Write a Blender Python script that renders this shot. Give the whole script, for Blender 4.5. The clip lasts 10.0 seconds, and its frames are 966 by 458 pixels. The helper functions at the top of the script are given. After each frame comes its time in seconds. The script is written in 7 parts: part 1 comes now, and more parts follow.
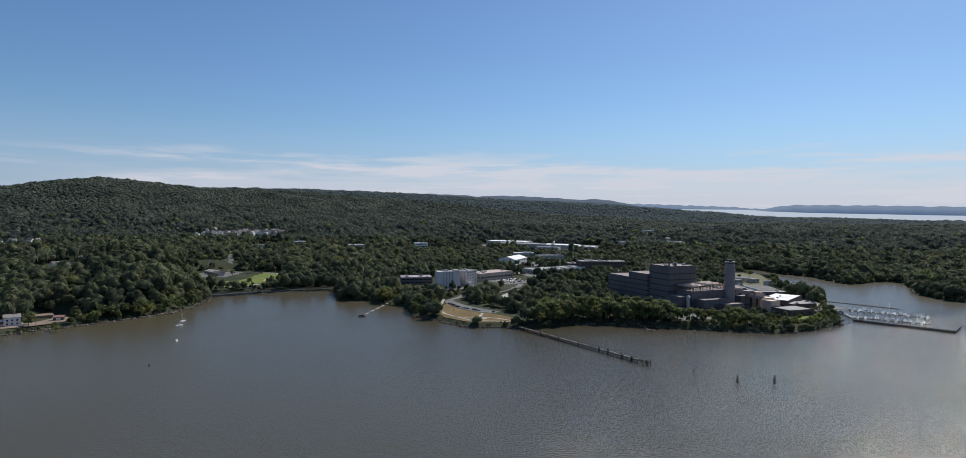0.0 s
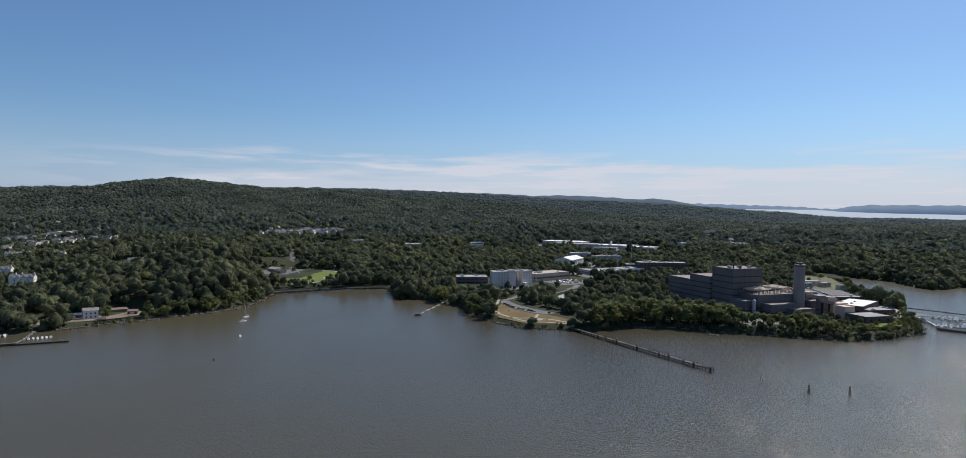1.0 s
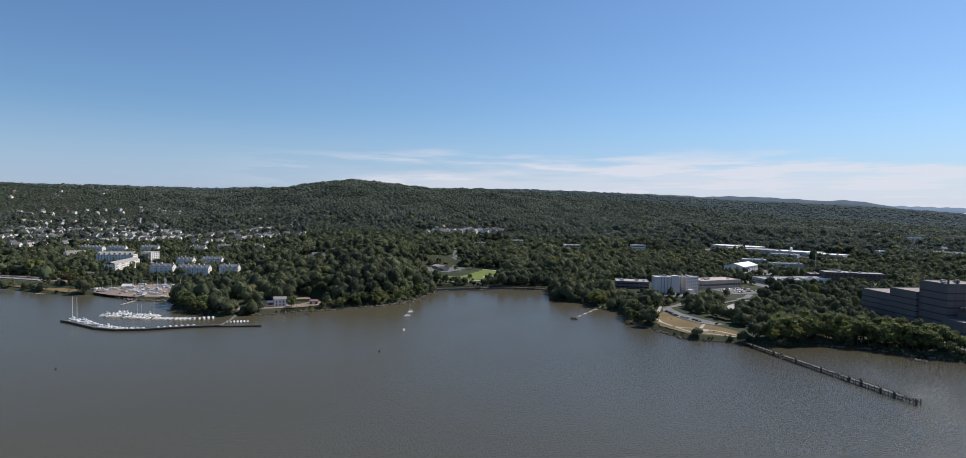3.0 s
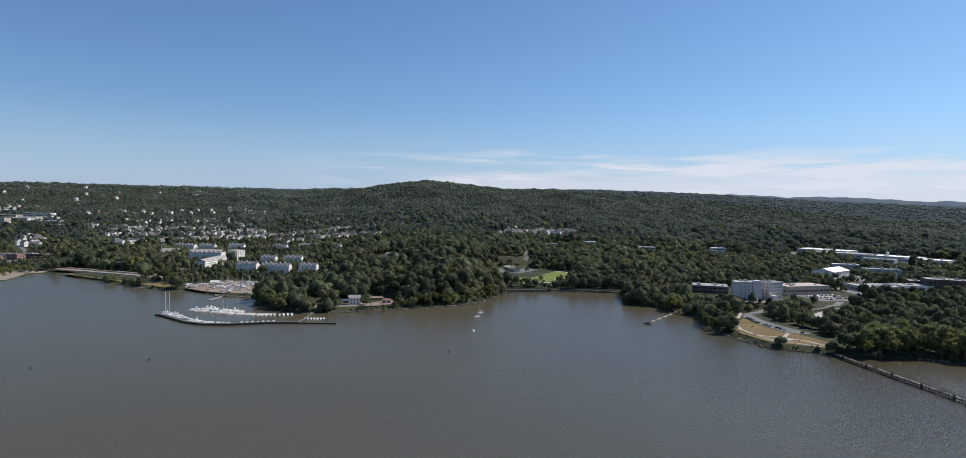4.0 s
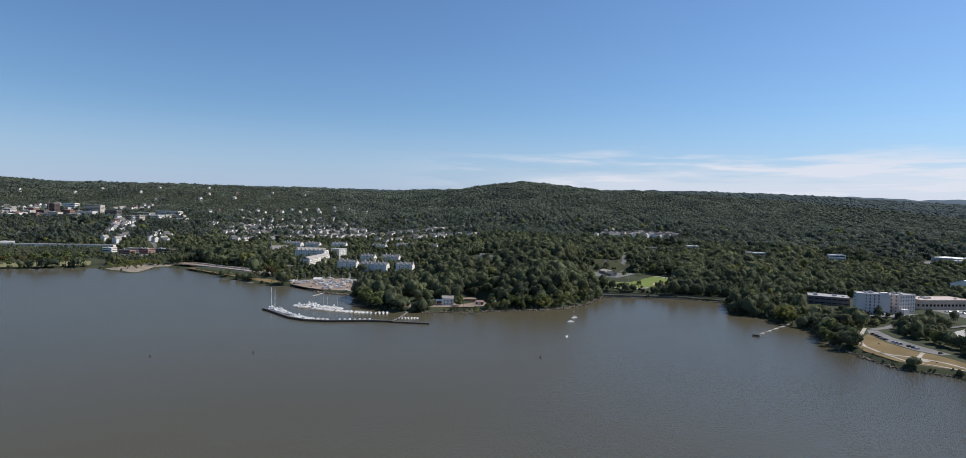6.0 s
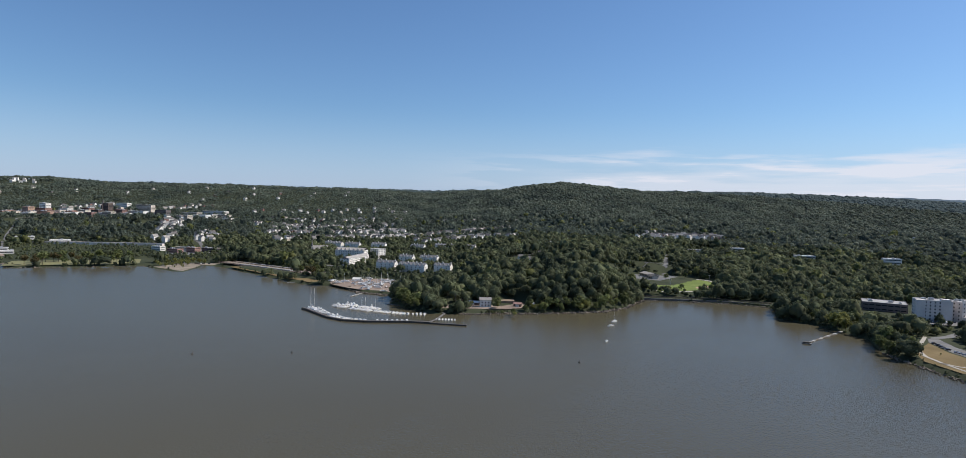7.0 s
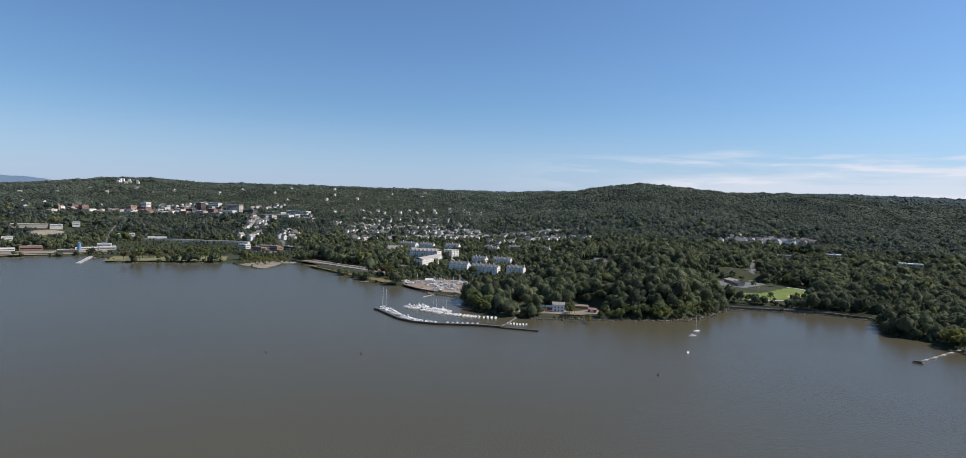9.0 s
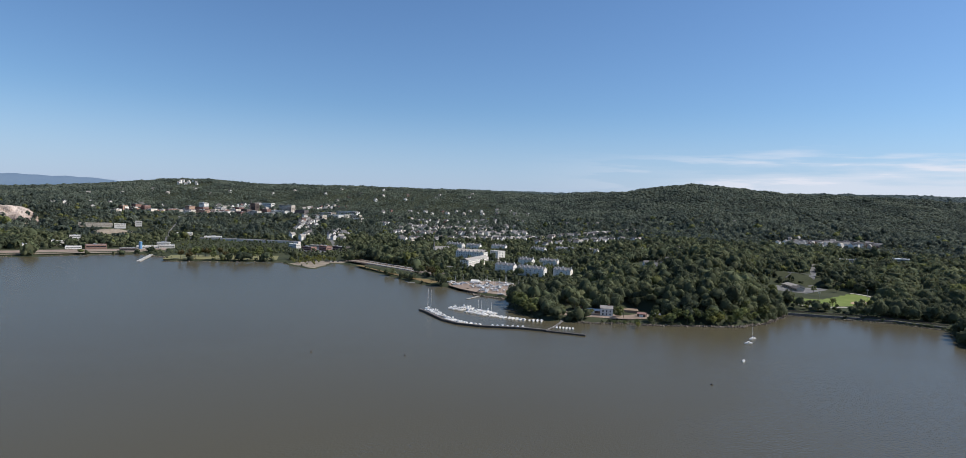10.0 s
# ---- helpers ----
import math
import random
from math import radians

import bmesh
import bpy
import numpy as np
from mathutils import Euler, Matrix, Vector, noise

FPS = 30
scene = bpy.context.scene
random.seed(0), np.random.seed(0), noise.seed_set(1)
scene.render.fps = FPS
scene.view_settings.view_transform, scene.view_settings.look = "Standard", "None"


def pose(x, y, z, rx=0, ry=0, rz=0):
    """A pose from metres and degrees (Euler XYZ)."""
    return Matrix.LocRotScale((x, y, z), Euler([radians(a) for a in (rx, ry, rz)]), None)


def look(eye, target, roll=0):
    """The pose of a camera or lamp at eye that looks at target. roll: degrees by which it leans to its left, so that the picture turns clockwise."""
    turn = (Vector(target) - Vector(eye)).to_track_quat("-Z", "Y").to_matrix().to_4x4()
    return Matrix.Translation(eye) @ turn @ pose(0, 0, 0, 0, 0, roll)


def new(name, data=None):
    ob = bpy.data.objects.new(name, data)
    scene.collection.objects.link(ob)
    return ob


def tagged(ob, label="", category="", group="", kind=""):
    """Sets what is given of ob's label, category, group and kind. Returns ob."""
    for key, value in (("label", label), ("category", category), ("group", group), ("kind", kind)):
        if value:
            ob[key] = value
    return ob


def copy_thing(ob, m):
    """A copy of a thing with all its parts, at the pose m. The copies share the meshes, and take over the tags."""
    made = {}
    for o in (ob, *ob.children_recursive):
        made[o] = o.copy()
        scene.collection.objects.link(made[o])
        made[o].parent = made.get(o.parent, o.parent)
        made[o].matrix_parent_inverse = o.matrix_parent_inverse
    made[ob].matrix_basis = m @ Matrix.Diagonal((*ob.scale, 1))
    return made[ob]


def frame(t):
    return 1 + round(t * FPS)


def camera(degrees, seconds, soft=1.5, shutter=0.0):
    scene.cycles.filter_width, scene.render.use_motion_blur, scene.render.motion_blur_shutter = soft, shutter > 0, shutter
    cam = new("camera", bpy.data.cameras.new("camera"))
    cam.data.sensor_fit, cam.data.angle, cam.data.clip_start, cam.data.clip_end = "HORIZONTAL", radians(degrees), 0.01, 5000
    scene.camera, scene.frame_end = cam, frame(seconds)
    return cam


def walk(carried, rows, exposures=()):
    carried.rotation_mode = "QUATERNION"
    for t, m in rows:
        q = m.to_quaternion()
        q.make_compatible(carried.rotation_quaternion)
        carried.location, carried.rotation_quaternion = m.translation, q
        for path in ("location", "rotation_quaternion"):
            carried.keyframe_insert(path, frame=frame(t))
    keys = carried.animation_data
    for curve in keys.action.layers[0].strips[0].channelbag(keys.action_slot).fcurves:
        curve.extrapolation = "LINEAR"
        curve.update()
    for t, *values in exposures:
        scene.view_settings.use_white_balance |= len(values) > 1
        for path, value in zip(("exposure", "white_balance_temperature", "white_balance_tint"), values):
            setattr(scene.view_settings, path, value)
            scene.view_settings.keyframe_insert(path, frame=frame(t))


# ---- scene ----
cam = camera(76.4, 10.0, soft=0.5)
PATH = [
    (0, (-14.6, 56.127, 118.308), (-14.539, 58.125, 118.244), 0.4),
    (0.5, (-14.664, 59.051, 118.388), (-14.688, 61.05, 118.323), 0.4),
    (1, (-14.743, 61.944, 118.508), (-14.863, 63.939, 118.441), 0.5),
    (1.5, (-14.787, 64.632, 118.671), (-15.03, 66.616, 118.602), 0.5),
    (2, (-14.659, 67.046, 118.863), (-15.034, 69.01, 118.794), 0.6),
    (2.5, (-14.241, 69.2, 119.104), (-14.745, 71.135, 119.034), 0.8),
    (4, (-12.546, 75.258, 120.357), (-13.394, 77.068, 120.283), 1.0),
    (4.5, (-12.574, 77.638, 120.547), (-13.51, 79.404, 120.473), 1.1),
    (5, (-13.23, 80.39, 120.681), (-14.242, 82.114, 120.606), 1.2),
    (5.5, (-14.439, 83.427, 120.801), (-15.505, 85.117, 120.725), 1.3),
    (7, (-19.532, 93.293, 121.346), (-20.754, 94.874, 121.268), 1.5),
    (7.5, (-21.569, 96.859, 121.417), (-22.834, 98.407, 121.338), 1.6),
    (8, (-23.836, 100.604, 121.462), (-25.145, 102.114, 121.382), 1.7),
    (8.5, (-26.332, 104.498, 121.482), (-27.692, 105.962, 121.402), 1.7),
    (9, (-29.013, 108.507, 121.47), (-30.419, 109.927, 121.389), 1.8),
    (9.5, (-31.823, 112.562, 121.449), (-33.278, 113.932, 121.368), 1.8),
    (10, (-34.661, 116.608, 121.425), (-36.173, 117.915, 121.342), 1.9),
]
walk(cam, [(t, look(eye, target, roll)) for t, eye, target, roll in PATH],
     exposures=((0.0, -0.20), (2.5, -0.03), (5.0, 0.05), (10.0, 0.12)))

# ---- light ----
SUN_AZ, SUN_EL = radians(38), radians(46)
world = bpy.data.worlds.new("sky")
scene.world = world
world.use_nodes = True
wn, wl = world.node_tree.nodes, world.node_tree.links
wn.clear()
sky = wn.new("ShaderNodeTexSky")
sky.sky_type, sky.sun_disc = "NISHITA", False
sky.sun_elevation, sky.sun_rotation = SUN_EL, SUN_AZ
sky.altitude, sky.air_density, sky.dust_density, sky.ozone_density = 100, 1.0, 0.5, 2.5
geo = wn.new("ShaderNodeTexCoord")
stretch = wn.new("ShaderNodeMapping")
stretch.inputs["Scale"].default_value = (3.0, 3.0, 34)
streak = wn.new("ShaderNodeTexNoise")
streak.inputs["Scale"].default_value, streak.inputs["Detail"].default_value = 1.6, 6
streak.inputs["Roughness"].default_value = 0.55
split = wn.new("ShaderNodeSeparateXYZ")


def wmath(op, a, b=None, c=None):
    n = wn.new("ShaderNodeMath")
    n.operation, n.use_clamp = op, False
    for i, v in enumerate((a, b, c)):
        if v is None:
            continue
        if isinstance(v, (int, float)):
            n.inputs[i].default_value = v
        else:
            wl.new(v, n.inputs[i])
    return n.outputs[0]


def wramp(v, a, b):
    n = wn.new("ShaderNodeMapRange")
    n.interpolation_type = "SMOOTHSTEP"
    n.inputs["From Min"].default_value, n.inputs["From Max"].default_value = a, b
    wl.new(v, n.inputs["Value"])
    return n.outputs[0]


wl.new(geo.outputs["Generated"], stretch.inputs["Vector"])
wl.new(stretch.outputs[0], streak.inputs["Vector"])
wl.new(geo.outputs["Generated"], split.inputs[0])
up, side = split.outputs["Z"], split.outputs["X"]
# a low bank of thin cloud over the southern horizon
drift = wmath("MULTIPLY", wmath("SUBTRACT", streak.outputs[0], 0.5), 0.13)
bank = wmath("MULTIPLY", wramp(wmath("SUBTRACT", up, drift), 0.086, 0.046), wramp(side, -0.62, -0.34))
veil = wmath("MULTIPLY", wmath("MULTIPLY", wramp(streak.outputs[0], 0.50, 0.60), wramp(up, 0.098, 0.056)), wramp(side, -0.75, -0.4))
cover = wmath("MINIMUM", wmath("ADD", wmath("MULTIPLY", bank, 0.54), wmath("MULTIPLY", veil, 0.42)), 0.80)
tint = wn.new("ShaderNodeMix")
tint.data_type = "RGBA"
wl.new(cover, tint.inputs["Factor"])
clear = wn.new("ShaderNodeMix")
clear.data_type, clear.blend_type = "RGBA", "MULTIPLY"
clear.inputs["Factor"].default_value = 1.0
clear.inputs["B"].default_value = (0.775, 0.985, 1.21, 1)
wl.new(sky.outputs[0], clear.inputs["A"])
low = wn.new("ShaderNodeMix")
low.data_type = "RGBA"
wl.new(wmath("MULTIPLY", wramp(up, 0.16, -0.02), 0.62), low.inputs["Factor"])
wl.new(clear.outputs["Result"], low.inputs["A"])
low.inputs["B"].default_value = (4.75, 5.75, 8.8, 1)
wl.new(low.outputs["Result"], tint.inputs["A"])
tint.inputs["B"].default_value = (8.2, 8.3, 9.2, 1)
back = wn.new("ShaderNodeBackground")
back.inputs["Strength"].default_value = 0.09
wl.new(tint.outputs["Result"], back.inputs["Color"])
wout = wn.new("ShaderNodeOutputWorld")
wl.new(back.outputs[0], wout.inputs["Surface"])

sun = new("sun", bpy.data.lights.new("sun", "SUN"))
sun.data.energy, sun.data.angle, sun.data.color = 5.0, radians(0.53), (1.0, 0.94, 0.86)
sun_way = Vector((math.sin(SUN_AZ) * math.cos(SUN_EL), math.cos(SUN_AZ) * math.cos(SUN_EL), math.sin(SUN_EL)))
sun.matrix_world = look(sun_way * 500, (0, 0, 0))


# ---- materials ----
def material(name, dark, light, scale=0.3, rough=0.8, bump=0.0, metal=0.0, spread=0.0, island=False, fine=8.0, coat=0.0, glow=None, leafy=False, low=0.45, high=1.0, grain=0.0):
    """Two colours mixed by coarse and fine noise in metres; spread: how far pieces differ from one another."""
    m = bpy.data.materials.new(name)
    m.use_nodes = True
    n, l = m.node_tree.nodes, m.node_tree.links
    bsdf = n["Principled BSDF"]
    pos = n.new("ShaderNodeNewGeometry")
    a = n.new("ShaderNodeTexNoise")
    a.inputs["Scale"].default_value, a.inputs["Detail"].default_value = scale, 3
    b = n.new("ShaderNodeTexNoise")
    b.inputs["Scale"].default_value, b.inputs["Detail"].default_value = scale * fine, 2
    for t in (a, b):
        l.new(pos.outputs["Position"], t.inputs["Vector"])
    add = n.new("ShaderNodeMath")
    add.operation = "MULTIPLY_ADD"
    l.new(b.outputs[0], add.inputs[0])
    add.inputs[1].default_value = 0.45
    l.new(a.outputs[0], add.inputs[2])
    fac = n.new("ShaderNodeMapRange")
    fac.inputs["From Min"].default_value, fac.inputs["From Max"].default_value = low, high
    l.new(add.outputs[0], fac.inputs["Value"])
    mix = n.new("ShaderNodeMix")
    mix.data_type = "RGBA"
    l.new(fac.outputs[0], mix.inputs["Factor"])
    mix.inputs["A"].default_value, mix.inputs["B"].default_value = (*dark, 1), (*light, 1)
    colour = mix.outputs["Result"]
    if spread:
        if island:
            rnd = pos.outputs["Random Per Island"]
        else:
            rnd = n.new("ShaderNodeObjectInfo").outputs["Random"]
        hsv = n.new("ShaderNodeHueSaturation")
        hue = n.new("ShaderNodeMapRange")
        hue.inputs["To Min"].default_value, hue.inputs["To Max"].default_value = 0.5 + spread * (0.03 if island else 0.012), 0.5 - spread * (0.04 if island else 0.012)
        l.new(rnd, hue.inputs["Value"])
        l.new(hue.outputs[0], hsv.inputs["Hue"])
        wave = n.new("ShaderNodeMath")
        wave.operation = "FRACT"
        wide = n.new("ShaderNodeMath")
        wide.operation = "MULTIPLY"
        l.new(rnd, wide.inputs[0])
        wide.inputs[1].default_value = 17.3
        l.new(wide.outputs[0], wave.inputs[0])
        val = n.new("ShaderNodeMapRange")
        val.inputs["To Min"].default_value, val.inputs["To Max"].default_value = 1 - spread * 0.5, 1 + spread * 0.6
        l.new(wave.outputs[0], val.inputs["Value"])
        l.new(val.outputs[0], hsv.inputs["Value"])
        l.new(colour, hsv.inputs["Color"])
        colour = hsv.outputs[0]
    l.new(colour, bsdf.inputs["Base Color"])
    bsdf.inputs["Roughness"].default_value, bsdf.inputs["Metallic"].default_value = rough, metal
    bsdf.inputs["Coat Weight"].default_value = coat
    if name.startswith(("foliage", "leaf", "far_haze_woods", "hazy_far", "warm_leaf", "earth", "lawn", "turf")):
        bsdf.inputs["Specular IOR Level"].default_value = 0.12
    if glow:
        bsdf.inputs["Emission Color"].default_value, bsdf.inputs["Emission Strength"].default_value = (*glow, 1), 1.0
    if leafy:
        thin = n.new("ShaderNodeBsdfTranslucent")
        l.new(colour, thin.inputs["Color"])
        blend = n.new("ShaderNodeMixShader")
        blend.inputs[0].default_value = 0.42
        l.new(bsdf.outputs[0], blend.inputs[1])
        l.new(thin.outputs[0], blend.inputs[2])
        l.new(blend.outputs[0], n["Material Output"].inputs["Surface"])
    if grain:
        # sprays of leaves too small to build: relief about a metre across, over finer relief
        tuft = n.new("ShaderNodeTexNoise")
        tuft.inputs["Scale"].default_value, tuft.inputs["Detail"].default_value, tuft.inputs["Roughness"].default_value = grain, 3, 0.65
        l.new(pos.outputs["Position"], tuft.inputs["Vector"])
        bp = n.new("ShaderNodeBump")
        bp.inputs["Strength"].default_value, bp.inputs["Distance"].default_value = 2.3, 1.0 / grain
        l.new(tuft.outputs[0], bp.inputs["Height"])
        l.new(bp.outputs[0], bsdf.inputs["Normal"])
        if leafy:
            l.new(bp.outputs[0], thin.inputs["Normal"])
    elif bump:
        bp = n.new("ShaderNodeBump")
        bp.inputs["Strength"].default_value, bp.inputs["Distance"].default_value = 0.8, bump
        l.new(b.outputs[0], bp.inputs["Height"])
        l.new(bp.outputs[0], bsdf.inputs["Normal"])
    return m


FOLIAGE = material("foliage", (0.043, 0.056, 0.037), (0.166, 0.183, 0.094), 0.016, 0.85, 0.0, spread=0.55, island=True, fine=6, leafy=True, low=0.50, high=0.98)
FOLIAGE_WARM = material("foliage_warm", (0.086, 0.105, 0.038), (0.195, 0.204, 0.074), 0.08, 0.75, 0.4, spread=0.4, island=True, fine=14, leafy=True)
LEAF = material("leaf", (0.072, 0.094, 0.042), (0.235, 0.255, 0.098), 0.12, 0.7, 0.3, spread=0.55, fine=10, leafy=True)
LEAF_LIGHT = material("leaf_light", (0.125, 0.133, 0.042), (0.250, 0.248, 0.085), 0.15, 0.7, 0.3, spread=0.3, fine=10, leafy=True)
WARM_LEAF = material("warm_leaf", (0.078, 0.068, 0.03), (0.145, 0.115, 0.055), 0.15, 0.7, 0.3, spread=0.3, fine=10, leafy=True)
# Distance haze is put into these two base colours: bluer and paler than foliage.
FAR_HAZE_WOODS = material("far_haze_woods", (0.079, 0.103, 0.086), (0.180, 0.210, 0.158), 0.010, 0.9, 0.3, spread=0.5, island=True, fine=7, leafy=True, low=0.55, high=0.92, grain=0.3)
HAZE_WOODS = material("hazy_far_haze_woods", (0.070, 0.100, 0.108), (0.122, 0.158, 0.152), 0.008, 0.9, 0.3, spread=0.3, island=True, fine=6, leafy=True)
BARK = material("bark", (0.05, 0.04, 0.03), (0.10, 0.08, 0.06), 1.5, 0.9, 0.05)
EARTH = material("earth", (0.029, 0.037, 0.020), (0.058, 0.064, 0.035), 0.03, 0.95, 0.3, fine=20)
ROUGH_GRASS = material("rough_grass", (0.07, 0.08, 0.030), (0.15, 0.135, 0.060), 0.05, 0.95, 0.05, fine=30)
YARD = material("yard_dirt", (0.165, 0.120, 0.092), (0.29, 0.225, 0.175), 0.06, 0.95, 0.05, fine=22)
LAWN = material("lawn", (0.125, 0.092, 0.044), (0.205, 0.152, 0.076), 0.05, 0.95, 0.05, fine=30)
MEADOW = material("meadow_grass", (0.120, 0.118, 0.046), (0.200, 0.185, 0.080), 0.05, 0.95, 0.05, fine=30)
TURF = material("turf", (0.115, 0.155, 0.040), (0.165, 0.205, 0.058), 0.06, 0.95, 0.03, fine=30)
SAND = material("sand", (0.16, 0.13, 0.095), (0.30, 0.255, 0.195), 0.06, 0.95, 0.1, fine=20)
CLAY = material("clay", (0.30, 0.19, 0.11), (0.42, 0.30, 0.19), 0.2, 0.95)
ASPHALT = material("asphalt", (0.085, 0.085, 0.085), (0.17, 0.165, 0.16), 0.08, 0.9, 0.02, fine=25)
GRAVEL = material("gravel", (0.26, 0.23, 0.19), (0.42, 0.39, 0.34), 0.10, 0.95, 0.05, fine=25)
CONCRETE = material("concrete", (0.28, 0.27, 0.25), (0.42, 0.41, 0.39), 0.2, 0.85, 0.02)
ROCK = material("rock", (0.085, 0.070, 0.055), (0.22, 0.185, 0.145), 0.15, 0.95, 0.5, spread=0.4, island=True)
CLIFF = material("cliff", (0.23, 0.175, 0.14), (0.52, 0.44, 0.38), 0.03, 0.95, 2.0, fine=9)
TIMBER = material("timber", (0.035, 0.030, 0.026), (0.095, 0.085, 0.075), 0.6, 0.9, 0.05)
DECK = material("deck", (0.10, 0.092, 0.085), (0.19, 0.178, 0.165), 0.4, 0.9, 0.03)
CLAD = material("grey_cladding", (0.112, 0.094, 0.090), (0.154, 0.131, 0.125), 0.06, 0.6, 0.02, fine=30)
CLAD_DARK = material("dark_band", (0.022, 0.022, 0.026), (0.040, 0.040, 0.046), 0.1, 0.5)
STACK = material("stack_concrete", (0.22, 0.19, 0.175), (0.30, 0.262, 0.242), 0.08, 0.8, 0.05, fine=12)
PIPE = material("pale_duct_paint", (0.40, 0.31, 0.25), (0.54, 0.43, 0.35), 0.3, 0.55)
BEIGE = material("beige_panel", (0.46, 0.34, 0.255), (0.60, 0.46, 0.35), 0.1, 0.7)
WARM_WHITE = material("warm_white_render", (0.56, 0.50, 0.46), (0.68, 0.62, 0.57), 0.15, 0.7, 0.01)
RAIL_BED = material("rail_ballast", (0.14, 0.11, 0.085), (0.24, 0.195, 0.155), 0.12, 0.95, 0.05, fine=20)
WHITE = material("white_paint", (0.70, 0.66, 0.60), (0.81, 0.78, 0.72), 0.15, 0.6, 0.01)
ROOF_WHITE = material("white_roofing", (0.62, 0.60, 0.57), (0.80, 0.79, 0.77), 0.05, 0.7, 0.02, fine=20)
ROOF_GREY = material("grey_roofing", (0.22, 0.215, 0.21), (0.36, 0.35, 0.34), 0.06, 0.85, 0.03, fine=20)
ROOF_PALE = material("pale_roofing", (0.34, 0.325, 0.31), (0.50, 0.48, 0.46), 0.06, 0.85, 0.03, fine=20)
ROOF_PLANT = material("pinkish_roof_gravel", (0.20, 0.165, 0.15), (0.32, 0.27, 0.245), 0.08, 0.9, 0.03, fine=20)
SHINGLE = material("shingle", (0.080, 0.074, 0.070), (0.155, 0.145, 0.138), 0.3, 0.9, 0.05, spread=0.5)
SHINGLE_MID = material("slate_grey_shingle", (0.13, 0.13, 0.135), (0.21, 0.205, 0.205), 0.3, 0.9, 0.05, spread=0.3)
CLAY_BANK = material("brown_earth_bank", (0.17, 0.12, 0.085), (0.28, 0.21, 0.15), 0.15, 0.95, 0.1, fine=12)
SHINGLE_PALE = material("pale_shingle", (0.23, 0.21, 0.19), (0.35, 0.325, 0.295), 0.3, 0.9, 0.05, spread=0.3)
SIDING = material("siding", (0.56, 0.53, 0.48), (0.73, 0.70, 0.64), 0.3, 0.7, 0.02, spread=0.35)
SIDING_WARM = material("warm_siding", (0.46, 0.40, 0.32), (0.58, 0.52, 0.44), 0.3, 0.7, 0.02, spread=0.35)
BRICK = material("red_brick", (0.20, 0.112, 0.092), (0.31, 0.185, 0.15), 0.3, 0.9, 0.02, spread=0.3)
ORANGE_BRICK = material("orange_brick", (0.32, 0.205, 0.15), (0.42, 0.28, 0.21), 0.3, 0.9, 0.02, spread=0.3)
BROWN = material("brown_brick", (0.075, 0.055, 0.048), (0.13, 0.095, 0.08), 0.2, 0.9, 0.02)
PANE = material("window_glass", (0.012, 0.015, 0.02), (0.025, 0.03, 0.035), 0.2, 0.2)
PANE.node_tree.nodes["Principled BSDF"].inputs["Specular IOR Level"].default_value = 0.12
METAL = material("galvanised_metal", (0.35, 0.36, 0.37), (0.5, 0.5, 0.5), 0.5, 0.45, metal=0.7)
GELCOAT = material("white_gelcoat", (0.72, 0.70, 0.66), (0.82, 0.80, 0.76), 0.8, 0.3, coat=0.1)
CANVAS_BLUE = material("boat_canvas", (0.15, 0.18, 0.25), (0.30, 0.33, 0.39), 0.8, 0.9, spread=0.6)
TANK_BLUE = material("blue_tank_paint", (0.10, 0.24, 0.42), (0.16, 0.32, 0.52), 0.3, 0.5)
GREEN_ROOF = material("green_metal_roof", (0.07, 0.14, 0.12), (0.11, 0.20, 0.17), 0.1, 0.5)
PAINT = material("car_paint", (0.25, 0.26, 0.28), (0.42, 0.42, 0.44), 0.8, 0.3, spread=1.0, coat=0.5)
CAR_DARK = material("dark_car_paint", (0.02, 0.022, 0.028), (0.05, 0.05, 0.06), 0.8, 0.3, spread=0.6, coat=0.5)
RUBBER = material("rubber", (0.01, 0.01, 0.01), (0.02, 0.02, 0.02), 2.0, 0.8)
RUST = material("rusty_rail", (0.10, 0.06, 0.045), (0.18, 0.11, 0.08), 0.5, 0.8)
# Blue emission paints the haze of distance onto hills, ridge and far water.
HAZE_HILL = material("distant_hill_haze", (0.035, 0.05, 0.06), (0.055, 0.07, 0.075), 0.004, 1.0, glow=(0.090, 0.148, 0.255))
HAZE_RIDGE = material("distant_ridge_haze", (0.028, 0.045, 0.05), (0.05, 0.065, 0.065), 0.01, 1.0, glow=(0.020, 0.042, 0.090))
HAZE_WATER = material("distant_water_haze", (0.08, 0.09, 0.10), (0.10, 0.11, 0.12), 0.004, 0.9, glow=(0.29, 0.35, 0.44))

WATER = bpy.data.materials.new("river_water")
WATER.use_nodes = True
n, l = WATER.node_tree.nodes, WATER.node_tree.links
bsdf = n["Principled BSDF"]
pos = n.new("ShaderNodeNewGeometry")
silt = n.new("ShaderNodeTexNoise")
silt.inputs["Scale"].default_value, silt.inputs["Detail"].default_value = 0.004, 3
l.new(pos.outputs["Position"], silt.inputs["Vector"])
mix = n.new("ShaderNodeMix")
mix.data_type = "RGBA"
l.new(silt.outputs[0], mix.inputs["Factor"])
mix.inputs["A"].default_value, mix.inputs["B"].default_value = (0.067, 0.059, 0.037, 1), (0.081, 0.072, 0.045, 1)
l.new(mix.outputs["Result"], bsdf.inputs["Base Color"])
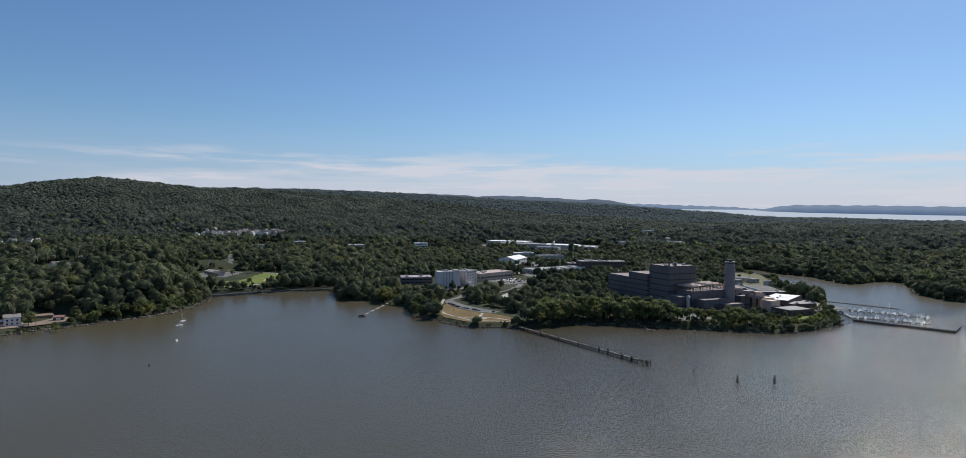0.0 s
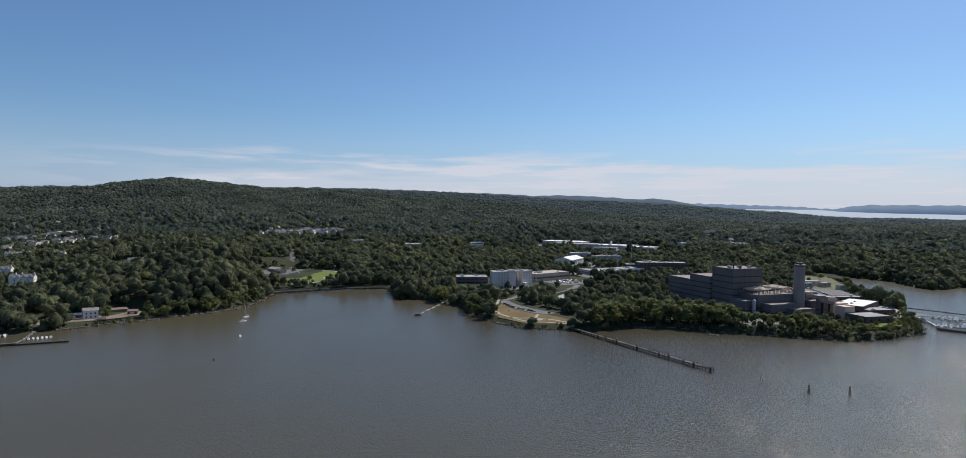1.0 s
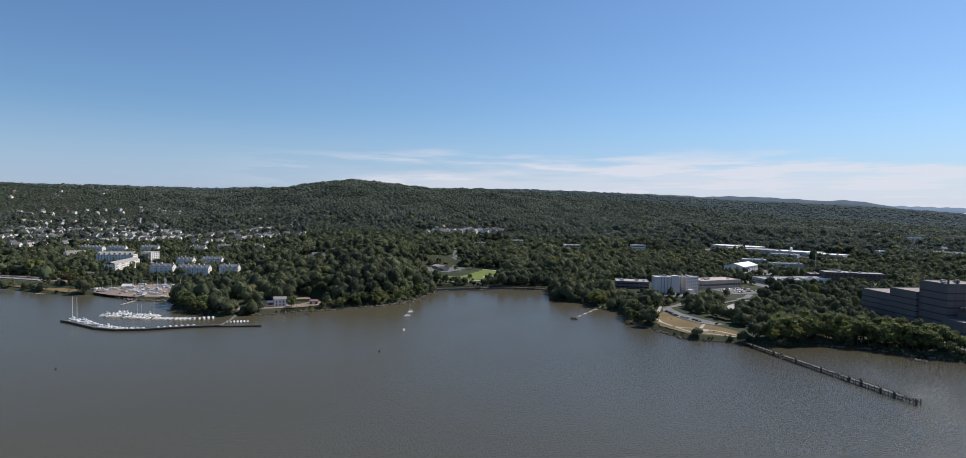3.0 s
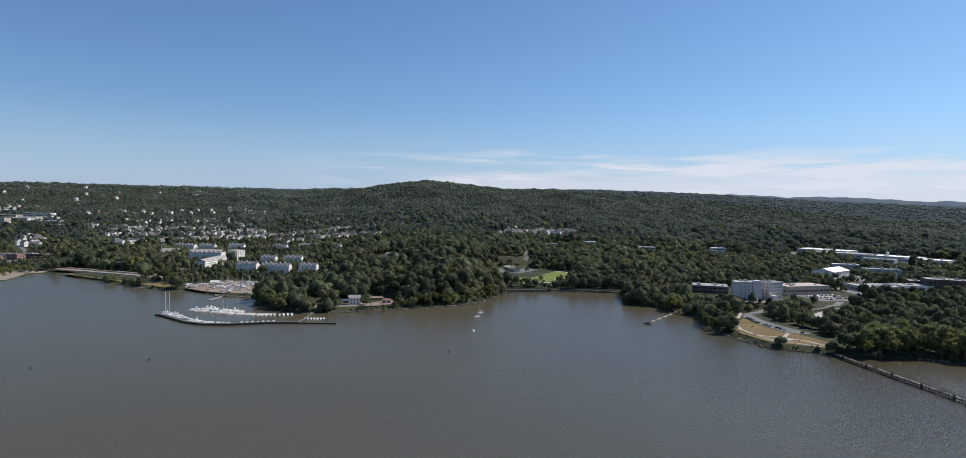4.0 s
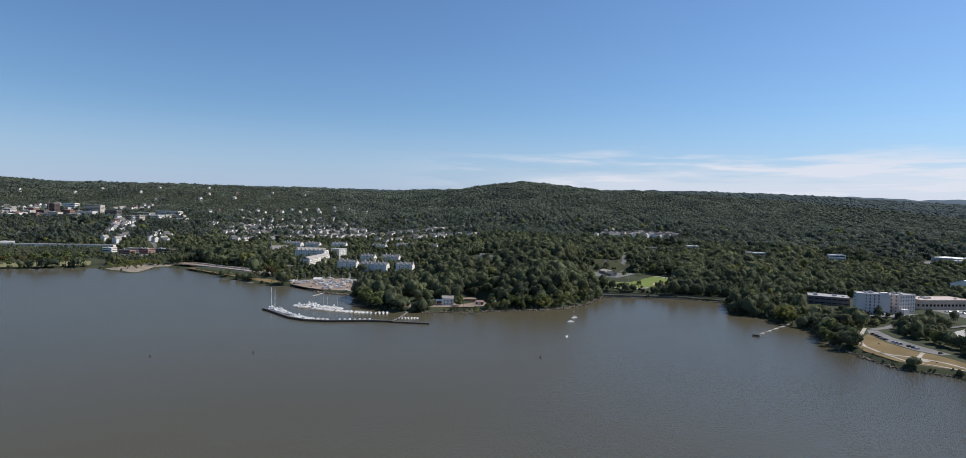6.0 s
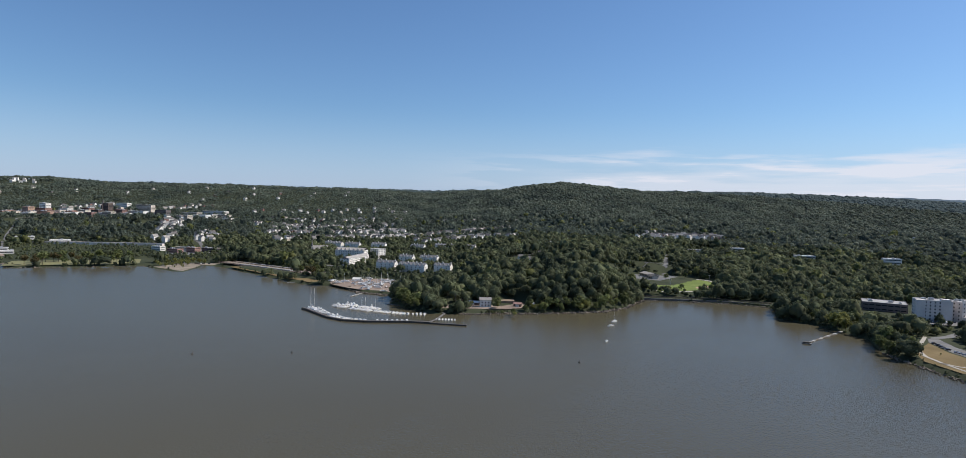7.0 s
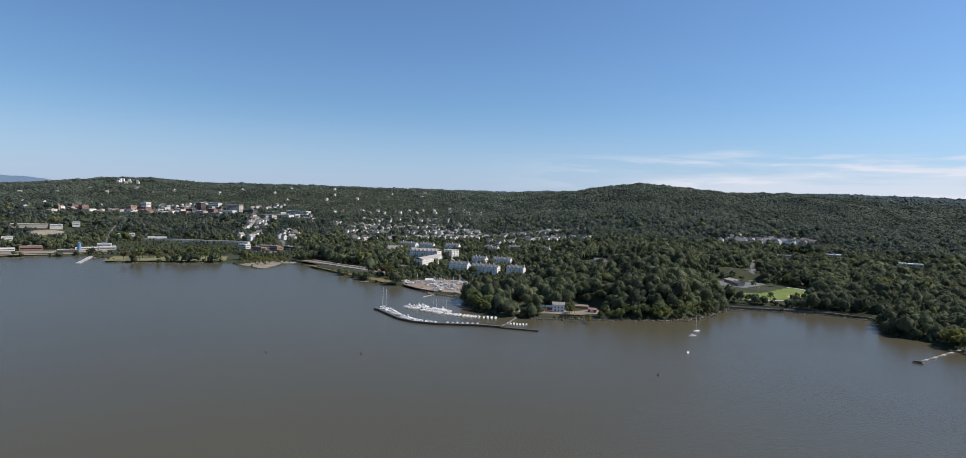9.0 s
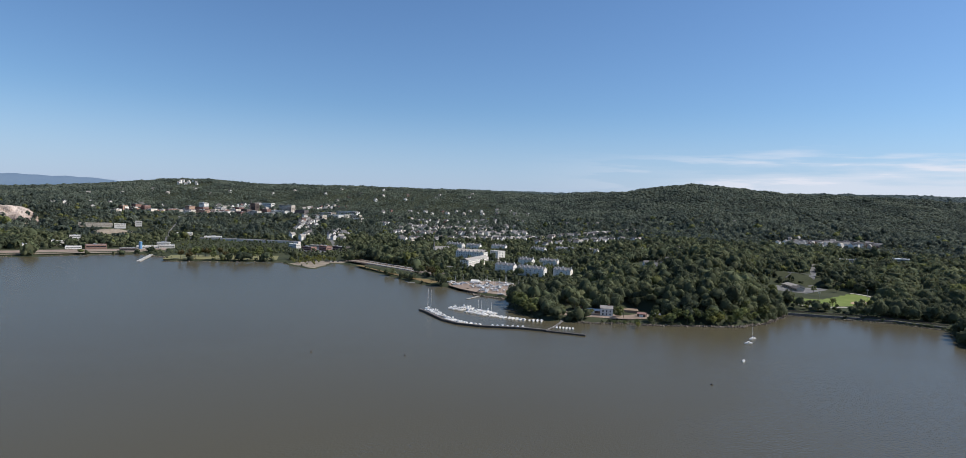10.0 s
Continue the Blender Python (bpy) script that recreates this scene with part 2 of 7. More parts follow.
bsdf.inputs["IOR"].default_value, bsdf.inputs["Roughness"].default_value, bsdf.inputs["Specular IOR Level"].default_value = 1.333, 0.17, 0.44
turn = n.new("ShaderNodeMapping")
turn.inputs["Rotation"].default_value = (0, 0, radians(25))
turn.inputs["Scale"].default_value = (1.0, 0.6, 1.0)
l.new(pos.outputs["Position"], turn.inputs["Vector"])
ripple = None
for size, amount in ((0.85, 0.75), (1.9, 0.25)):
    w = n.new("ShaderNodeTexNoise")
    w.inputs["Scale"].default_value, w.inputs["Detail"].default_value = size, 1
    l.new(turn.outputs[0], w.inputs["Vector"])
    k = n.new("ShaderNodeMath")
    k.operation = "MULTIPLY_ADD"
    l.new(w.outputs[0], k.inputs[0])
    k.inputs[1].default_value = amount
    if ripple is None:
        k.inputs[2].default_value = 0
    else:
        l.new(ripple, k.inputs[2])
    ripple = k.outputs[0]
# the open river off the point is ruffled by wind, the bay lies calmer
gust = n.new("ShaderNodeTexNoise")
gust.inputs["Scale"].default_value, gust.inputs["Detail"].default_value = 0.007, 4
l.new(turn.outputs[0], gust.inputs["Vector"])
axis = n.new("ShaderNodeSeparateXYZ")
l.new(pos.outputs["Position"], axis.inputs[0])
reach = n.new("ShaderNodeMath")
reach.operation = "MULTIPLY_ADD"
l.new(gust.outputs[0], reach.inputs[0])
reach.inputs[1].default_value = 300.0
slant = n.new("ShaderNodeMath")
slant.operation = "MULTIPLY_ADD"
l.new(axis.outputs["Y"], slant.inputs[0])
slant.inputs[1].default_value = -0.15
l.new(axis.outputs["X"], slant.inputs[2])
l.new(slant.outputs[0], reach.inputs[2])
gr = n.new("ShaderNodeMapRange")
gr.interpolation_type = "SMOOTHSTEP"
gr.inputs["From Min"].default_value, gr.inputs["From Max"].default_value = -230.0, 150.0
gr.inputs["To Min"].default_value, gr.inputs["To Max"].default_value = 0.06, 1.0
l.new(reach.outputs[0], gr.inputs["Value"])
gloss = n.new("ShaderNodeMapRange")
gloss.inputs["From Min"].default_value, gloss.inputs["From Max"].default_value = 0.14, 1.0
gloss.inputs["To Min"].default_value, gloss.inputs["To Max"].default_value = 0.25, 0.092
# the inlet behind the point lies sheltered
lee = n.new("ShaderNodeMapRange")
lee.interpolation_type = "SMOOTHSTEP"
lee.inputs["From Min"].default_value, lee.inputs["From Max"].default_value = 690.0, 830.0
lee.inputs["To Min"].default_value, lee.inputs["To Max"].default_value = 1.0, 0.26
l.new(axis.outputs["Y"], lee.inputs["Value"])
rough_sea = n.new("ShaderNodeMath")
rough_sea.operation = "MULTIPLY"
l.new(gr.outputs[0], rough_sea.inputs[0])
l.new(lee.outputs[0], rough_sea.inputs[1])
l.new(rough_sea.outputs[0], gloss.inputs["Value"])
l.new(gloss.outputs[0], bsdf.inputs["Roughness"])
film = n.new("ShaderNodeMapRange")
film.inputs["From Min"].default_value, film.inputs["From Max"].default_value = 0.14, 1.0
film.inputs["To Min"].default_value, film.inputs["To Max"].default_value = 0.19, 0.66
l.new(rough_sea.outputs[0], film.inputs["Value"])
l.new(film.outputs[0], bsdf.inputs["Specular IOR Level"])
bp = n.new("ShaderNodeBump")
l.new(rough_sea.outputs[0], bp.inputs["Strength"])
bp.inputs["Distance"].default_value = 1.0
l.new(ripple, bp.inputs["Height"])
l.new(bp.outputs[0], bsdf.inputs["Normal"])


# ---- mesh helpers ----
def mesh_of(bm, name, mat, smooth=False):
    me = bpy.data.meshes.new(name)
    bm.to_mesh(me)
    bm.free()
    me.materials.append(mat)
    if smooth:
        me.polygons.foreach_set("use_smooth", [True] * len(me.polygons))
    return me


def part(name, bm, mat, parent=None, label="", smooth=False):
    ob = new(name, mesh_of(bm, name, mat, smooth))
    ob.parent = parent
    return tagged(ob, label)


def piece(name, me, parent, m):
    ob = new(name, me)
    ob.parent = parent
    ob.matrix_basis = m
    return ob


def thing(name, label, category, m=None, group="", kind=""):
    ob = new(name)
    ob.empty_display_size = 1
    ob.matrix_basis = m or Matrix()
    return tagged(ob, label, category, group, kind)


def box(bm, x0, x1, y0, y1, z0, z1, m=None):
    vs = [bm.verts.new((x, y, z)) for z in (z0, z1) for x, y in ((x0, y0), (x1, y0), (x1, y1), (x0, y1))]
    for f in ((3, 2, 1, 0), (4, 5, 6, 7), (0, 1, 5, 4), (1, 2, 6, 5), (2, 3, 7, 6), (3, 0, 4, 7)):
        bm.faces.new([vs[i] for i in f])
    if m:
        bmesh.ops.transform(bm, matrix=m, verts=vs)
    return bm


def boxes(*sizes):
    bm = bmesh.new()
    for s in sizes:
        box(bm, *s)
    return bm


def tube(bm, p, q, r0, r1=None, sides=8, caps=True):
    """A tapered round bar from p to q."""
    p, q = Vector(p), Vector(q)
    way = (q - p).normalized()
    a = way.orthogonal().normalized()
    b = way.cross(a)
    r1 = r0 if r1 is None else r1
    rings = []
    for c, r in ((p, r0), (q, r1)):
        rings.append([bm.verts.new(c + (a * math.cos(k) + b * math.sin(k)) * r) for k in (2 * math.pi * i / sides for i in range(sides))])
    for i in range(sides):
        j = (i + 1) % sides
        bm.faces.new((rings[0][i], rings[0][j], rings[1][j], rings[1][i]))
    if caps:
        bm.faces.new(rings[0][::-1])
        bm.faces.new(rings[1])
    return bm


def prism(bm, outline, z0, z1):
    """An upright block over an outline that runs anticlockwise."""
    lo = [bm.verts.new((x, y, z0)) for x, y in outline]
    hi = [bm.verts.new((x, y, z1)) for x, y in outline]
    bm.faces.new(lo[::-1])
    bm.faces.new(hi)
    for i in range(len(outline)):
        j = (i + 1) % len(outline)
        bm.faces.new((lo[i], lo[j], hi[j], hi[i]))
    return bm


def gable(bm, x0, x1, y0, y1, z0, z1, over=0.4, thick=0.3):
    """A pitched roof with its ridge along x, with a thickness at the eaves."""
    ym = (y0 + y1) / 2
    x0, x1, y0, y1 = x0 - over, x1 + over, y0 - over, y1 + over
    pts = [(y0, z0), (ym, z1), (y1, z0), (y1, z0 + thick), (ym, z1 + thick), (y0, z0 + thick)]
    a = [bm.verts.new((x0, y, z)) for y, z in pts]
    b = [bm.verts.new((x1, y, z)) for y, z in pts]
    for i in range(6):
        j = (i + 1) % 6
        bm.faces.new((a[i], b[i], b[j], a[j]))
    for q in ((0, 1, 4, 5), (1, 2, 3, 4)):
        bm.faces.new([a[i] for i in q])
        bm.faces.new([b[i] for i in q[::-1]])
    return bm


def gable_wall(bm, x0, x1, y0, y1, z0, z1, z2):
    """Walls of a house with gable ends at x0 and x1."""
    ym = (y0 + y1) / 2
    a = [bm.verts.new((x0, y, z)) for y, z in ((y0, z0), (y1, z0), (y1, z1), (ym, z2), (y0, z1))]
    b = [bm.verts.new((x1, y, z)) for y, z in ((y0, z0), (y1, z0), (y1, z1), (ym, z2), (y0, z1))]
    bm.faces.new(a[::-1])
    bm.faces.new(b)
    for i in range(5):
        j = (i + 1) % 5
        bm.faces.new((a[i], a[j], b[j], b[i]))
    return bm


def ribbon(bm, line, width, z, thick=0.15):
    """A flat strip of a given width along a line of points in the plan; z: a height, or a function of x, y."""
    pts = [Vector((*p, 0)) for p in line]
    rows = []
    for i, p in enumerate(pts):
        way = (pts[min(i + 1, len(pts) - 1)] - pts[max(i - 1, 0)]).normalized()
        side = Vector((-way.y, way.x, 0)) * width / 2
        zz = z(p.x, p.y) if callable(z) else z
        rows.append([bm.verts.new((*(p + s * side).xy, zz - k)) for s, k in ((1, 0), (-1, 0), (-1, thick), (1, thick))])
    for a, b in zip(rows, rows[1:]):
        for i in range(4):
            j = (i + 1) % 4
            bm.faces.new((a[i], a[j], b[j], b[i]))
    bm.faces.new(rows[0][::-1])
    bm.faces.new(rows[-1])
    bmesh.ops.recalc_face_normals(bm, faces=bm.faces)
    return bm


# ---- the lie of the land ----
SHORE = [(-1500, -3600), (-1430, -1200), (-1365, -300), (-1397, 174), (-1389, 227), (-1390, 293), (-1379, 362), (-1381, 397), (-1300, 420), (-1226, 405),
         (-1200, 453), (-1168, 508), (-1144, 570), (-1113, 573), (-1080, 570), (-1052, 577), (-1030, 572), (-1008, 580), (-1026, 600), (-1048, 623), (-1072, 644), (-1058, 662), (-1016, 669), (-963, 656), (-900, 650), (-843, 644), (-781, 634), (-752, 641), (-724, 652),
         (-700, 655), (-647, 640), (-605, 650), (-574, 632), (-558, 611), (-521, 597), (-475, 590), (-452, 614), (-436, 625), (-428, 645),
         (-403, 666), (-376, 697), (-342, 746), (-336, 790), (-343, 840), (-346, 868), (-294, 903), (-253, 927), (-205, 933), (-194, 915),
         (-178, 857), (-132, 838), (-107, 816), (-82, 793), (-67, 736), (-37, 696), (-10, 667), (14, 667), (40, 666), (62, 660), (97, 685),
         (142, 687), (176, 671), (210, 661), (253, 646), (297, 638), (333, 653), (376, 680), (405, 729), (442, 819), (460, 886), (475, 940)]
SHORE += [(503, 1044), (528, 1137), (519, 1200), (532, 1290), (577, 1278), (578, 1202), (602, 1170), (613, 1140), (606, 1056), (621, 1031),
          (692, 1076), (722, 1060), (680, 980), (641, 922), (634, 879), (639, 845), (700, 760), (800, 600), (1000, 300), (1500, -500), (1600, -3600)]
RIDGE = [(-3300, 300, 118), (-3260, 640, 146), (-3220, 900, 178), (-3190, 1050, 184), (-3200, 1300, 172), (-2800, 1900, 180), (-2386, 2700, 182), (-1980, 2830, 195),
         (-1820, 2880, 225), (-1680, 2930, 241), (-1520, 3010, 225), (-1330, 3130, 203), (-892, 3535, 212), (-350, 3800, 198), (148, 4041, 172),
         (600, 4150, 158), (983, 4228, 142), (1450, 4380, 108)]
# level ground: centre, half sizes, turn, height
PADS = {
    "plant": (302, 790, 128, 84, 20, 6.0), "plant_rear": (390, 925, 62, 66, -8, 5.0), "inlet_flat": (476, 1090, 36, 120, -18, 3.0), "park": (-4, 750, 30, 80, 32, 4.0), "park_front": (2, 694, 46, 20, -4, 4.0), "park_west": (-34, 745, 12, 52, 14, 4.0),
    "hotel": (-10, 985, 112, 78, 5, 8.0), "strip": (135, 1130, 75, 75, 20, 9.0), "brick": (240, 1190, 70, 60, 0, 10.0), "hangar": (85, 1265, 60, 60, 0, 11.0),
    "mall": (200, 1790, 190, 130, -20, 14.0), "field": (-366, 1042, 62, 110, 0, 5.0), "club": (-430, 1085, 40, 50, 0, 6.0),
    "tracks": (-272, 912, 105, 16, 27, 4.0), "apartments": (-758, 841, 100, 60, 20, 10.0), "hall": (-878, 822, 75, 70, 30, 10.0),
    "boatyard": (-676, 698, 78, 52, -8, 3.0), "cottage": (-457, 650, 36, 18, 40, 3.0), "cottage_rear": (-424, 686, 14, 28, 12, 3.0), "shore_park": (-885, 668, 140, 16, -4, 3.0),
    "station": (-950, 708, 140, 24, 2, 4.5), "spit": (-1085, 635, 60, 60, 0, 1.0), "meadow": (-1245, 512, 58, 118, -25, 3.0),
    "works": (-1466, 281, 48, 190, -4, 3.5), "terrace": (-1744, 418, 60, 80, 0, 15.0), "red_row": (-1319, 761, 50, 80, 25, 6.0),
    "civic": (-1967, 998, 120, 190, 15, 58.0), "downtown": (-2078, 692, 140, 230, 15, 58.0), "viaduct": (-1570, 648, 165, 12, 43.5, 6.0), "quarry": (-1945, 190, 36, 90, 0, 14.0), "bluff": (-563, 912, 60, 70, 0, 34.0),
}
WOODED = {"hall", "apartments", "terrace", "civic", "downtown"}   # level, but with trees between the buildings


def shore_distance(x, y):
    """Metres inland from the water's edge, negative on the water."""
    x, y = np.asarray(x, float).ravel(), np.asarray(y, float).ravel()
    best, inside = np.full(x.shape, 1e12), np.zeros(x.shape, bool)
    n = len(SHORE)
    for i in range(n):
        (ax, ay), (bx, by) = SHORE[i], SHORE[(i + 1) % n]
        dx, dy = bx - ax, by - ay
        k = np.clip(((x - ax) * dx + (y - ay) * dy) / (dx * dx + dy * dy), 0, 1)
        best = np.minimum(best, (x - ax - k * dx) ** 2 + (y - ay - k * dy) ** 2)
        cross = (ay > y) != (by > y)
        inside ^= cross & (x < dx * (y - ay) / (dy if dy else 1e-9) + ax)
    return np.where(inside, -1, 1) * np.sqrt(best)


def pad_gap(pad, x, y):
    """Metres outside a pad's edge, negative within."""
    cx, cy, hx, hy, turn, _ = pad
    c, s = math.cos(radians(turn)), math.sin(radians(turn))
    u, v = np.abs((x - cx) * c + (y - cy) * s) - hx, np.abs((y - cy) * c - (x - cx) * s) - hy
    return np.hypot(np.maximum(u, 0), np.maximum(v, 0)) + np.minimum(np.maximum(u, v), 0)


def smooth(v):
    v = np.clip(v, 0, 1)
    return v * v * (3 - 2 * v)


def land(x, y):
    """Height of the ground."""
    x, y = np.asarray(x, float).ravel(), np.asarray(y, float).ravel()
    d = shore_distance(x, y)
    z = 3 + 8 * smooth((d - 30) / 350) + 55 * (1 - np.exp(-np.maximum(d - 300, 0) / 1800))
    z += 34 * np.exp(-((x + 520) / 150) ** 2 - ((y - 1010) / 180) ** 2) + 18 * np.exp(-((x + 420) / 90) ** 2 - ((y - 800) / 90) ** 2)
    z += 34 * np.exp(-((x + 2000) / 300) ** 2 - ((y - 850) / 480) ** 2)
    z -= 12 * np.exp(-((x - 150) / 320) ** 2 - ((y - 1500) / 420) ** 2)
    z += 45 * np.exp(-((x + 2250) / 300) ** 2 - ((y - 250) / 300) ** 2)
    z += 14 * np.exp(-((x - 2100) / 600) ** 2 - ((y - 3300) / 500) ** 2)
    roll = np.sin(x / 330 + 1.3) * np.cos(y / 410) + 0.6 * np.sin(x / 170 - y / 210) + 0.5 * np.sin(y / 130 + x / 300)
    z += roll * 6 * smooth((d - 250) / 900)
    best, high = np.full(x.shape, 1e12), np.zeros(x.shape)
    for (ax, ay, ah), (bx, by, bh) in zip(RIDGE, RIDGE[1:]):
        dx, dy = bx - ax, by - ay
        k = np.clip(((x - ax) * dx + (y - ay) * dy) / (dx * dx + dy * dy), 0, 1)
        q = (x - ax - k * dx) ** 2 + (y - ay - k * dy) ** 2
        near = q < best
        best, high = np.where(near, q, best), np.where(near, ah + k * (bh - ah), high)
    z += np.maximum(high - z, 0) * np.exp(-best / 720.0 ** 2)
    for pad in PADS.values():
        g = 1 - smooth(pad_gap(pad, x, y) / 30)
        z += (pad[5] - z) * g
    bank = smooth(d / (7 + 28 * np.exp(-((x + 390) / 110) ** 2 - ((y - 740) / 120) ** 2)))
    return np.where(d > 0, 0.1 + (z - 0.1) * bank, np.maximum(d * 0.25, -3))


def ground_at(x, y):
    return float(land([x], [y])[0])


def sheet(name, verts, faces, mat, smooth_faces=True):
    me = bpy.data.meshes.new(name)
    nv, nf, k = len(verts), len(faces), faces.shape[1]
    me.vertices.add(nv)
    me.vertices.foreach_set("co", np.asarray(verts, np.float32).ravel())
    me.loops.add(nf * k)
    me.loops.foreach_set("vertex_index", np.asarray(faces, np.int32).ravel())
    me.polygons.add(nf)
    me.polygons.foreach_set("loop_start", np.arange(0, nf * k, k, dtype=np.int32))
    me.polygons.foreach_set("use_smooth", np.full(nf, smooth_faces))
    me.update(calc_edges=True)
    me.materials.append(mat)
    return new(name, me)


angles = np.radians(np.concatenate([np.linspace(-102, 50, 340), np.linspace(54, 254, 50)]))
radii = np.concatenate([[120, 300, 400], np.arange(440, 1000, 4.0), 1000 * 1.018 ** np.arange(0, 89)])
radii = np.append(radii[radii < 4780], 4800)
A, R = np.meshgrid(angles, radii)
gx, gy = R * np.sin(A), 60 + R * np.cos(A)
gzz = land(gx, gy)
verts = np.stack([gx.ravel(), gy.ravel(), gzz], 1)
na, nr = len(angles), len(radii)
i, j = np.meshgrid(np.arange(na), np.arange(nr - 1))
i2 = (i + 1) % na
faces = np.stack([j * na + i, (j + 1) * na + i, (j + 1) * na + i2, j * na + i2], -1).reshape(-1, 4)[:, ::-1]
ground = sheet("ground", verts, faces, EARTH)
tagged(ground, "wooded rolling ground with grass and bare earth", "ground", kind="structure")

bm = bmesh.new()
rim = [bm.verts.new((4700 * math.sin(a), 60 + 4700 * math.cos(a), 0)) for a in np.linspace(0, 2 * math.pi, 97)[:-1]]
bm.faces.new(rim[::-1])
bmesh.ops.recalc_face_normals(bm, faces=bm.faces)
if bm.faces[:][0].normal.z < 0:
    bmesh.ops.reverse_faces(bm, faces=bm.faces[:])
water = part("water", bm, WATER)
tagged(water, "silty grey-brown river water with small ripples", "water", kind="structure")


# ---- distance ----
def far_hill(name, az0, az1, reach, tops, mat, label):
    """A rounded far ridge: a mound in section, seen over the land."""
    bm = bmesh.new()
    rows = []
    for k in range(61):
        f = k / 60
        az = radians(az0 + f * (az1 - az0))
        h = np.interp(f, [p[0] for p in tops], [p[1] for p in tops]) + 2.2 * math.sin(k * 1.7) + 1.5 * math.sin(k * 0.9 + 1)
        rows.append([bm.verts.new((r * math.sin(az), 60 + r * math.cos(az), z)) for r, z in ((reach - 160, 20), (reach - 90, h * 0.72), (reach, h), (reach + 60, h * 0.8), (reach + 90, 0))])
    for a, b in zip(rows, rows[1:]):
        for q in range(4):
            bm.faces.new((a[q], b[q], b[q + 1], a[q + 1]))
    bmesh.ops.recalc_face_normals(bm, faces=bm.faces)
    return tagged(part(name, bm, mat, smooth=True), label, "hill", kind="structure")


# haze here is only the blue glow in the backdrop materials
far_hill("backdrop_hill_south", 25.6, 48, 4700, [(0, 120), (0.06, 150), (0.14, 163), (0.4, 160), (0.75, 150), (1, 150)], HAZE_HILL, "wooded hills across the far river, blue haze painted as glow")
far_hill("backdrop_shore_south", 12, 26.5, 4760, [(0, 150), (0.25, 168), (0.6, 156), (0.8, 148), (1, 130)], HAZE_HILL, "shore beyond the far river, blue haze painted as glow")
far_hill("backdrop_hill_east", -7.0, 20, 4720, [(0, 205), (0.0519, 236), (0.185, 232), (0.3, 218), (0.404, 224), (0.544, 212), (0.63, 197), (0.704, 201), (0.744, 194), (0.785, 180), (0.826, 157), (0.881, 131), (0.948, 112), (1, 40)], HAZE_RIDGE, "wooded ridge beyond the near woods, blue haze painted as glow")
far_hill("backdrop_hill_west", -72, -50, 4720, [(0, 186), (0.2, 204), (0.3, 211), (0.5, 209), (0.7, 218), (0.9, 222), (1, 200)], HAZE_RIDGE, "wooded ridge beyond the town, blue haze painted as glow")
far_hill("backdrop_hill_north", -104, -78, 4700, [(0, 215), (0.35, 205), (0.55, 212), (0.82, 206), (0.9, 204), (0.96, 182), (1, 90)], HAZE_HILL, "mountain ridge far beyond the town, blue haze painted as glow")
bm = bmesh.new()
rows = []
for az in np.linspace(19.5, 48, 30):
    a = radians(az)
    crest = float(np.interp(az, (20, 25, 26.5, 30, 38, 48), (129, 128, 117, 109, 101, 97)))
    rows.append([bm.verts.new((r * math.sin(a), 60 + r * math.cos(a), z)) for r, z in ((4150, 60), (4380, crest - 24), (4600, crest))])
for a, b in zip(rows, rows[1:]):
    for q in range(2):
        bm.faces.new((a[q], a[q + 1], b[q + 1], b[q]))
tagged(part("backdrop_water", bm, HAZE_WATER), "far reach of the river, pale haze painted as glow", "water", kind="structure")


# ---- ground cover ----
FEET, LANES = [], []   # what keeps trees away: round feet and lanes


def flat(name, outline, z, mat, label, category="pavement", thick=0.35):
    bm = prism(bmesh.new(), outline, z - thick, z)
    return tagged(part(name, bm, mat), label, category, kind="structure")


def lane(name, line, width, mat, label, lift=0.25, category="road", clear=True, dense=12):
    """A road that follows the ground."""
    pts = []
    for (ax, ay), (bx, by) in zip(line, line[1:]):
        n = max(1, int(math.hypot(bx - ax, by - ay) / dense))
        pts += [(ax + (bx - ax) * k / n, ay + (by - ay) * k / n) for k in range(n)]
    pts.append(line[-1])
    zs = dict(zip(pts, land([p[0] for p in pts], [p[1] for p in pts])))
    bm = ribbon(bmesh.new(), pts, width, lambda x, y: zs[min(zs, key=lambda p: (p[0] - x) ** 2 + (p[1] - y) ** 2)] + lift, 0.5)
    if clear:
        LANES.append((line, width / 2 + 4.5))
    return tagged(part(name, bm, mat), label, category, kind="structure")


def oval(cx, cy, rx, ry, n=40, turn=0):
    c, s = math.cos(radians(turn)), math.sin(radians(turn))
    return [(cx + rx * math.cos(a) * c - ry * math.sin(a) * s, cy + rx * math.cos(a) * s + ry * math.sin(a) * c) for a in (2 * math.pi * k / n for k in range(n))]


def quad(cx, cy, hx, hy, turn=0):
    c, s = math.cos(radians(turn)), math.sin(radians(turn))
    return [(cx + x * c - y * s, cy + x * s + y * c) for x, y in ((-hx, -hy), (hx, -hy), (hx, hy), (-hx, hy))]


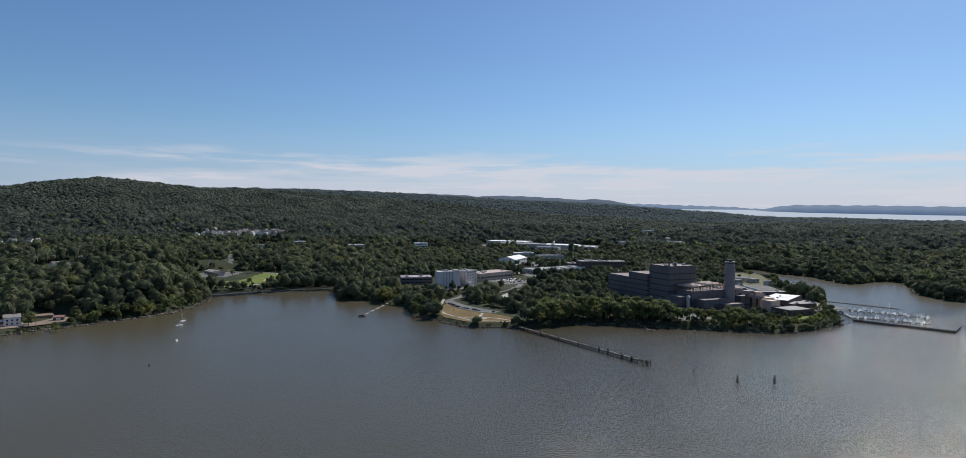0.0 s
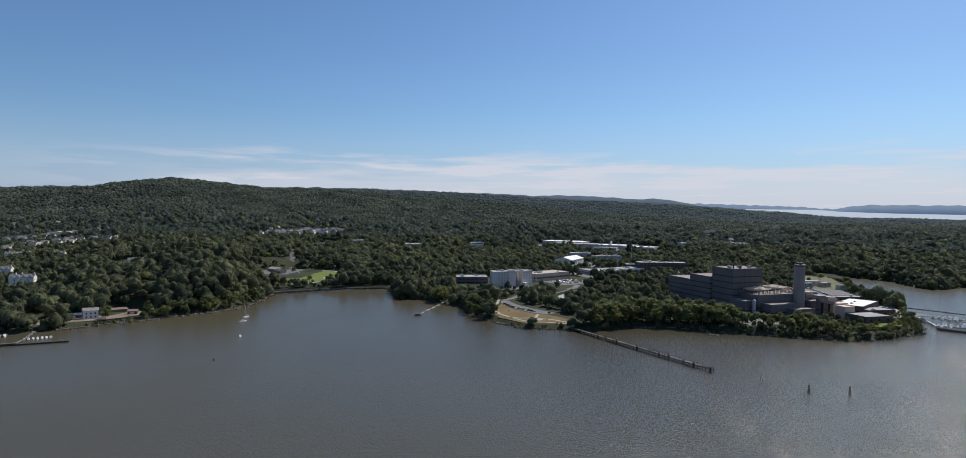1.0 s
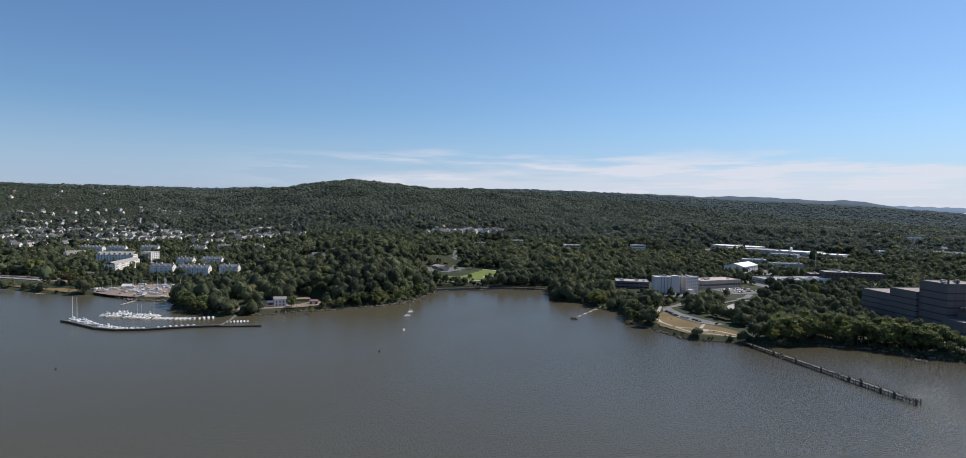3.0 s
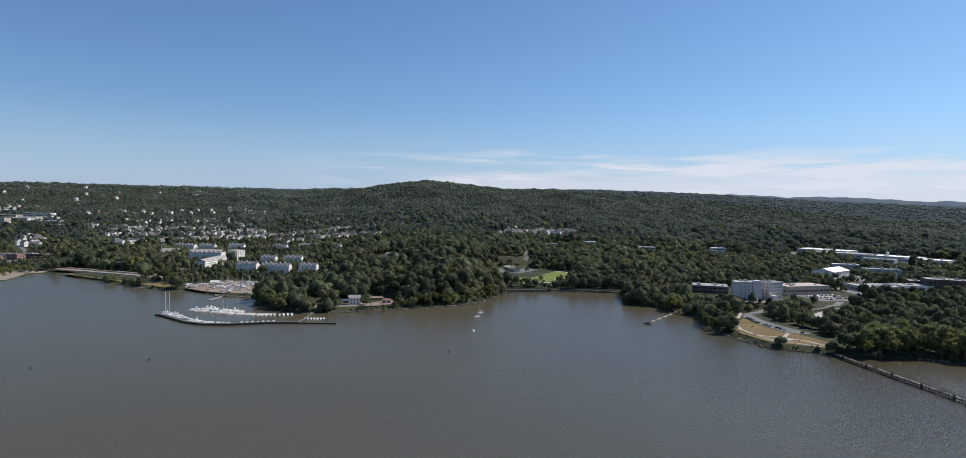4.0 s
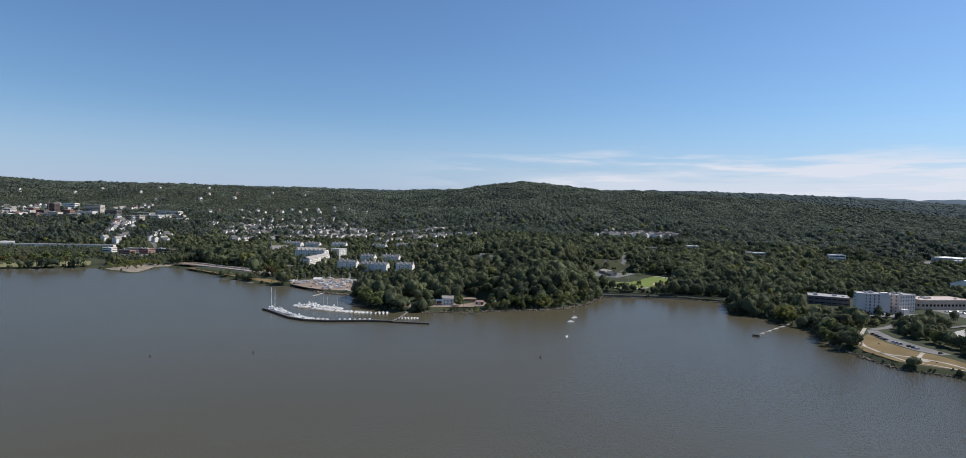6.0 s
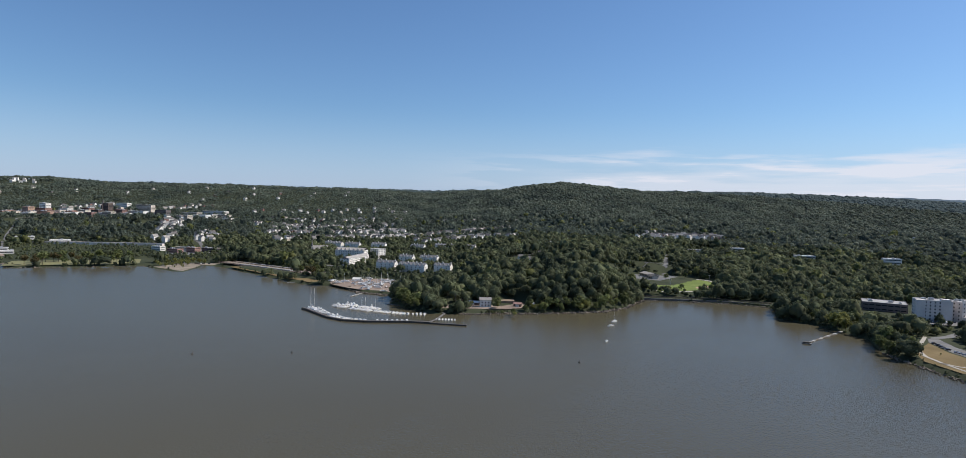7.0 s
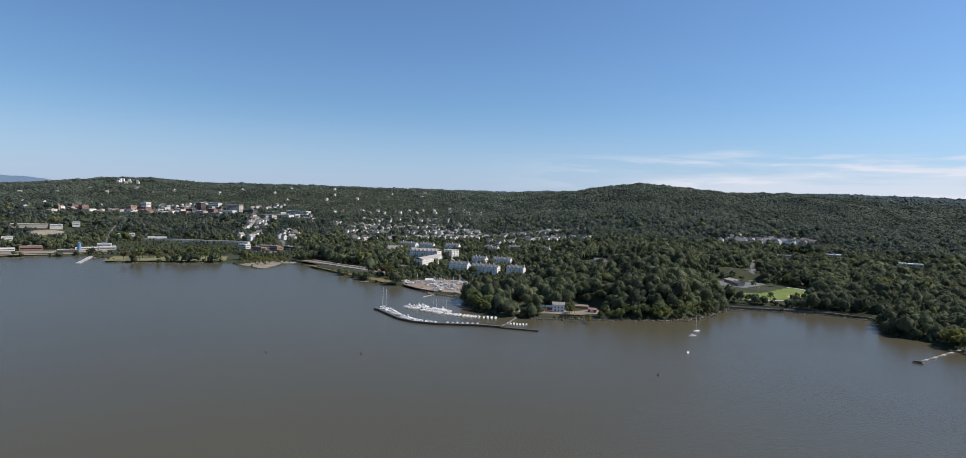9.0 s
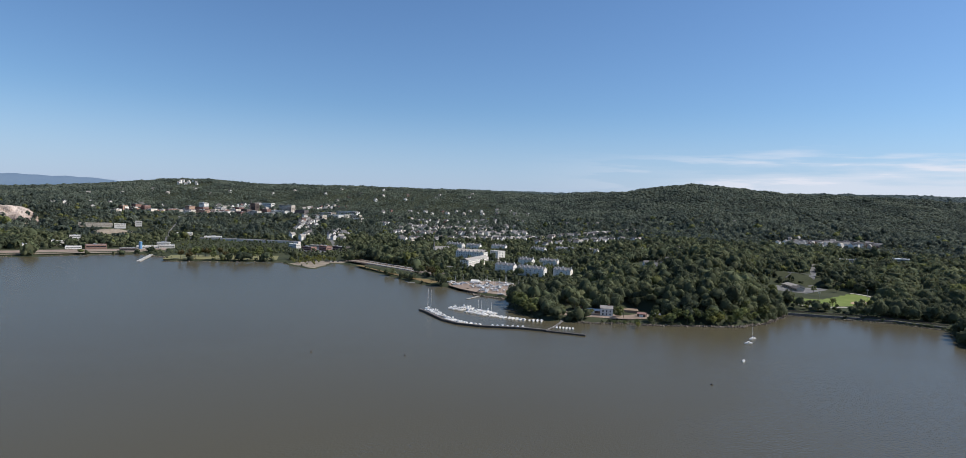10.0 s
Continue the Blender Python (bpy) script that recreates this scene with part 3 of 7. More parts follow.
# the riverside park on the point
flat("lawn_park", [(-44, 738), (-36, 704), (-12, 678), (14, 676), (38, 674), (46, 686), (30, 712), (14, 728), (0, 734), (-20, 758), (-36, 796)], 4.06, LAWN, "dry sunlit grass of the riverside park", "grass")
flat("parking_park", [(-36, 800), (-19, 762), (0, 737), (18, 729), (26, 738), (4, 762), (-16, 790), (-28, 822), (-38, 822)], 4.12, ASPHALT, "pale worn asphalt car park beside the lawn")
flat("plaza_park", oval(2, 696, 8, 6, 24), 4.18, GRAVEL, "round pale stone plaza on the lawn")
for line, w in (([(-40, 830), (-42, 775), (-41, 748), (-36, 726), (-24, 706), (-14, 701), (0, 704), (20, 696), (38, 680)], 3.2), ([(-24, 706), (-7, 684), (13, 681), (32, 675)], 2.6), ([(2, 702), (4, 716), (6, 730)], 3.0)):
    bm = ribbon(bmesh.new(), line, w, 4.24, 0.3)
    tagged(part("path_park", bm, GRAVEL), "pale gravel footpath winding along the shore", "path", kind="structure")
# roads and lots behind the point
lane("road_point", [(-34, 822), (-22, 850), (-14, 880), (20, 880), (45, 900), (62, 925), (70, 960)], 8, ASPHALT, "pale asphalt road behind the park", category="road")
lane("road_bend", [(22, 812), (33, 838), (44, 872), (60, 905)], 13, CONCRETE, "wide pale road bend among the trees")
flat("parking_hotel", quad(-18, 918, 46, 16, 25), 8.06, ASPHALT, "grey hotel car park")
flat("parking_long", quad(52, 1005, 30, 40, 35), 8.06, ASPHALT, "grey car park beside the long building")
flat("yard_plant", quad(300, 780, 118, 70, 20), 6.06, ASPHALT, "grey paved yard round the power plant")
flat("yard_rear", quad(392, 930, 50, 54, -8), 5.06, ASPHALT, "grey paved yard with stored vehicles")
flat("lawn_inlet", quad(472, 1085, 28, 100, -18), 3.06, ROUGH_GRASS, "rough grass flat beside the inlet", "grass")
flat("yard_boats", quad(402, 792, 16, 52, -22), 6.14, GRAVEL, "pale gravel yard above the small marina")
flat("grass_shed", quad(344, 692, 25, 9, 15), 6.16, TURF, "green mown grass by the low shed", "grass")
flat("yard_strip", quad(135, 1130, 66, 66, 20), 9.06, ASPHALT, "grey paving round the flat-roofed shops")
flat("yard_brick", quad(240, 1190, 62, 52, 0), 10.06, ASPHALT, "grey paving round the brick works")
flat("yard_hangar", quad(85, 1265, 52, 52, 0), 11.06, ASPHALT, "grey paving round the hall")
flat("yard_mall", quad(200, 1790, 175, 115, -20), 14.06, ASPHALT, "grey paving round the large stores")
flat("clearing_east", quad(165, 905, 26, 10, 15), 6.3, GRAVEL, "bare pale earth lot among trees")
PADS["clearing_east"] = (165, 905, 26, 10, 15, 6.2)
# the ball field by the cove
flat("ball_field", oval(-362, 1036, 50, 92, 48), 5.08, TURF, "bright green mown ball field", "grass")
flat("infield", oval(-321, 1034, 9, 20, 30), 5.14, CLAY, "tan clay infield of the ball field", "ground")
bm = ribbon(bmesh.new(), oval(-362, 1036, 56, 99, 48)[4:44], 7, 5.12, 0.3)
tagged(part("track_field", bm, GRAVEL), "pale track round the ball field", "path", kind="structure")
lane("road_cove", [(-400, 1130), (-428, 1150), (-455, 1230), (-500, 1340), (-532, 1439)], 9, ASPHALT, "pale road climbing from the ball field into the woods")
flat("yard_club", quad(-432, 1098, 34, 42, 0), 6.08, ASPHALT, "grey forecourt of the clubhouse")
flat("yard_boatyard", [(-742, 664), (-722, 652), (-690, 646), (-655, 645), (-622, 662), (-604, 656), (-612, 690), (-640, 716), (-671, 738), (-716, 756), (-742, 726), (-750, 690)], 3.10, YARD, "pale gravel boatyard")
flat("yard_cottage", quad(-472, 641, 38, 14, 38), 3.10, YARD, "pale gravel drive in front of the cottage")
flat("yard_hall", quad(-868, 770, 26, 12, 40), 10.06, ASPHALT, "grey paving beside the apartment block")
flat("lawn_shore", quad(-886, 664, 128, 11, -5), 3.08, LAWN, "dry brown grass along the shore", "grass")
flat("path_shore", quad(-900, 681, 135, 2.2, -3), 3.2, SAND, "pale shore path", "path")
flat("sand_spit", [(-1140, 582), (-1112, 580), (-1080, 577), (-1054, 583), (-1032, 580), (-1019, 586), (-1036, 604), (-1058, 628), (-1083, 648), (-1072, 666), (-1092, 690), (-1127, 652)], 1.08, SAND, "bare tan sand spit", "ground")
flat("lawn_meadow", quad(-1234, 505, 42, 98, -25), 3.08, MEADOW, "dry yellow-green riverside meadow", "grass")
flat("yard_works", quad(-1456, 281, 28, 180, -4), 3.58, YARD, "pale ground of the riverside works")
lane("beach_works", [(-1413, 150), (-1406, 227), (-1406, 293), (-1396, 362), (-1400, 402)], 13, SAND, "tan sandy river bank below the works", category="beach")
flat("bare_bank", quad(-455, 706, 10, 12, 40), ground_at(-455, 700) + 1.2, CLAY_BANK, "bare brown earth bank behind the cottage", "ground", 5)
flat("yard_shore_lane", [(-438, 648), (-424, 664), (-414, 684), (-408, 704), (-420, 712), (-436, 706), (-440, 682), (-446, 664)], 3.11, YARD, "pale gravel lane behind the cottage")
FEET.extend(((-428, 676, 15), (-420, 698, 17), (-440, 712, 15), (-412, 664, 9), (-500, 672, 12), (-518, 655, 9), (-446, 692, 13), (-455, 706, 12), (-448, 655, 12), (-470, 640, 14), (-490, 640, 12), (-504, 652, 10)))
bm = bmesh.new()
grid = [[bm.verts.new((-1722 - 84 * a / 12, 366 + 96 * b / 16, 14.2 + (15 * math.sin(math.pi * a / 13.5) * (0.45 + 0.55 * math.sin(math.pi * min(b + 1, 15) / 16)) + 1.6 * noise.noise((a * 0.9, b * 0.7, 2))) * (0 if a in (0, 12) or b in (0, 16) else 1))) for b in range(17)] for a in range(13)]
for a in range(12):
    for b in range(16):
        bm.faces.new((grid[a][b], grid[a][b + 1], grid[a + 1][b + 1], grid[a + 1][b]))
bmesh.ops.recalc_face_normals(bm, faces=bm.faces)
tagged(part("bare_slope", bm, SAND), "bare pale sandy slope above the riverside works", "ground", kind="structure")
FEET.append((-1760, 412, 52))
flat("track_bed", quad(-953, 708, 134, 19, 3), 4.56, RAIL_BED, "brown stone ballast under the railway tracks", "railway")
flat("yard_red", quad(-1306, 750, 40, 70, 25), 6.08, ASPHALT, "grey street and lots by the red buildings")
for line, w in (([(-1788, 1209), (-1542, 1294), (-1431, 1547), (-1475, 1969)], 7), ([(-1293, 1230), (-1218, 1419), (-1186, 1650), (-1293, 1969)], 8),
                ([(-1334, 798), (-1565, 872), (-1788, 919), (-1956, 1072)], 9), ([(-563, 1932), (-774, 2316), (-1025, 2585)], 8), ([(560, 1900), (600, 2060), (655, 2310), (690, 2360)], 9), ([(600, 2560), (640, 2680), (690, 2810), (760, 2960)], 9), ([(-470, 1150), (-450, 1230), (-430, 1330), (-455, 1420), (-505, 1500)], 8),
                ([(-1475, 460), (-1677, 513), (-1900, 597), (-1990, 703)], 4), ([(560, 1330), (480, 1345), (330, 1380), (250, 1330)], 8)):
    lane("road_town", line, w, ASPHALT, "grey town street between trees")


# ---- buildings ----
def window_mesh(w, h, mat=PANE):
    bm = boxes((-w / 2, w / 2, -0.08, 0.05, 0, h))
    return mesh_of(bm, "window", mat)


WINDOWS = {k: window_mesh(*k) for k in ((1.3, 1.7), (2.2, 1.6), (1.0, 1.5), (5.0, 1.2), (3.0, 2.6))}


def face_windows(parent, size, x0, x1, y, z0, floors, step, storey, side=0):
    """Rows of windows on one face: side 0 looks along -y, 1 along +x, 2 along +y, 3 along -x; x0..x1 runs along the face."""
    n = max(1, int((x1 - x0) / step))
    for f in range(floors):
        for k in range(n):
            u = x0 + (k + 0.5) * (x1 - x0) / n
            z = z0 + f * storey
            m = {0: pose(u, y, z), 1: pose(y, u, z, 0, 0, 90), 2: pose(u, y, z, 0, 0, 180), 3: pose(y, u, z, 0, 0, -90)}[side]
            piece("window", WINDOWS[size], parent, m)


def rooftop(parent, w, d, z, count, seed, mat=METAL):
    r = random.Random(seed)
    for k in range(count):
        x, y, s = r.uniform(-w, w) * 0.4, r.uniform(-d, d) * 0.35, r.uniform(1.2, 2.6)
        bm = boxes((x - s, x + s, y - s * 0.7, y + s * 0.7, z, z + s * 0.8), (x - s * 0.6, x + s * 0.6, y - s * 0.4, y + s * 0.4, z + s * 0.8, z + s))
        part("roof_unit", bm, mat, parent, "grey metal roof unit")


def hall(name, label, category, x, y, z, turn, w, d, h, wall, roof, size=(2.2, 1.6), floors=1, step=6, units=3, seed=1, parapet=0.7, sides=(0, 1, 3), group="", bands=False):
    """A flat-roofed building with a parapet, windows and roof units; x, y is the middle of its plan."""
    t = thing(name, label, category, pose(x, y, z, 0, 0, turn), group)
    hw, hd = w / 2, d / 2
    bm = boxes((-hw, hw, -hd, hd, -4, h), (-hw, hw, -hd, -hd + 0.5, h, h + parapet), (-hw, hw, hd - 0.5, hd, h, h + parapet),
               (-hw, -hw + 0.5, -hd + 0.5, hd - 0.5, h, h + parapet), (hw - 0.5, hw, -hd + 0.5, hd - 0.5, h, h + parapet))
    part("wall", bm, wall, t)
    part("roof", boxes((-hw + 0.52, hw - 0.52, -hd + 0.52, hd - 0.52, h - 0.2, h + 0.25)), roof, t)
    storey = h / floors
    if bands:
        for f in range(floors):
            z = storey * (f + 0.38)
            for s in sides:
                e, y0 = {0: (hw, -hd), 1: (hd, hw), 3: (hd, -hw)}[s]
                part("window_band", boxes((*((-e + 1.2, e - 1.2, y0 - 0.07, y0 + 0.05) if s == 0 else (y0 - 0.07, y0 + 0.07, -e + 1.2, e - 1.2)), z, z + storey * 0.27)), PANE, t, "dark band of windows")
        sides = ()
    for s in sides:
        a, e = (hw, -hd) if s in (0, 2) else (hd, hw)
        y0 = {0: -hd - 0.02, 1: hw + 0.02, 2: hd + 0.02, 3: -hw - 0.02}[s]
        face_windows(t, size, -a + 0.8, a - 0.8, y0, storey * 0.35, floors, step, storey, s)
    rooftop(t, w, d, h + 0.25, units, seed)
    FEET.append((x, y, math.hypot(w, d) / 2 + 2)) if max(w, d) < 45 else LANES.append(([(x - math.cos(radians(turn)) * hw, y - math.sin(radians(turn)) * hw), (x + math.cos(radians(turn)) * hw, y + math.sin(radians(turn)) * hw)], hd + 5))
    return t


# the waste-to-energy plant, in its own axes: x along the river front, y inland
PLANT = pose(220.5, 752.5, 6, 0, 0, 22)
LANES.append(([(237, 760), (193, 867)], 27)), LANES.append(([(240, 738), (345, 780)], 34))
plant = thing("power_plant", "dark grey banded metal-clad waste-to-energy power plant", "power plant", PLANT)


def banded(name, x0, x1, y0, y1, h, bands, z0=-2.0, label=""):
    """A clad block with dark recessed-looking bands, a parapet and a roof."""
    b = part(name, boxes((x0, x1, y0, y1, z0, h), (x0, x1, y0, y0 + 0.5, h, h + 0.8), (x0, x1, y1 - 0.5, y1, h, h + 0.8),
                         (x0, x0 + 0.5, y0 + 0.5, y1 - 0.5, h, h + 0.8), (x1 - 0.5, x1, y0 + 0.5, y1 - 0.5, h, h + 0.8)), CLAD, plant, label)
    part("roof", boxes((x0 + 0.52, x1 - 0.52, y0 + 0.52, y1 - 0.52, h - 0.2, h + 0.3)), ROOF_PLANT, b)
    for k in range(bands):
        z = h - 2.2 - (k + 1) * (h - 3) / (bands + 0.6)
        part("band", boxes((x0 - 0.06, x1 + 0.06, y0 - 0.06, y0 + 0.2, z, z + 1.15), (x0 - 0.06, x0 + 0.2, y0 + 0.2, y1, z, z + 1.15), (x1 - 0.2, x1 + 0.06, y0 + 0.2, y1, z, z + 1.15)), CLAD_DARK, b, "dark window band")
    # upright seams of the cladding
    n = int((x1 - x0) / 7)
    for k in range(1, n):
        x = x0 + k * (x1 - x0) / n
        part("seam", boxes((x - 0.1, x + 0.1, y0 - 0.035, y0 + 0.05, z0 + 2, h - 0.5)), CLAD_DARK, b)
    return b


banded("boiler_house", 0, 40, 0, 34, 47.5, 6, label="tall grey boiler house with dark bands")
banded("turbine_hall", -3, 35, 34.02, 70, 35.5, 5, label="grey middle hall with dark bands")
banded("tipping_hall", -1, 35, 70.02, 116, 28.5, 4, label="lower grey hall with dark bands")
banded("duct_house", 10, 62, -27, -0.02, 21.5, 1)
banded("switch_room", -4, 10, -24, -0.04, 15.5, 1)
banded("conveyor_house", 14, 50, -42, -26.02, 13.5, 1)
banded("ash_house", 34, 62, -52, -42.02, 9, 0)
banded("scrubber_base", 62.02, 96, -22, 22, 12, 1)
for k in range(5):
    part("roof_unit", boxes((4 + k * 6.6, 7.5 + k * 6.6, 10 + (k % 2) * 9, 13 + (k % 2) * 9, 47.8, 49.3 + (k % 3) * 0.8)), ROOF_GREY, plant, "grey roof unit")
for k, (x, h) in enumerate(((3, 4.0), (12, 3.0))):
    part("flue", tube(bmesh.new(), (x, 3, 47.6), (x, 3, 47.6 + h + 1), 0.9, 0.8, 10), CLAD_DARK, plant, "short dark roof flue")
# pale flue-gas ducts that run along on stands, arch over and drop to the scrubbers
for k in range(5):
    bm = bmesh.new()
    y = -24 + k * 5.2
    line = [Vector((11, y, 26.4)), Vector((30, y, 28.0)), Vector((52, y, 29.0))]
    line += [Vector((54 + 6.5 * math.sin(a), y, 22.5 + 6.5 * math.cos(a))) for a in np.linspace(0, 2.9, 9)]
    for a, b in zip(line, line[1:]):
        tube(bm, a, b, 0.75, None, 10)
    d = part("duct", bm, PIPE, plant, "pale insulated flue gas duct", smooth=True)
    for x in (14, 24, 34, 44):
        part("duct_stand", boxes((x - 0.2, x + 0.2, y - 1.1, y - 0.8, 21.6, 26.6), (x - 0.2, x + 0.2, y + 0.8, y + 1.1, 21.6, 26.6), (x - 0.2, x + 0.2, y - 1.1, y + 1.1, 25.2, 25.6)), RUST, d)
for k in range(3):
    bm = bmesh.new()
    for z in (20, 24.5):
        tube(bm, (62, -18 + k * 9, z + 2), (74, -18 + k * 9, z - 3), 0.7, None, 8)
    part("duct", bm, PIPE, plant, "pale insulated flue gas duct", smooth=True)
part("silo", tube(tube(bmesh.new(), (4, -28, -1), (4, -28, 17), 2.2, None, 16), (4, -28, 17), (4, -28, 18.6), 2.2, 0.6, 16), METAL, plant, "small pale metal silo", smooth=False)
# sloping conveyor galleries and stepped filter houses towards the river side
for k, (x0, y0, x1, y1, z0, z1) in enumerate(((72, -46, 112, -34, 16, 8), (70, -30, 118, -18, 19, 9), (84, -8, 126, 4, 17, 10), (96, 14, 128, 22, 14, 9))):
    bm = bmesh.new()
    a, b = Vector((x0, y0, z0)), Vector((x1, y1, z1))
    side = (b - a).cross(Vector((0, 0, 1))).normalized() * 2.2
    vs = [bm.verts.new(p + s * side + Vector((0, 0, h))) for p in (a, b) for s, h in ((1, 0), (-1, 0), (-1, 3.2), (1, 3.2))]
    for f in ((0, 1, 2, 3), (7, 6, 5, 4), (0, 4, 5, 1), (1, 5, 6, 2), (2, 6, 7, 3), (3, 7, 4, 0)):
        bm.faces.new([vs[i] for i in f])
    bmesh.ops.recalc_face_normals(bm, faces=bm.faces)
    part("conveyor", bm, CLAD if k < 2 else BEIGE, plant, "sloping enclosed conveyor gallery")
    for f in (0.25, 0.6, 0.9):
        p = a + (b - a) * f
        part("trestle", boxes((p.x - 0.4, p.x + 0.4, p.y - 1.5, p.y + 1.5, -1, p.z)), CLAD_DARK, plant)
banded("filter_house", 70, 92, -40, -26, 15, 1)
for k, (x0, x1, y0, y1, h) in enumerate(((96, 108, -26, -14, 17), (110, 121, -22, -10, 15), (98, 106, -8, 2, 19), (110, 116, -6, 2, 18), (100, 124, -40, -28, 10), (124, 134, -16, -4, 12))):
    part("filter_block", boxes((x0, x1, y0, y1, -1, h), (x0 + 1, x1 - 1, y0 + 1, y1 - 1, h, h + 1.2)), BEIGE if k % 3 else CLAD, plant, "blocky beige filter house")
for k in range(14):
    x, y = 66 + (k % 7) * 9, 26 + (k // 7) * 12
    part("plant_box", boxes((x, x + 5 + k % 3, y, y + 4, -1, 4 + (k * 5) % 6)), (BEIGE, ROOF_PALE, RUST)[k % 3], plant)

chimney = thing("chimney_stack", "tall round pale concrete chimney of the power plant", "chimney", pose(290, 749, 6))
bm = bmesh.new()
rows = [(0, 5.9), (52, 5.5), (54.6, 5.5)]
for (z0, r0), (z1, r1) in zip(rows, rows[1:]):
    tube(bm, (0, 0, z0 - 2), (0, 0, z1), r0, r1, 40, True)
part("shaft", bm, STACK, chimney, smooth=False)
part("collar", tube(bmesh.new(), (0, 0, 52.6), (0, 0, 53.5), 5.85, None, 40), CLAD_DARK, chimney, "dark steel collar")
for k in range(3):
    a = 2.1 * k + 0.4
    part("flue", tube(bmesh.new(), (2.4 * math.cos(a), 2.4 * math.sin(a), 54), (2.4 * math.cos(a), 2.4 * math.sin(a), 56.6), 1.5, None, 16), CLAD_DARK, chimney, "dark flue mouth")
for z in (14, 30, 44):
    part("platform", tube(bmesh.new(), (0, 0, z), (0, 0, z + 0.25), 5.95, None, 32), STACK, chimney)

hall("warehouse", "low warehouse with a bright white roof in the plant yard", "warehouse", 366, 778, 6, 48, 62, 30, 9.5, BROWN, ROOF_WHITE, units=4, seed=3, step=9)
hall("annex", "dark-walled annex with a grey roof beside the warehouse", "warehouse", 372, 752, 6, 15, 34, 20, 6.5, BROWN, ROOF_GREY, units=1, seed=4, step=8)
hall("storage_shed", "low brown shed with a pale flat roof", "shed", 346, 716, 6, 18, 34, 26, 6, BROWN, ROOF_GREY, units=0, seed=5, step=9)
hall("beige_store", "square beige panelled storage block", "building", 330, 732, 6, 20, 13, 13, 12, BEIGE, BEIGE, units=0, step=20, sides=())
hall("workshop", "long low workshop at the rear yard", "building", 398, 868, 5, 0, 46, 12, 5, CLAD, ROOF_GREY, units=1, seed=6)
for k, (x, y, w, d, h) in enumerate(((436, 1045, 34, 14, 5), (420, 1020, 18, 9, 4), (462, 1000, 12, 8, 4), (452, 1030, 16, 10, 4))):
    hall("yard_shed", "small pale shed in the rear yard", "shed", x, y, 5, 8 * k, w, d, h, SIDING_WARM, ROOF_PALE if k != 1 else ROOF_GREY, units=0, step=7, sides=(0,), group="rear yard sheds")

# hotel, offices and halls behind the point
h1 = hall("hotel", "white six-storey hotel with rows of small windows", "hotel", -38, 928, 8, 18, 32, 20, 22, WARM_WHITE, ROOF_GREY, (1.3, 1.7), 6, 4.2, 3, 11)
part("stair_tower", boxes((-17.5, -9, -10.6, -3, -3, 22.6), (6, 14, -10.6, -3, -3, 24.4)), WARM_WHITE, h1)
h2 = hall("hotel_wing", "white five-storey hotel wing with small windows", "hotel", -11, 951, 8, 55, 27, 18, 21, WARM_WHITE, ROOF_GREY, (1.3, 1.7), 5, 4.2, 3, 12)
part("porch", boxes((-12, -4, -14, -9.02, -3, 5.5)), WARM_WHITE, h2)
hall("long_hall", "long low building with a pale roof and dark glazed front", "building", 26, 1030, 8, 42, 72, 34, 11, BEIGE, PIPE, (3.0, 2.6), 1, 5, 5, 13)
hall("office", "low grey office building with a flat dark roof", "office", -86, 972, 8, 8, 46, 34, 9.5, CLAD, ROOF_GREY, (5.0, 1.2), 2, 6.2, 5, 14)
hall("shop_row", "flat-roofed row of shops", "building", 128, 1122, 9, 25, 68, 46, 6.5, SIDING_WARM, ROOF_GREY, (5.0, 1.2), 1, 8, 9, 15)
hall("shop_row", "flat-roofed shops with a pale canopy", "building", 178, 1160, 9, 25, 44, 30, 6.5, SIDING, ROOF_GREY, (5.0, 1.2), 1, 8, 4, 16)
hall("brick_works", "dark brown brick industrial block with a flat roof", "factory", 218, 1176, 10, 4, 46, 34, 15, BROWN, ROOF_GREY, (2.2, 1.6), 2, 6, 6, 17)
hall("brick_works", "dark brown brick industrial wing", "factory", 264, 1196, 10, 4, 44, 30, 13, BROWN, ROOF_GREY, (2.2, 1.6), 2, 6, 4, 18)
hall("brick_works", "lower dark industrial wing", "factory", 188, 1196, 10, 4, 20, 26, 9, BROWN, ROOF_GREY, (2.2, 1.6), 1, 6, 2, 19)
hg = thing("sports_hall", "white hall with a bright pitched roof", "hall", pose(82, 1262, 11, 0, 0, 65))
part("wall", gable_wall(bmesh.new(), -34, 34, -17, 17, -4, 11, 16.2), WHITE, hg)
part("roof", gable(bmesh.new(), -34, 34, -17, 17, 11, 16.4, 0.8), ROOF_WHITE, hg)
for k in range(6):
    part("rib", boxes((-30 + k * 12, -29.4 + k * 12, -17.3, -17.0, -2, 10.9)), METAL, hg)
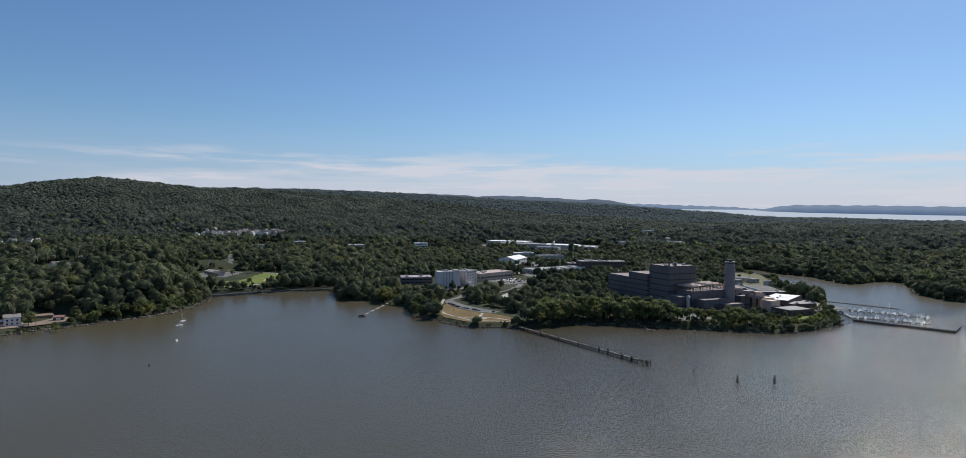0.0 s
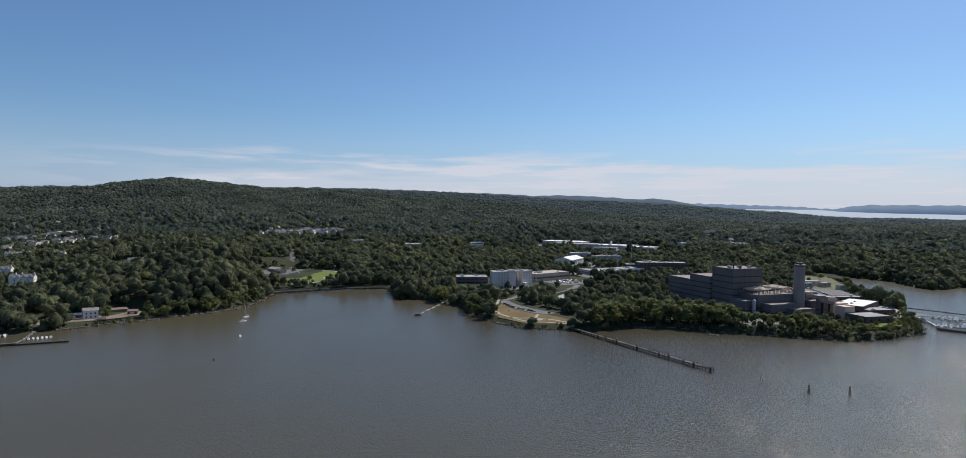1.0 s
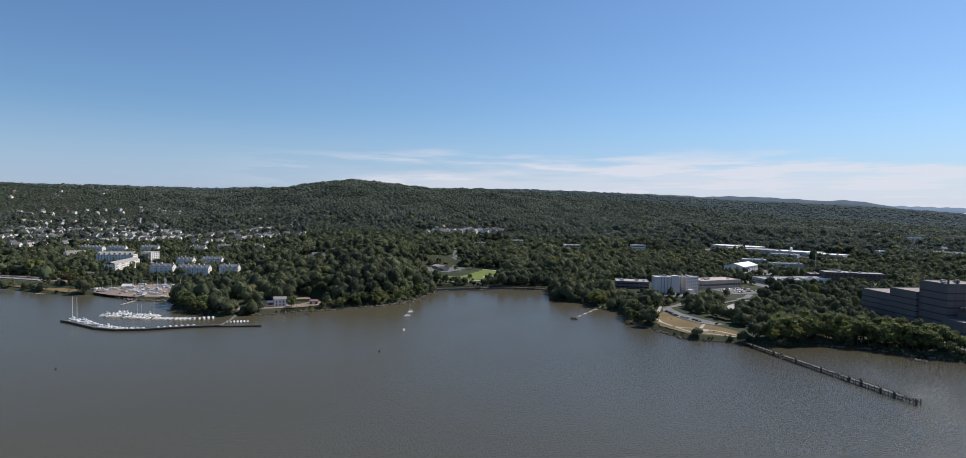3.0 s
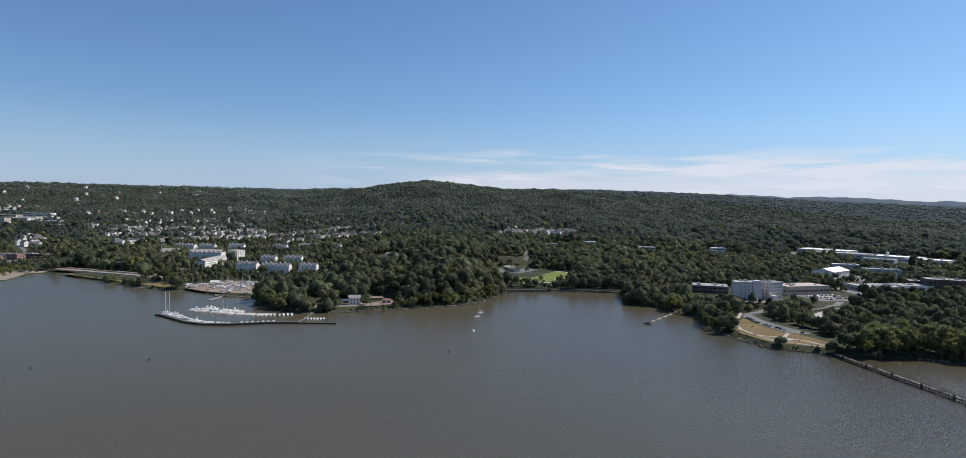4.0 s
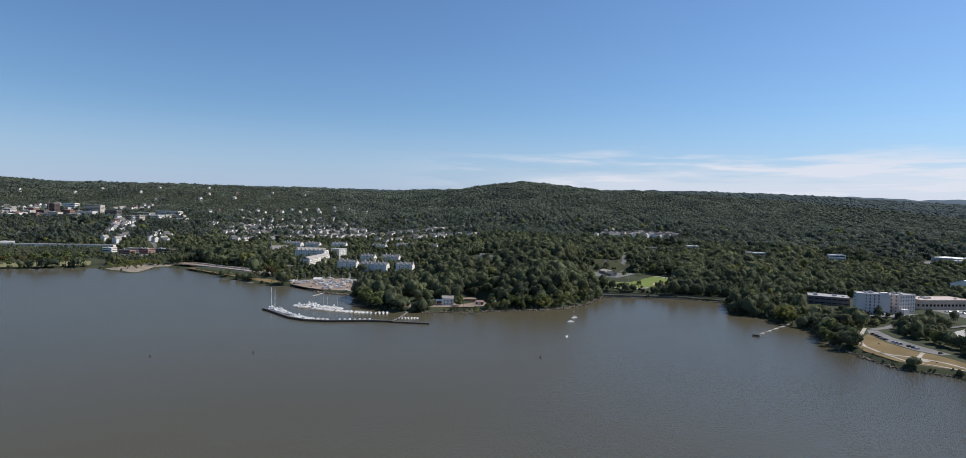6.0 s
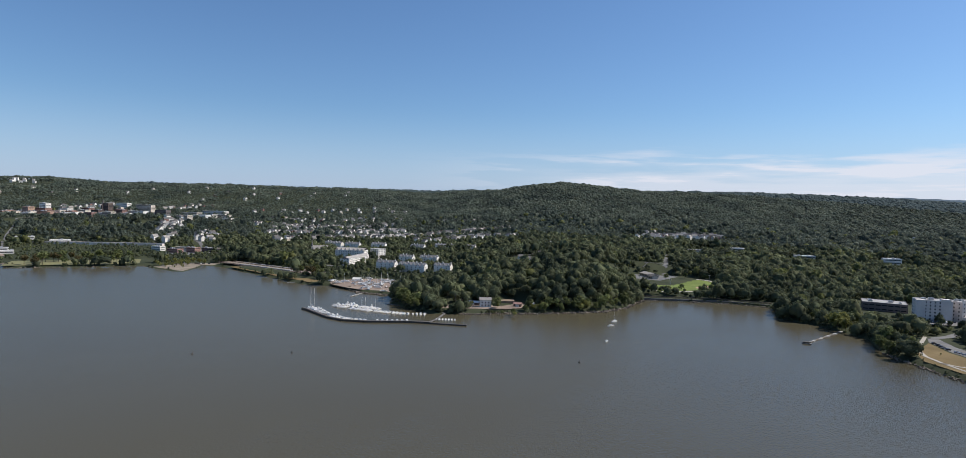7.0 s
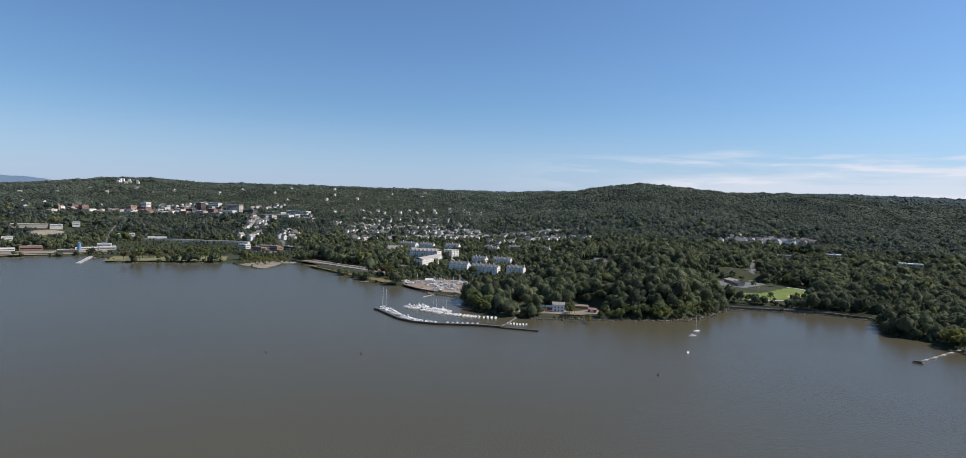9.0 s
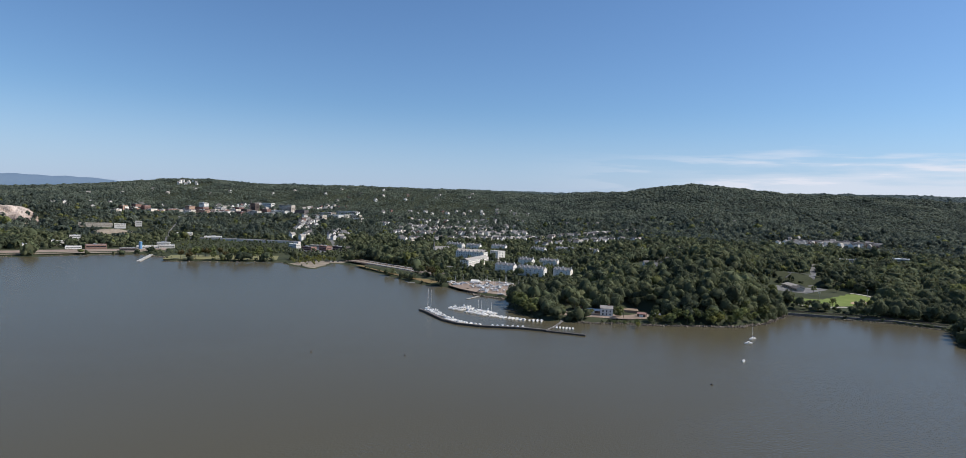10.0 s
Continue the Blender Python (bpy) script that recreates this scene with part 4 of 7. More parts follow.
for k, (x, y, turn, w, d, h, roof) in enumerate(((120, 1870, -25, 120, 70, 11, ROOF_WHITE), (150, 1795, -25, 130, 60, 9, ROOF_GREY), (245, 1740, -25, 110, 60, 9, ROOF_WHITE), (300, 1690, -25, 80, 50, 8, ROOF_WHITE), (205, 1650, -20, 60, 30, 7, ROOF_GREY), (120, 1440, 0, 46, 20, 7, ROOF_WHITE), (170, 1380, 10, 60, 24, 6, ROOF_GREY), (560, 1650, 10, 40, 20, 6, ROOF_WHITE))):
    hall("store", "large flat-roofed store with a pale roof among the trees", "store", x, y, max(13.9, ground_at(x, y)) if k > 4 else 14, turn, w, d, h, ROOF_PALE, roof, (5.0, 1.2), 1, 14, 6, 30 + k, group="large stores")
for x, y, h, r in ((232, 1735, 18, 2.6),):
    t = thing("water_tank", "white cylindrical tank rising over the stores", "tank", pose(x, y, 14))
    part("drum", tube(tube(bmesh.new(), (0, 0, 0), (0, 0, h), r, None, 16), (0, 0, h), (0, 0, h + 1.2), r, 0.4, 16), WHITE, t)
mast = thing("radio_mast", "thin grey lattice radio mast", "mast", pose(163, 1185, 9))
for a in (0.5, 2.6, 4.7):
    part("leg", tube(bmesh.new(), (1.3 * math.cos(a), 1.3 * math.sin(a), 0), (0.4 * math.cos(a), 0.4 * math.sin(a), 44), 0.16, 0.1, 6), METAL, mast)
for k in range(12):
    z = 2 + k * 3.5
    part("brace", tube(tube(bmesh.new(), (-1.1, 0.4, z), (0.9, 0.6, z + 1.6), 0.07, None, 5), (0.9, 0.6, z + 1.6), (0, -0.9, z + 3.2), 0.07, None, 5), METAL, mast)
for x, y, turn, w, col in ((-410, 1880, 25, 60, GREEN_ROOF), (-290, 1830, 12, 60, ROOF_WHITE), (-563, 1727, 0, 40, ROOF_WHITE), (-711, 1858, 0, 36, ROOF_GREY)):
    hall("school_block", "long low building with a metal roof in the woods", "building", x, y, ground_at(x, y) + 3, turn, w, 18, 7, SIDING_WARM, col, units=0, step=7)

# clubhouse and huts by the ball field
for k, (x, y, turn, w, d, h, r) in enumerate(((-436, 1104, -40, 34, 18, 4.5, SHINGLE_PALE), (-420, 1078, -40, 20, 10, 4, SHINGLE), (-452, 1168, -30, 22, 12, 4.5, SHINGLE_PALE))):
    t = thing("clubhouse", "low clubhouse with a pale pitched roof", "building", pose(x, y, 6, 0, 0, turn))
    part("wall", gable_wall(bmesh.new(), -w / 2, w / 2, -d / 2, d / 2, -3, h, h + 2.4), SIDING_WARM, t)
    part("roof", gable(bmesh.new(), -w / 2, w / 2, -d / 2, d / 2, h, h + 2.6, 0.8), r, t)
    face_windows(t, (2.2, 1.6), -w / 2 + 1, w / 2 - 1, -d / 2 - 0.02, 1.2, 1, 5, 3, 0)
    FEET.append((x, y, w / 2 + 3))
for x, y, h in ((-322, 1065, 15), (-352, 980, 13), (-402, 985, 13)):
    t = thing("floodlight", "grey floodlight pole at the ball field", "lamp post", pose(x, y, 5))
    part("pole", tube(bmesh.new(), (0, 0, 0), (0, 0, h), 0.2, 0.12, 8), METAL, t)
    part("lamp_head", boxes((-1.4, 1.4, -0.3, 0.3, h, h + 1.0)), WHITE, t)


# ---- apartments on the bluff ----
def townhouse_row(length, tag):
    """White three-storey terrace: steep grey roof with dormers, gabled bays and chimneys, facing -y."""
    t = thing("townhouse_row", tag, "apartment building", group="white townhouses")
    hw, d, h = length / 2, 6.0, 12.2
    part("wall", gable_wall(bmesh.new(), -hw, hw, -d, d, -5, h, h + 4.2), WHITE, t)
    part("roof", gable(bmesh.new(), -hw, hw, -d, d, h, h + 4.3, 0.5), SHINGLE_MID, t)
    n = int(length / 7)
    for k in range(n):
        x = -hw + (k + 0.5) * length / n
        b = part("bay", bay_mesh(), WHITE, t)
        b.location = (x, -d - 0.4, 0)
        part("dormer_roof", gable_y(-2.2, 2.2, 0.05, 4.4, h + 1.0, h + 3.45), SHINGLE_MID, b)
        if k % 3 != 2:
            part("chimney", boxes((x + 2.4, x + 3.6, -1.4, -0.2, h + 2, h + 6.2)), WHITE, t, "white roof chimney")
    face_windows(t, (1.3, 1.7), -hw + 0.6, hw - 0.6, -d - 0.02, 0.9, 3, 3.5, 3.7, 0)
    face_windows(t, (1.0, 1.5), -d + 1, d - 1, hw + 0.02, 0.9, 3, 4, 3.7, 1)
    return t


def bay_mesh():
    bm = bmesh.new()
    a = [bm.verts.new((x, 0, z)) for x, z in ((-1.9, -4), (1.9, -4), (1.9, 13.2), (0, 15.6), (-1.9, 13.2))]
    b = [bm.verts.new((x, 3.0, z)) for x, z in ((-1.9, -4), (1.9, -4), (1.9, 13.2), (0, 15.6), (-1.9, 13.2))]
    bm.faces.new(a)
    bm.faces.new(b[::-1])
    for i in range(5):
        j = (i + 1) % 5
        bm.faces.new((a[j], a[i], b[i], b[j]))
    return bm


def gable_y(x0, x1, y0, y1, z0, z1, thick=0.25):
    """A pitched roof with its ridge along y."""
    bm = gable(bmesh.new(), y0, y1, x0, x1, z0, z1, 0, thick)
    bmesh.ops.transform(bm, matrix=Matrix.Rotation(math.pi / 2, 4, "Z"), verts=bm.verts)
    bmesh.ops.translate(bm, vec=(0, 0, 0), verts=bm.verts)
    return bm


row_a = townhouse_row(34, "white three-storey townhouse row with a grey dormered roof")
row_b = townhouse_row(47, "long white three-storey townhouse row with a grey dormered roof")
row_c = townhouse_row(28, "short white townhouse row with a grey dormered roof")
first = {}
for src, x, y, z, turn in ((row_a, -766, 801, 9.5, 18), (row_b, -713, 808, 9.5, 17), (row_c, -819, 901, 10, 15), (row_a, -786, 926, 10, 19), (row_c, -670, 833, 10, 20),
                           (row_a, -966, 1084, 14, 12), (row_b, -944, 1150, 14, 20), (row_a, -896, 1175, 14, 20), (row_b, -1136, 987, 14, 12), (row_a, -1092, 1005, 14, 22), (row_a, -1054, 1048, 14, 22)):
    m = pose(x, y, z, 0, 0, turn)
    if src not in first:
        first[src] = True
        src.matrix_basis = m
    else:
        copy_thing(src, m)
    LANES.append(([(x - 18 * math.cos(radians(turn)), y - 18 * math.sin(radians(turn))), (x + 18 * math.cos(radians(turn)), y + 18 * math.sin(radians(turn)))], 11))
for k, (x, y, turn, w, d, h, fl, z) in enumerate(((-868, 820, 117, 92, 16, 13.5, 4, 9.5), (-939, 872, 31, 56, 26, 18, 5, 10), (-920, 922, 5, 21, 20, 20, 6, 10))):
    b = hall("apartment_block", "white apartment block with rows of dark windows and a grey-brown roof", "apartment building", x, y, z, turn, w, d, h, WHITE, SHINGLE_PALE, (1.3, 1.7), fl, 4.2, 0, 3, 0.3, (0, 1, 3), "white apartment blocks")
    if k < 2:
        part("ridge_roof", gable(bmesh.new(), -w / 2 + 0.3, w / 2 - 0.3, -d / 2 + 0.3, d / 2 - 0.3, h + 0.3, h + (3.2, 5.0)[k], 0.5), SHINGLE_PALE, b)
    else:
        part("cornice", boxes((-w / 2 - 0.5, w / 2 + 0.5, -d / 2 - 0.5, -d / 2 - 0.01, h - 0.6, h + 0.2), (w / 2 + 0.01, w / 2 + 0.5, -d / 2, d / 2, h - 0.6, h + 0.2)), WHITE, b)
    if k == 1:
        for q in range(7):
            x0 = -w / 2 + 4 + q * (w - 8) / 6
            dm = part("dormer", gable_y(x0 - 1.8, x0 + 1.8, -d / 2 + 0.4, -d / 2 + 6, h + 2.2, h + 4.0), SHINGLE_PALE, b, "grey dormer roof")
            part("dormer_front", boxes((x0 - 1.5, x0 + 1.5, -d / 2 + 0.8, -d / 2 + 5, h + 0.3, h + 2.3)), WHITE, dm)
    for q in range(fl):
        part("string_course", boxes((-w / 2 - 0.12, w / 2 + 0.12, -d / 2 - 0.12, -d / 2 - 0.01, h / fl * q + 0.1, h / fl * q + 0.4)), WARM_WHITE, b, "pale string course")
ch = thing("chapel", "grey stone chapel with a steep roof and slender spire", "church", pose(-1072, 900, 12, 0, 0, 65))
part("nave", gable_wall(bmesh.new(), -15, 15, -6.5, 6.5, -4, 8, 16), SIDING_WARM, ch)
part("roof", gable(bmesh.new(), -15, 15, -6.5, 6.5, 8, 16.2, 0.5), SHINGLE_PALE, ch)
part("tower", boxes((-19, -15.02, -2, 2, -4, 15)), SIDING_WARM, ch)
part("spire", tube(bmesh.new(), (-17, 0, 15), (-17, 0, 29), 2.4, 0.1, 8), SHINGLE, ch)
FEET.append((-1072, 900, 22))


# ---- houses ----
def house_kind(w, d, h, wall, roof, label, wing=True, porch=True):
    """A frame house: body with a pitched roof, perhaps a lower wing and a porch, a chimney and windows."""
    t = thing("house", label, "house", group="town houses")
    part("wall", gable_wall(bmesh.new(), -w / 2, w / 2, -d / 2, d / 2, -4, h, h + d * 0.42), wall, t)
    part("roof", gable(bmesh.new(), -w / 2, w / 2, -d / 2, d / 2, h, h + d * 0.43, 0.5), roof, t)
    if wing:
        wg = part("wing", gable_wall(bmesh.new(), w / 2 - 0.02, w / 2 + 4, -d * 0.32, d * 0.32, -4, h * 0.62, h * 0.62 + 2), wall, t)
        part("wing_roof", gable(bmesh.new(), w / 2 + 0.4, w / 2 + 4, -d * 0.32, d * 0.32, h * 0.62, h * 0.62 + 2.1, 0.4), roof, wg)
    if porch:
        part("porch", boxes((-w / 2 + 0.5, w / 2 - 2, -d / 2 - 2, -d / 2 - 0.02, 2.6, 2.9), (-w / 2 + 0.6, -w / 2 + 0.9, -d / 2 - 1.9, -d / 2 - 1.6, -4, 2.6), (w / 2 - 2.5, w / 2 - 2.2, -d / 2 - 1.9, -d / 2 - 1.6, -4, 2.6)), WHITE, t, "white front porch")
    if not porch:
        part("chimney", boxes((w * 0.2, w * 0.2 + 0.9, -0.4, 0.5, h + d * 0.3, h + d * 0.43 + 1.4)), BRICK, t, "red brick chimney")
    part("window_row", boxes(*[(x - 0.6, x + 0.6, -d / 2 - 0.07, -d / 2 + 0.05, h * 0.6, h * 0.6 + 1.6) for x in (-w * 0.33, 0, w * 0.33)]), PANE, t, "row of dark windows")
    return t


HOUSES = [house_kind(12, 9.5, 6.6, WHITE, SHINGLE, "white two-storey frame house with a dark pitched roof", False, True),
          house_kind(13, 10, 6.2, SIDING, SHINGLE_PALE, "pale two-storey house with a light shingle roof", False, False),
          house_kind(11.5, 9, 6.8, SIDING_WARM, SHINGLE, "tan two-storey house with a dark shingle roof", False, False),
          house_kind(14, 9, 3.4, WHITE, SHINGLE, "white single-storey house with a low dark roof", False, True),
          house_kind(12, 9, 6.0, BRICK, SHINGLE, "red brick house with a dark roof", False, False)]


def far_house_kind(w, d, h, wall, roof, label, extra):
    """A house seen from more than a kilometre: body, overhanging pitched roof, and a chimney or a cross gable."""
    t = thing("house", label, "house", group="town houses")
    part("wall", gable_wall(bmesh.new(), -w / 2, w / 2, -d / 2, d / 2, -4, h, h + d * 0.46), wall, t)
    part("roof", gable(bmesh.new(), -w / 2, w / 2, -d / 2, d / 2, h, h + d * 0.47, 0.5), roof, t)
    if extra == 1:
        part("chimney", boxes((w * 0.2, w * 0.2 + 1.0, -0.4, 0.6, h + d * 0.3, h + d * 0.46 + 1.8)), BRICK, t, "red brick chimney")
    if extra == 2:
        part("cross_gable", gable_wall(bmesh.new(), w * 0.1, w * 0.42, -d / 2 - 2.2, -d / 2 + 0.1, -4, h * 0.8, h + 1.6), wall, t)
    return t


FAR_HOUSES = [far_house_kind(14, 11, 7.6, WHITE, SHINGLE, "white frame house with a dark pitched roof", 2), far_house_kind(14.5, 11, 7.4, WHITE, SHINGLE_PALE, "white house with a pale grey shingle roof", 0),
              far_house_kind(13.5, 10.5, 7.8, SIDING, SHINGLE, "pale house with a dark shingle roof and chimney", 1), far_house_kind(13, 9.5, 6.4, SIDING_WARM, SHINGLE_PALE, "tan house with a light roof", 0),
              far_house_kind(12, 9, 7.0, BRICK, SHINGLE, "red brick house with a dark roof", 0), far_house_kind(17, 11, 5.4, SIDING, SHINGLE_PALE, "broad pale house with a light low roof", 0)]
used = [False] * 20


def put_house(k, x, y, turn, size=1.0):
    far = math.hypot(x, y - 60)
    set_, slot = (FAR_HOUSES, 10 + k) if far > 1350 else (HOUSES, k)
    m = pose(x, y, ground_at(x, y) + (0.9 if far > 1350 else 0.2), 0, 0, turn)
    FEET.append((x - x / far * 6, y - (y - 60) / far * 7, 9.5))
    if not used[slot]:
        used[slot] = True
        set_[k].matrix_basis = m
    else:
        o = copy_thing(set_[k], m)
        if far > 1350:
            o.scale = (1.02, 1.02, 1.02)


def house_rows(name, spots):
    """The far houses of the town that cannot be picked apart: walls and overhanging pitched roofs in one mesh."""
    coats = [WHITE, SIDING, SIDING_WARM, BRICK, SHINGLE, SHINGLE_PALE]
    shapes = ((14, 11, 7.4, 0, 4), (14.5, 11, 7.2, 0, 5), (13.5, 10.5, 7.6, 1, 4), (13, 9.5, 6.4, 2, 5), (12, 9, 7.0, 3, 4), (17, 11, 5.4, 1, 5))
    V, F, M = [], [], []
    for (_, k, x, y, turn), z in zip(spots, land([p[2] for p in spots], [p[3] for p in spots])):
        w, d, h, wall, roof = shapes[k]
        bm = bmesh.new()
        gable_wall(bm, -w / 2, w / 2, -d / 2, d / 2, -4, h, h + d * 0.46)
        walls = len(bm.faces)
        gable(bm, -w / 2, w / 2, -d / 2, d / 2, h, h + d * 0.47, 0.5)
        bmesh.ops.transform(bm, matrix=pose(x, y, float(z) + 0.9, 0, 0, turn) @ Matrix.Scale(0.96, 4), verts=bm.verts)
        bm.verts.index_update()
        base = len(V)
        V += [v.co[:] for v in bm.verts]
        F += [[base + v.index for v in f.verts] for f in bm.faces]
        M += [wall if q < walls else roof for q in range(len(bm.faces))]
        bm.free()
        far = math.hypot(x, y - 60)
        FEET.append((x - x / far * 6, y - (y - 60) / far * 6, 7.5))
    me = bpy.data.meshes.new(name)
    me.from_pydata(V, [], F)
    for c in coats:
        me.materials.append(c)
    me.polygons.foreach_set("material_index", M)
    return tagged(new(name, me), "far rows of white and pale houses with pitched roofs among trees", "houses", kind="stuff")


PLOTS = []
hr = random.Random(21)
# streets of houses: ends, number, spread to either side
for x0, y0, x1, y1, n, wide in ((-1376, 998, -1218, 1367, 30, 26), (-1542, 1083, -1386, 1462, 31, 26), (-1677, 1156, -1542, 1568, 24, 28), (-1856, 1283, -1699, 1758, 15, 34), (-2122, 1388, -1900, 1969, 10, 44), (-1760, 1150, -1640, 1360, 10, 24),
                                (-1218, 1388, -1197, 1861, 22, 20), (-1079, 1206, -1046, 1540, 12, 30), (-2506, 1336, -2286, 2074, 5, 60), (-2780, 1125, -2561, 1758, 3, 70), (-1565, 1758, -1293, 2022, 10, 50),
                                (-800, 1890, -585, 1975, 13, 18), (-790, 1935, -590, 2035, 13, 16), (-740, 2010, -610, 2080, 6, 16), (-840, 2010, -800, 2090, 3, 20), (-2451, 334, -2341, 703, 6, 60), (-2880, 492, -2670, 1019, 4, 80), (-2231, 228, -2122, 471, 5, 40),
                                (-1500, 770, -1640, 850, 4, 24), (-1440, 850, -1600, 925, 6, 20), (-1660, 860, -1840, 960, 10, 22), (-647, 1010, -711, 1135, 4, 20), (-837, 1252, -774, 1385, 6, 24), (600, 1900, 900, 2300, 6, 60), (380, 1900, 520, 2200, 5, 50), (-1218, 1968, -1025, 2271, 7, 50),
                                (-2330, 820, -2420, 1060, 9, 34), (-2240, 1120, -2330, 1330, 7, 34)):
    n = round(n * 1.9)
    for k in range(n):
        f = (k + hr.uniform(0.1, 0.9)) / n
        s = (1 if k % 2 else -1) * wide * hr.uniform(0.3, 1.1)
        a = math.atan2(y1 - y0, x1 - x0)
        x, y = x0 + (x1 - x0) * f - math.sin(a) * s + hr.uniform(-8, 8), y0 + (y1 - y0) * f + math.cos(a) * s + hr.uniform(-8, 8)
        kind = hr.choice((0, 0, 1, 1, 2, 2, 3, 4, 5))
        PLOTS.append((math.hypot(x, y - 60), kind if math.hypot(x, y - 60) > 1350 else kind % 5, x, y, hr.choice((0, 0, 90)) + 8 + hr.uniform(-18, 18)))
PLOTS.sort()
for _, kind, x, y, turn in PLOTS[:280]:
    put_house(kind, x, y, turn)
house_rows("far_houses", PLOTS[280:])
# houses on the wooded bluff
for x, y, turn in ((-563, 912, 40), (-584, 932, 50), (-611, 999, 40), (-595, 1009, 40), (-579, 1019, 35)):
    put_house(3, x, y, turn)

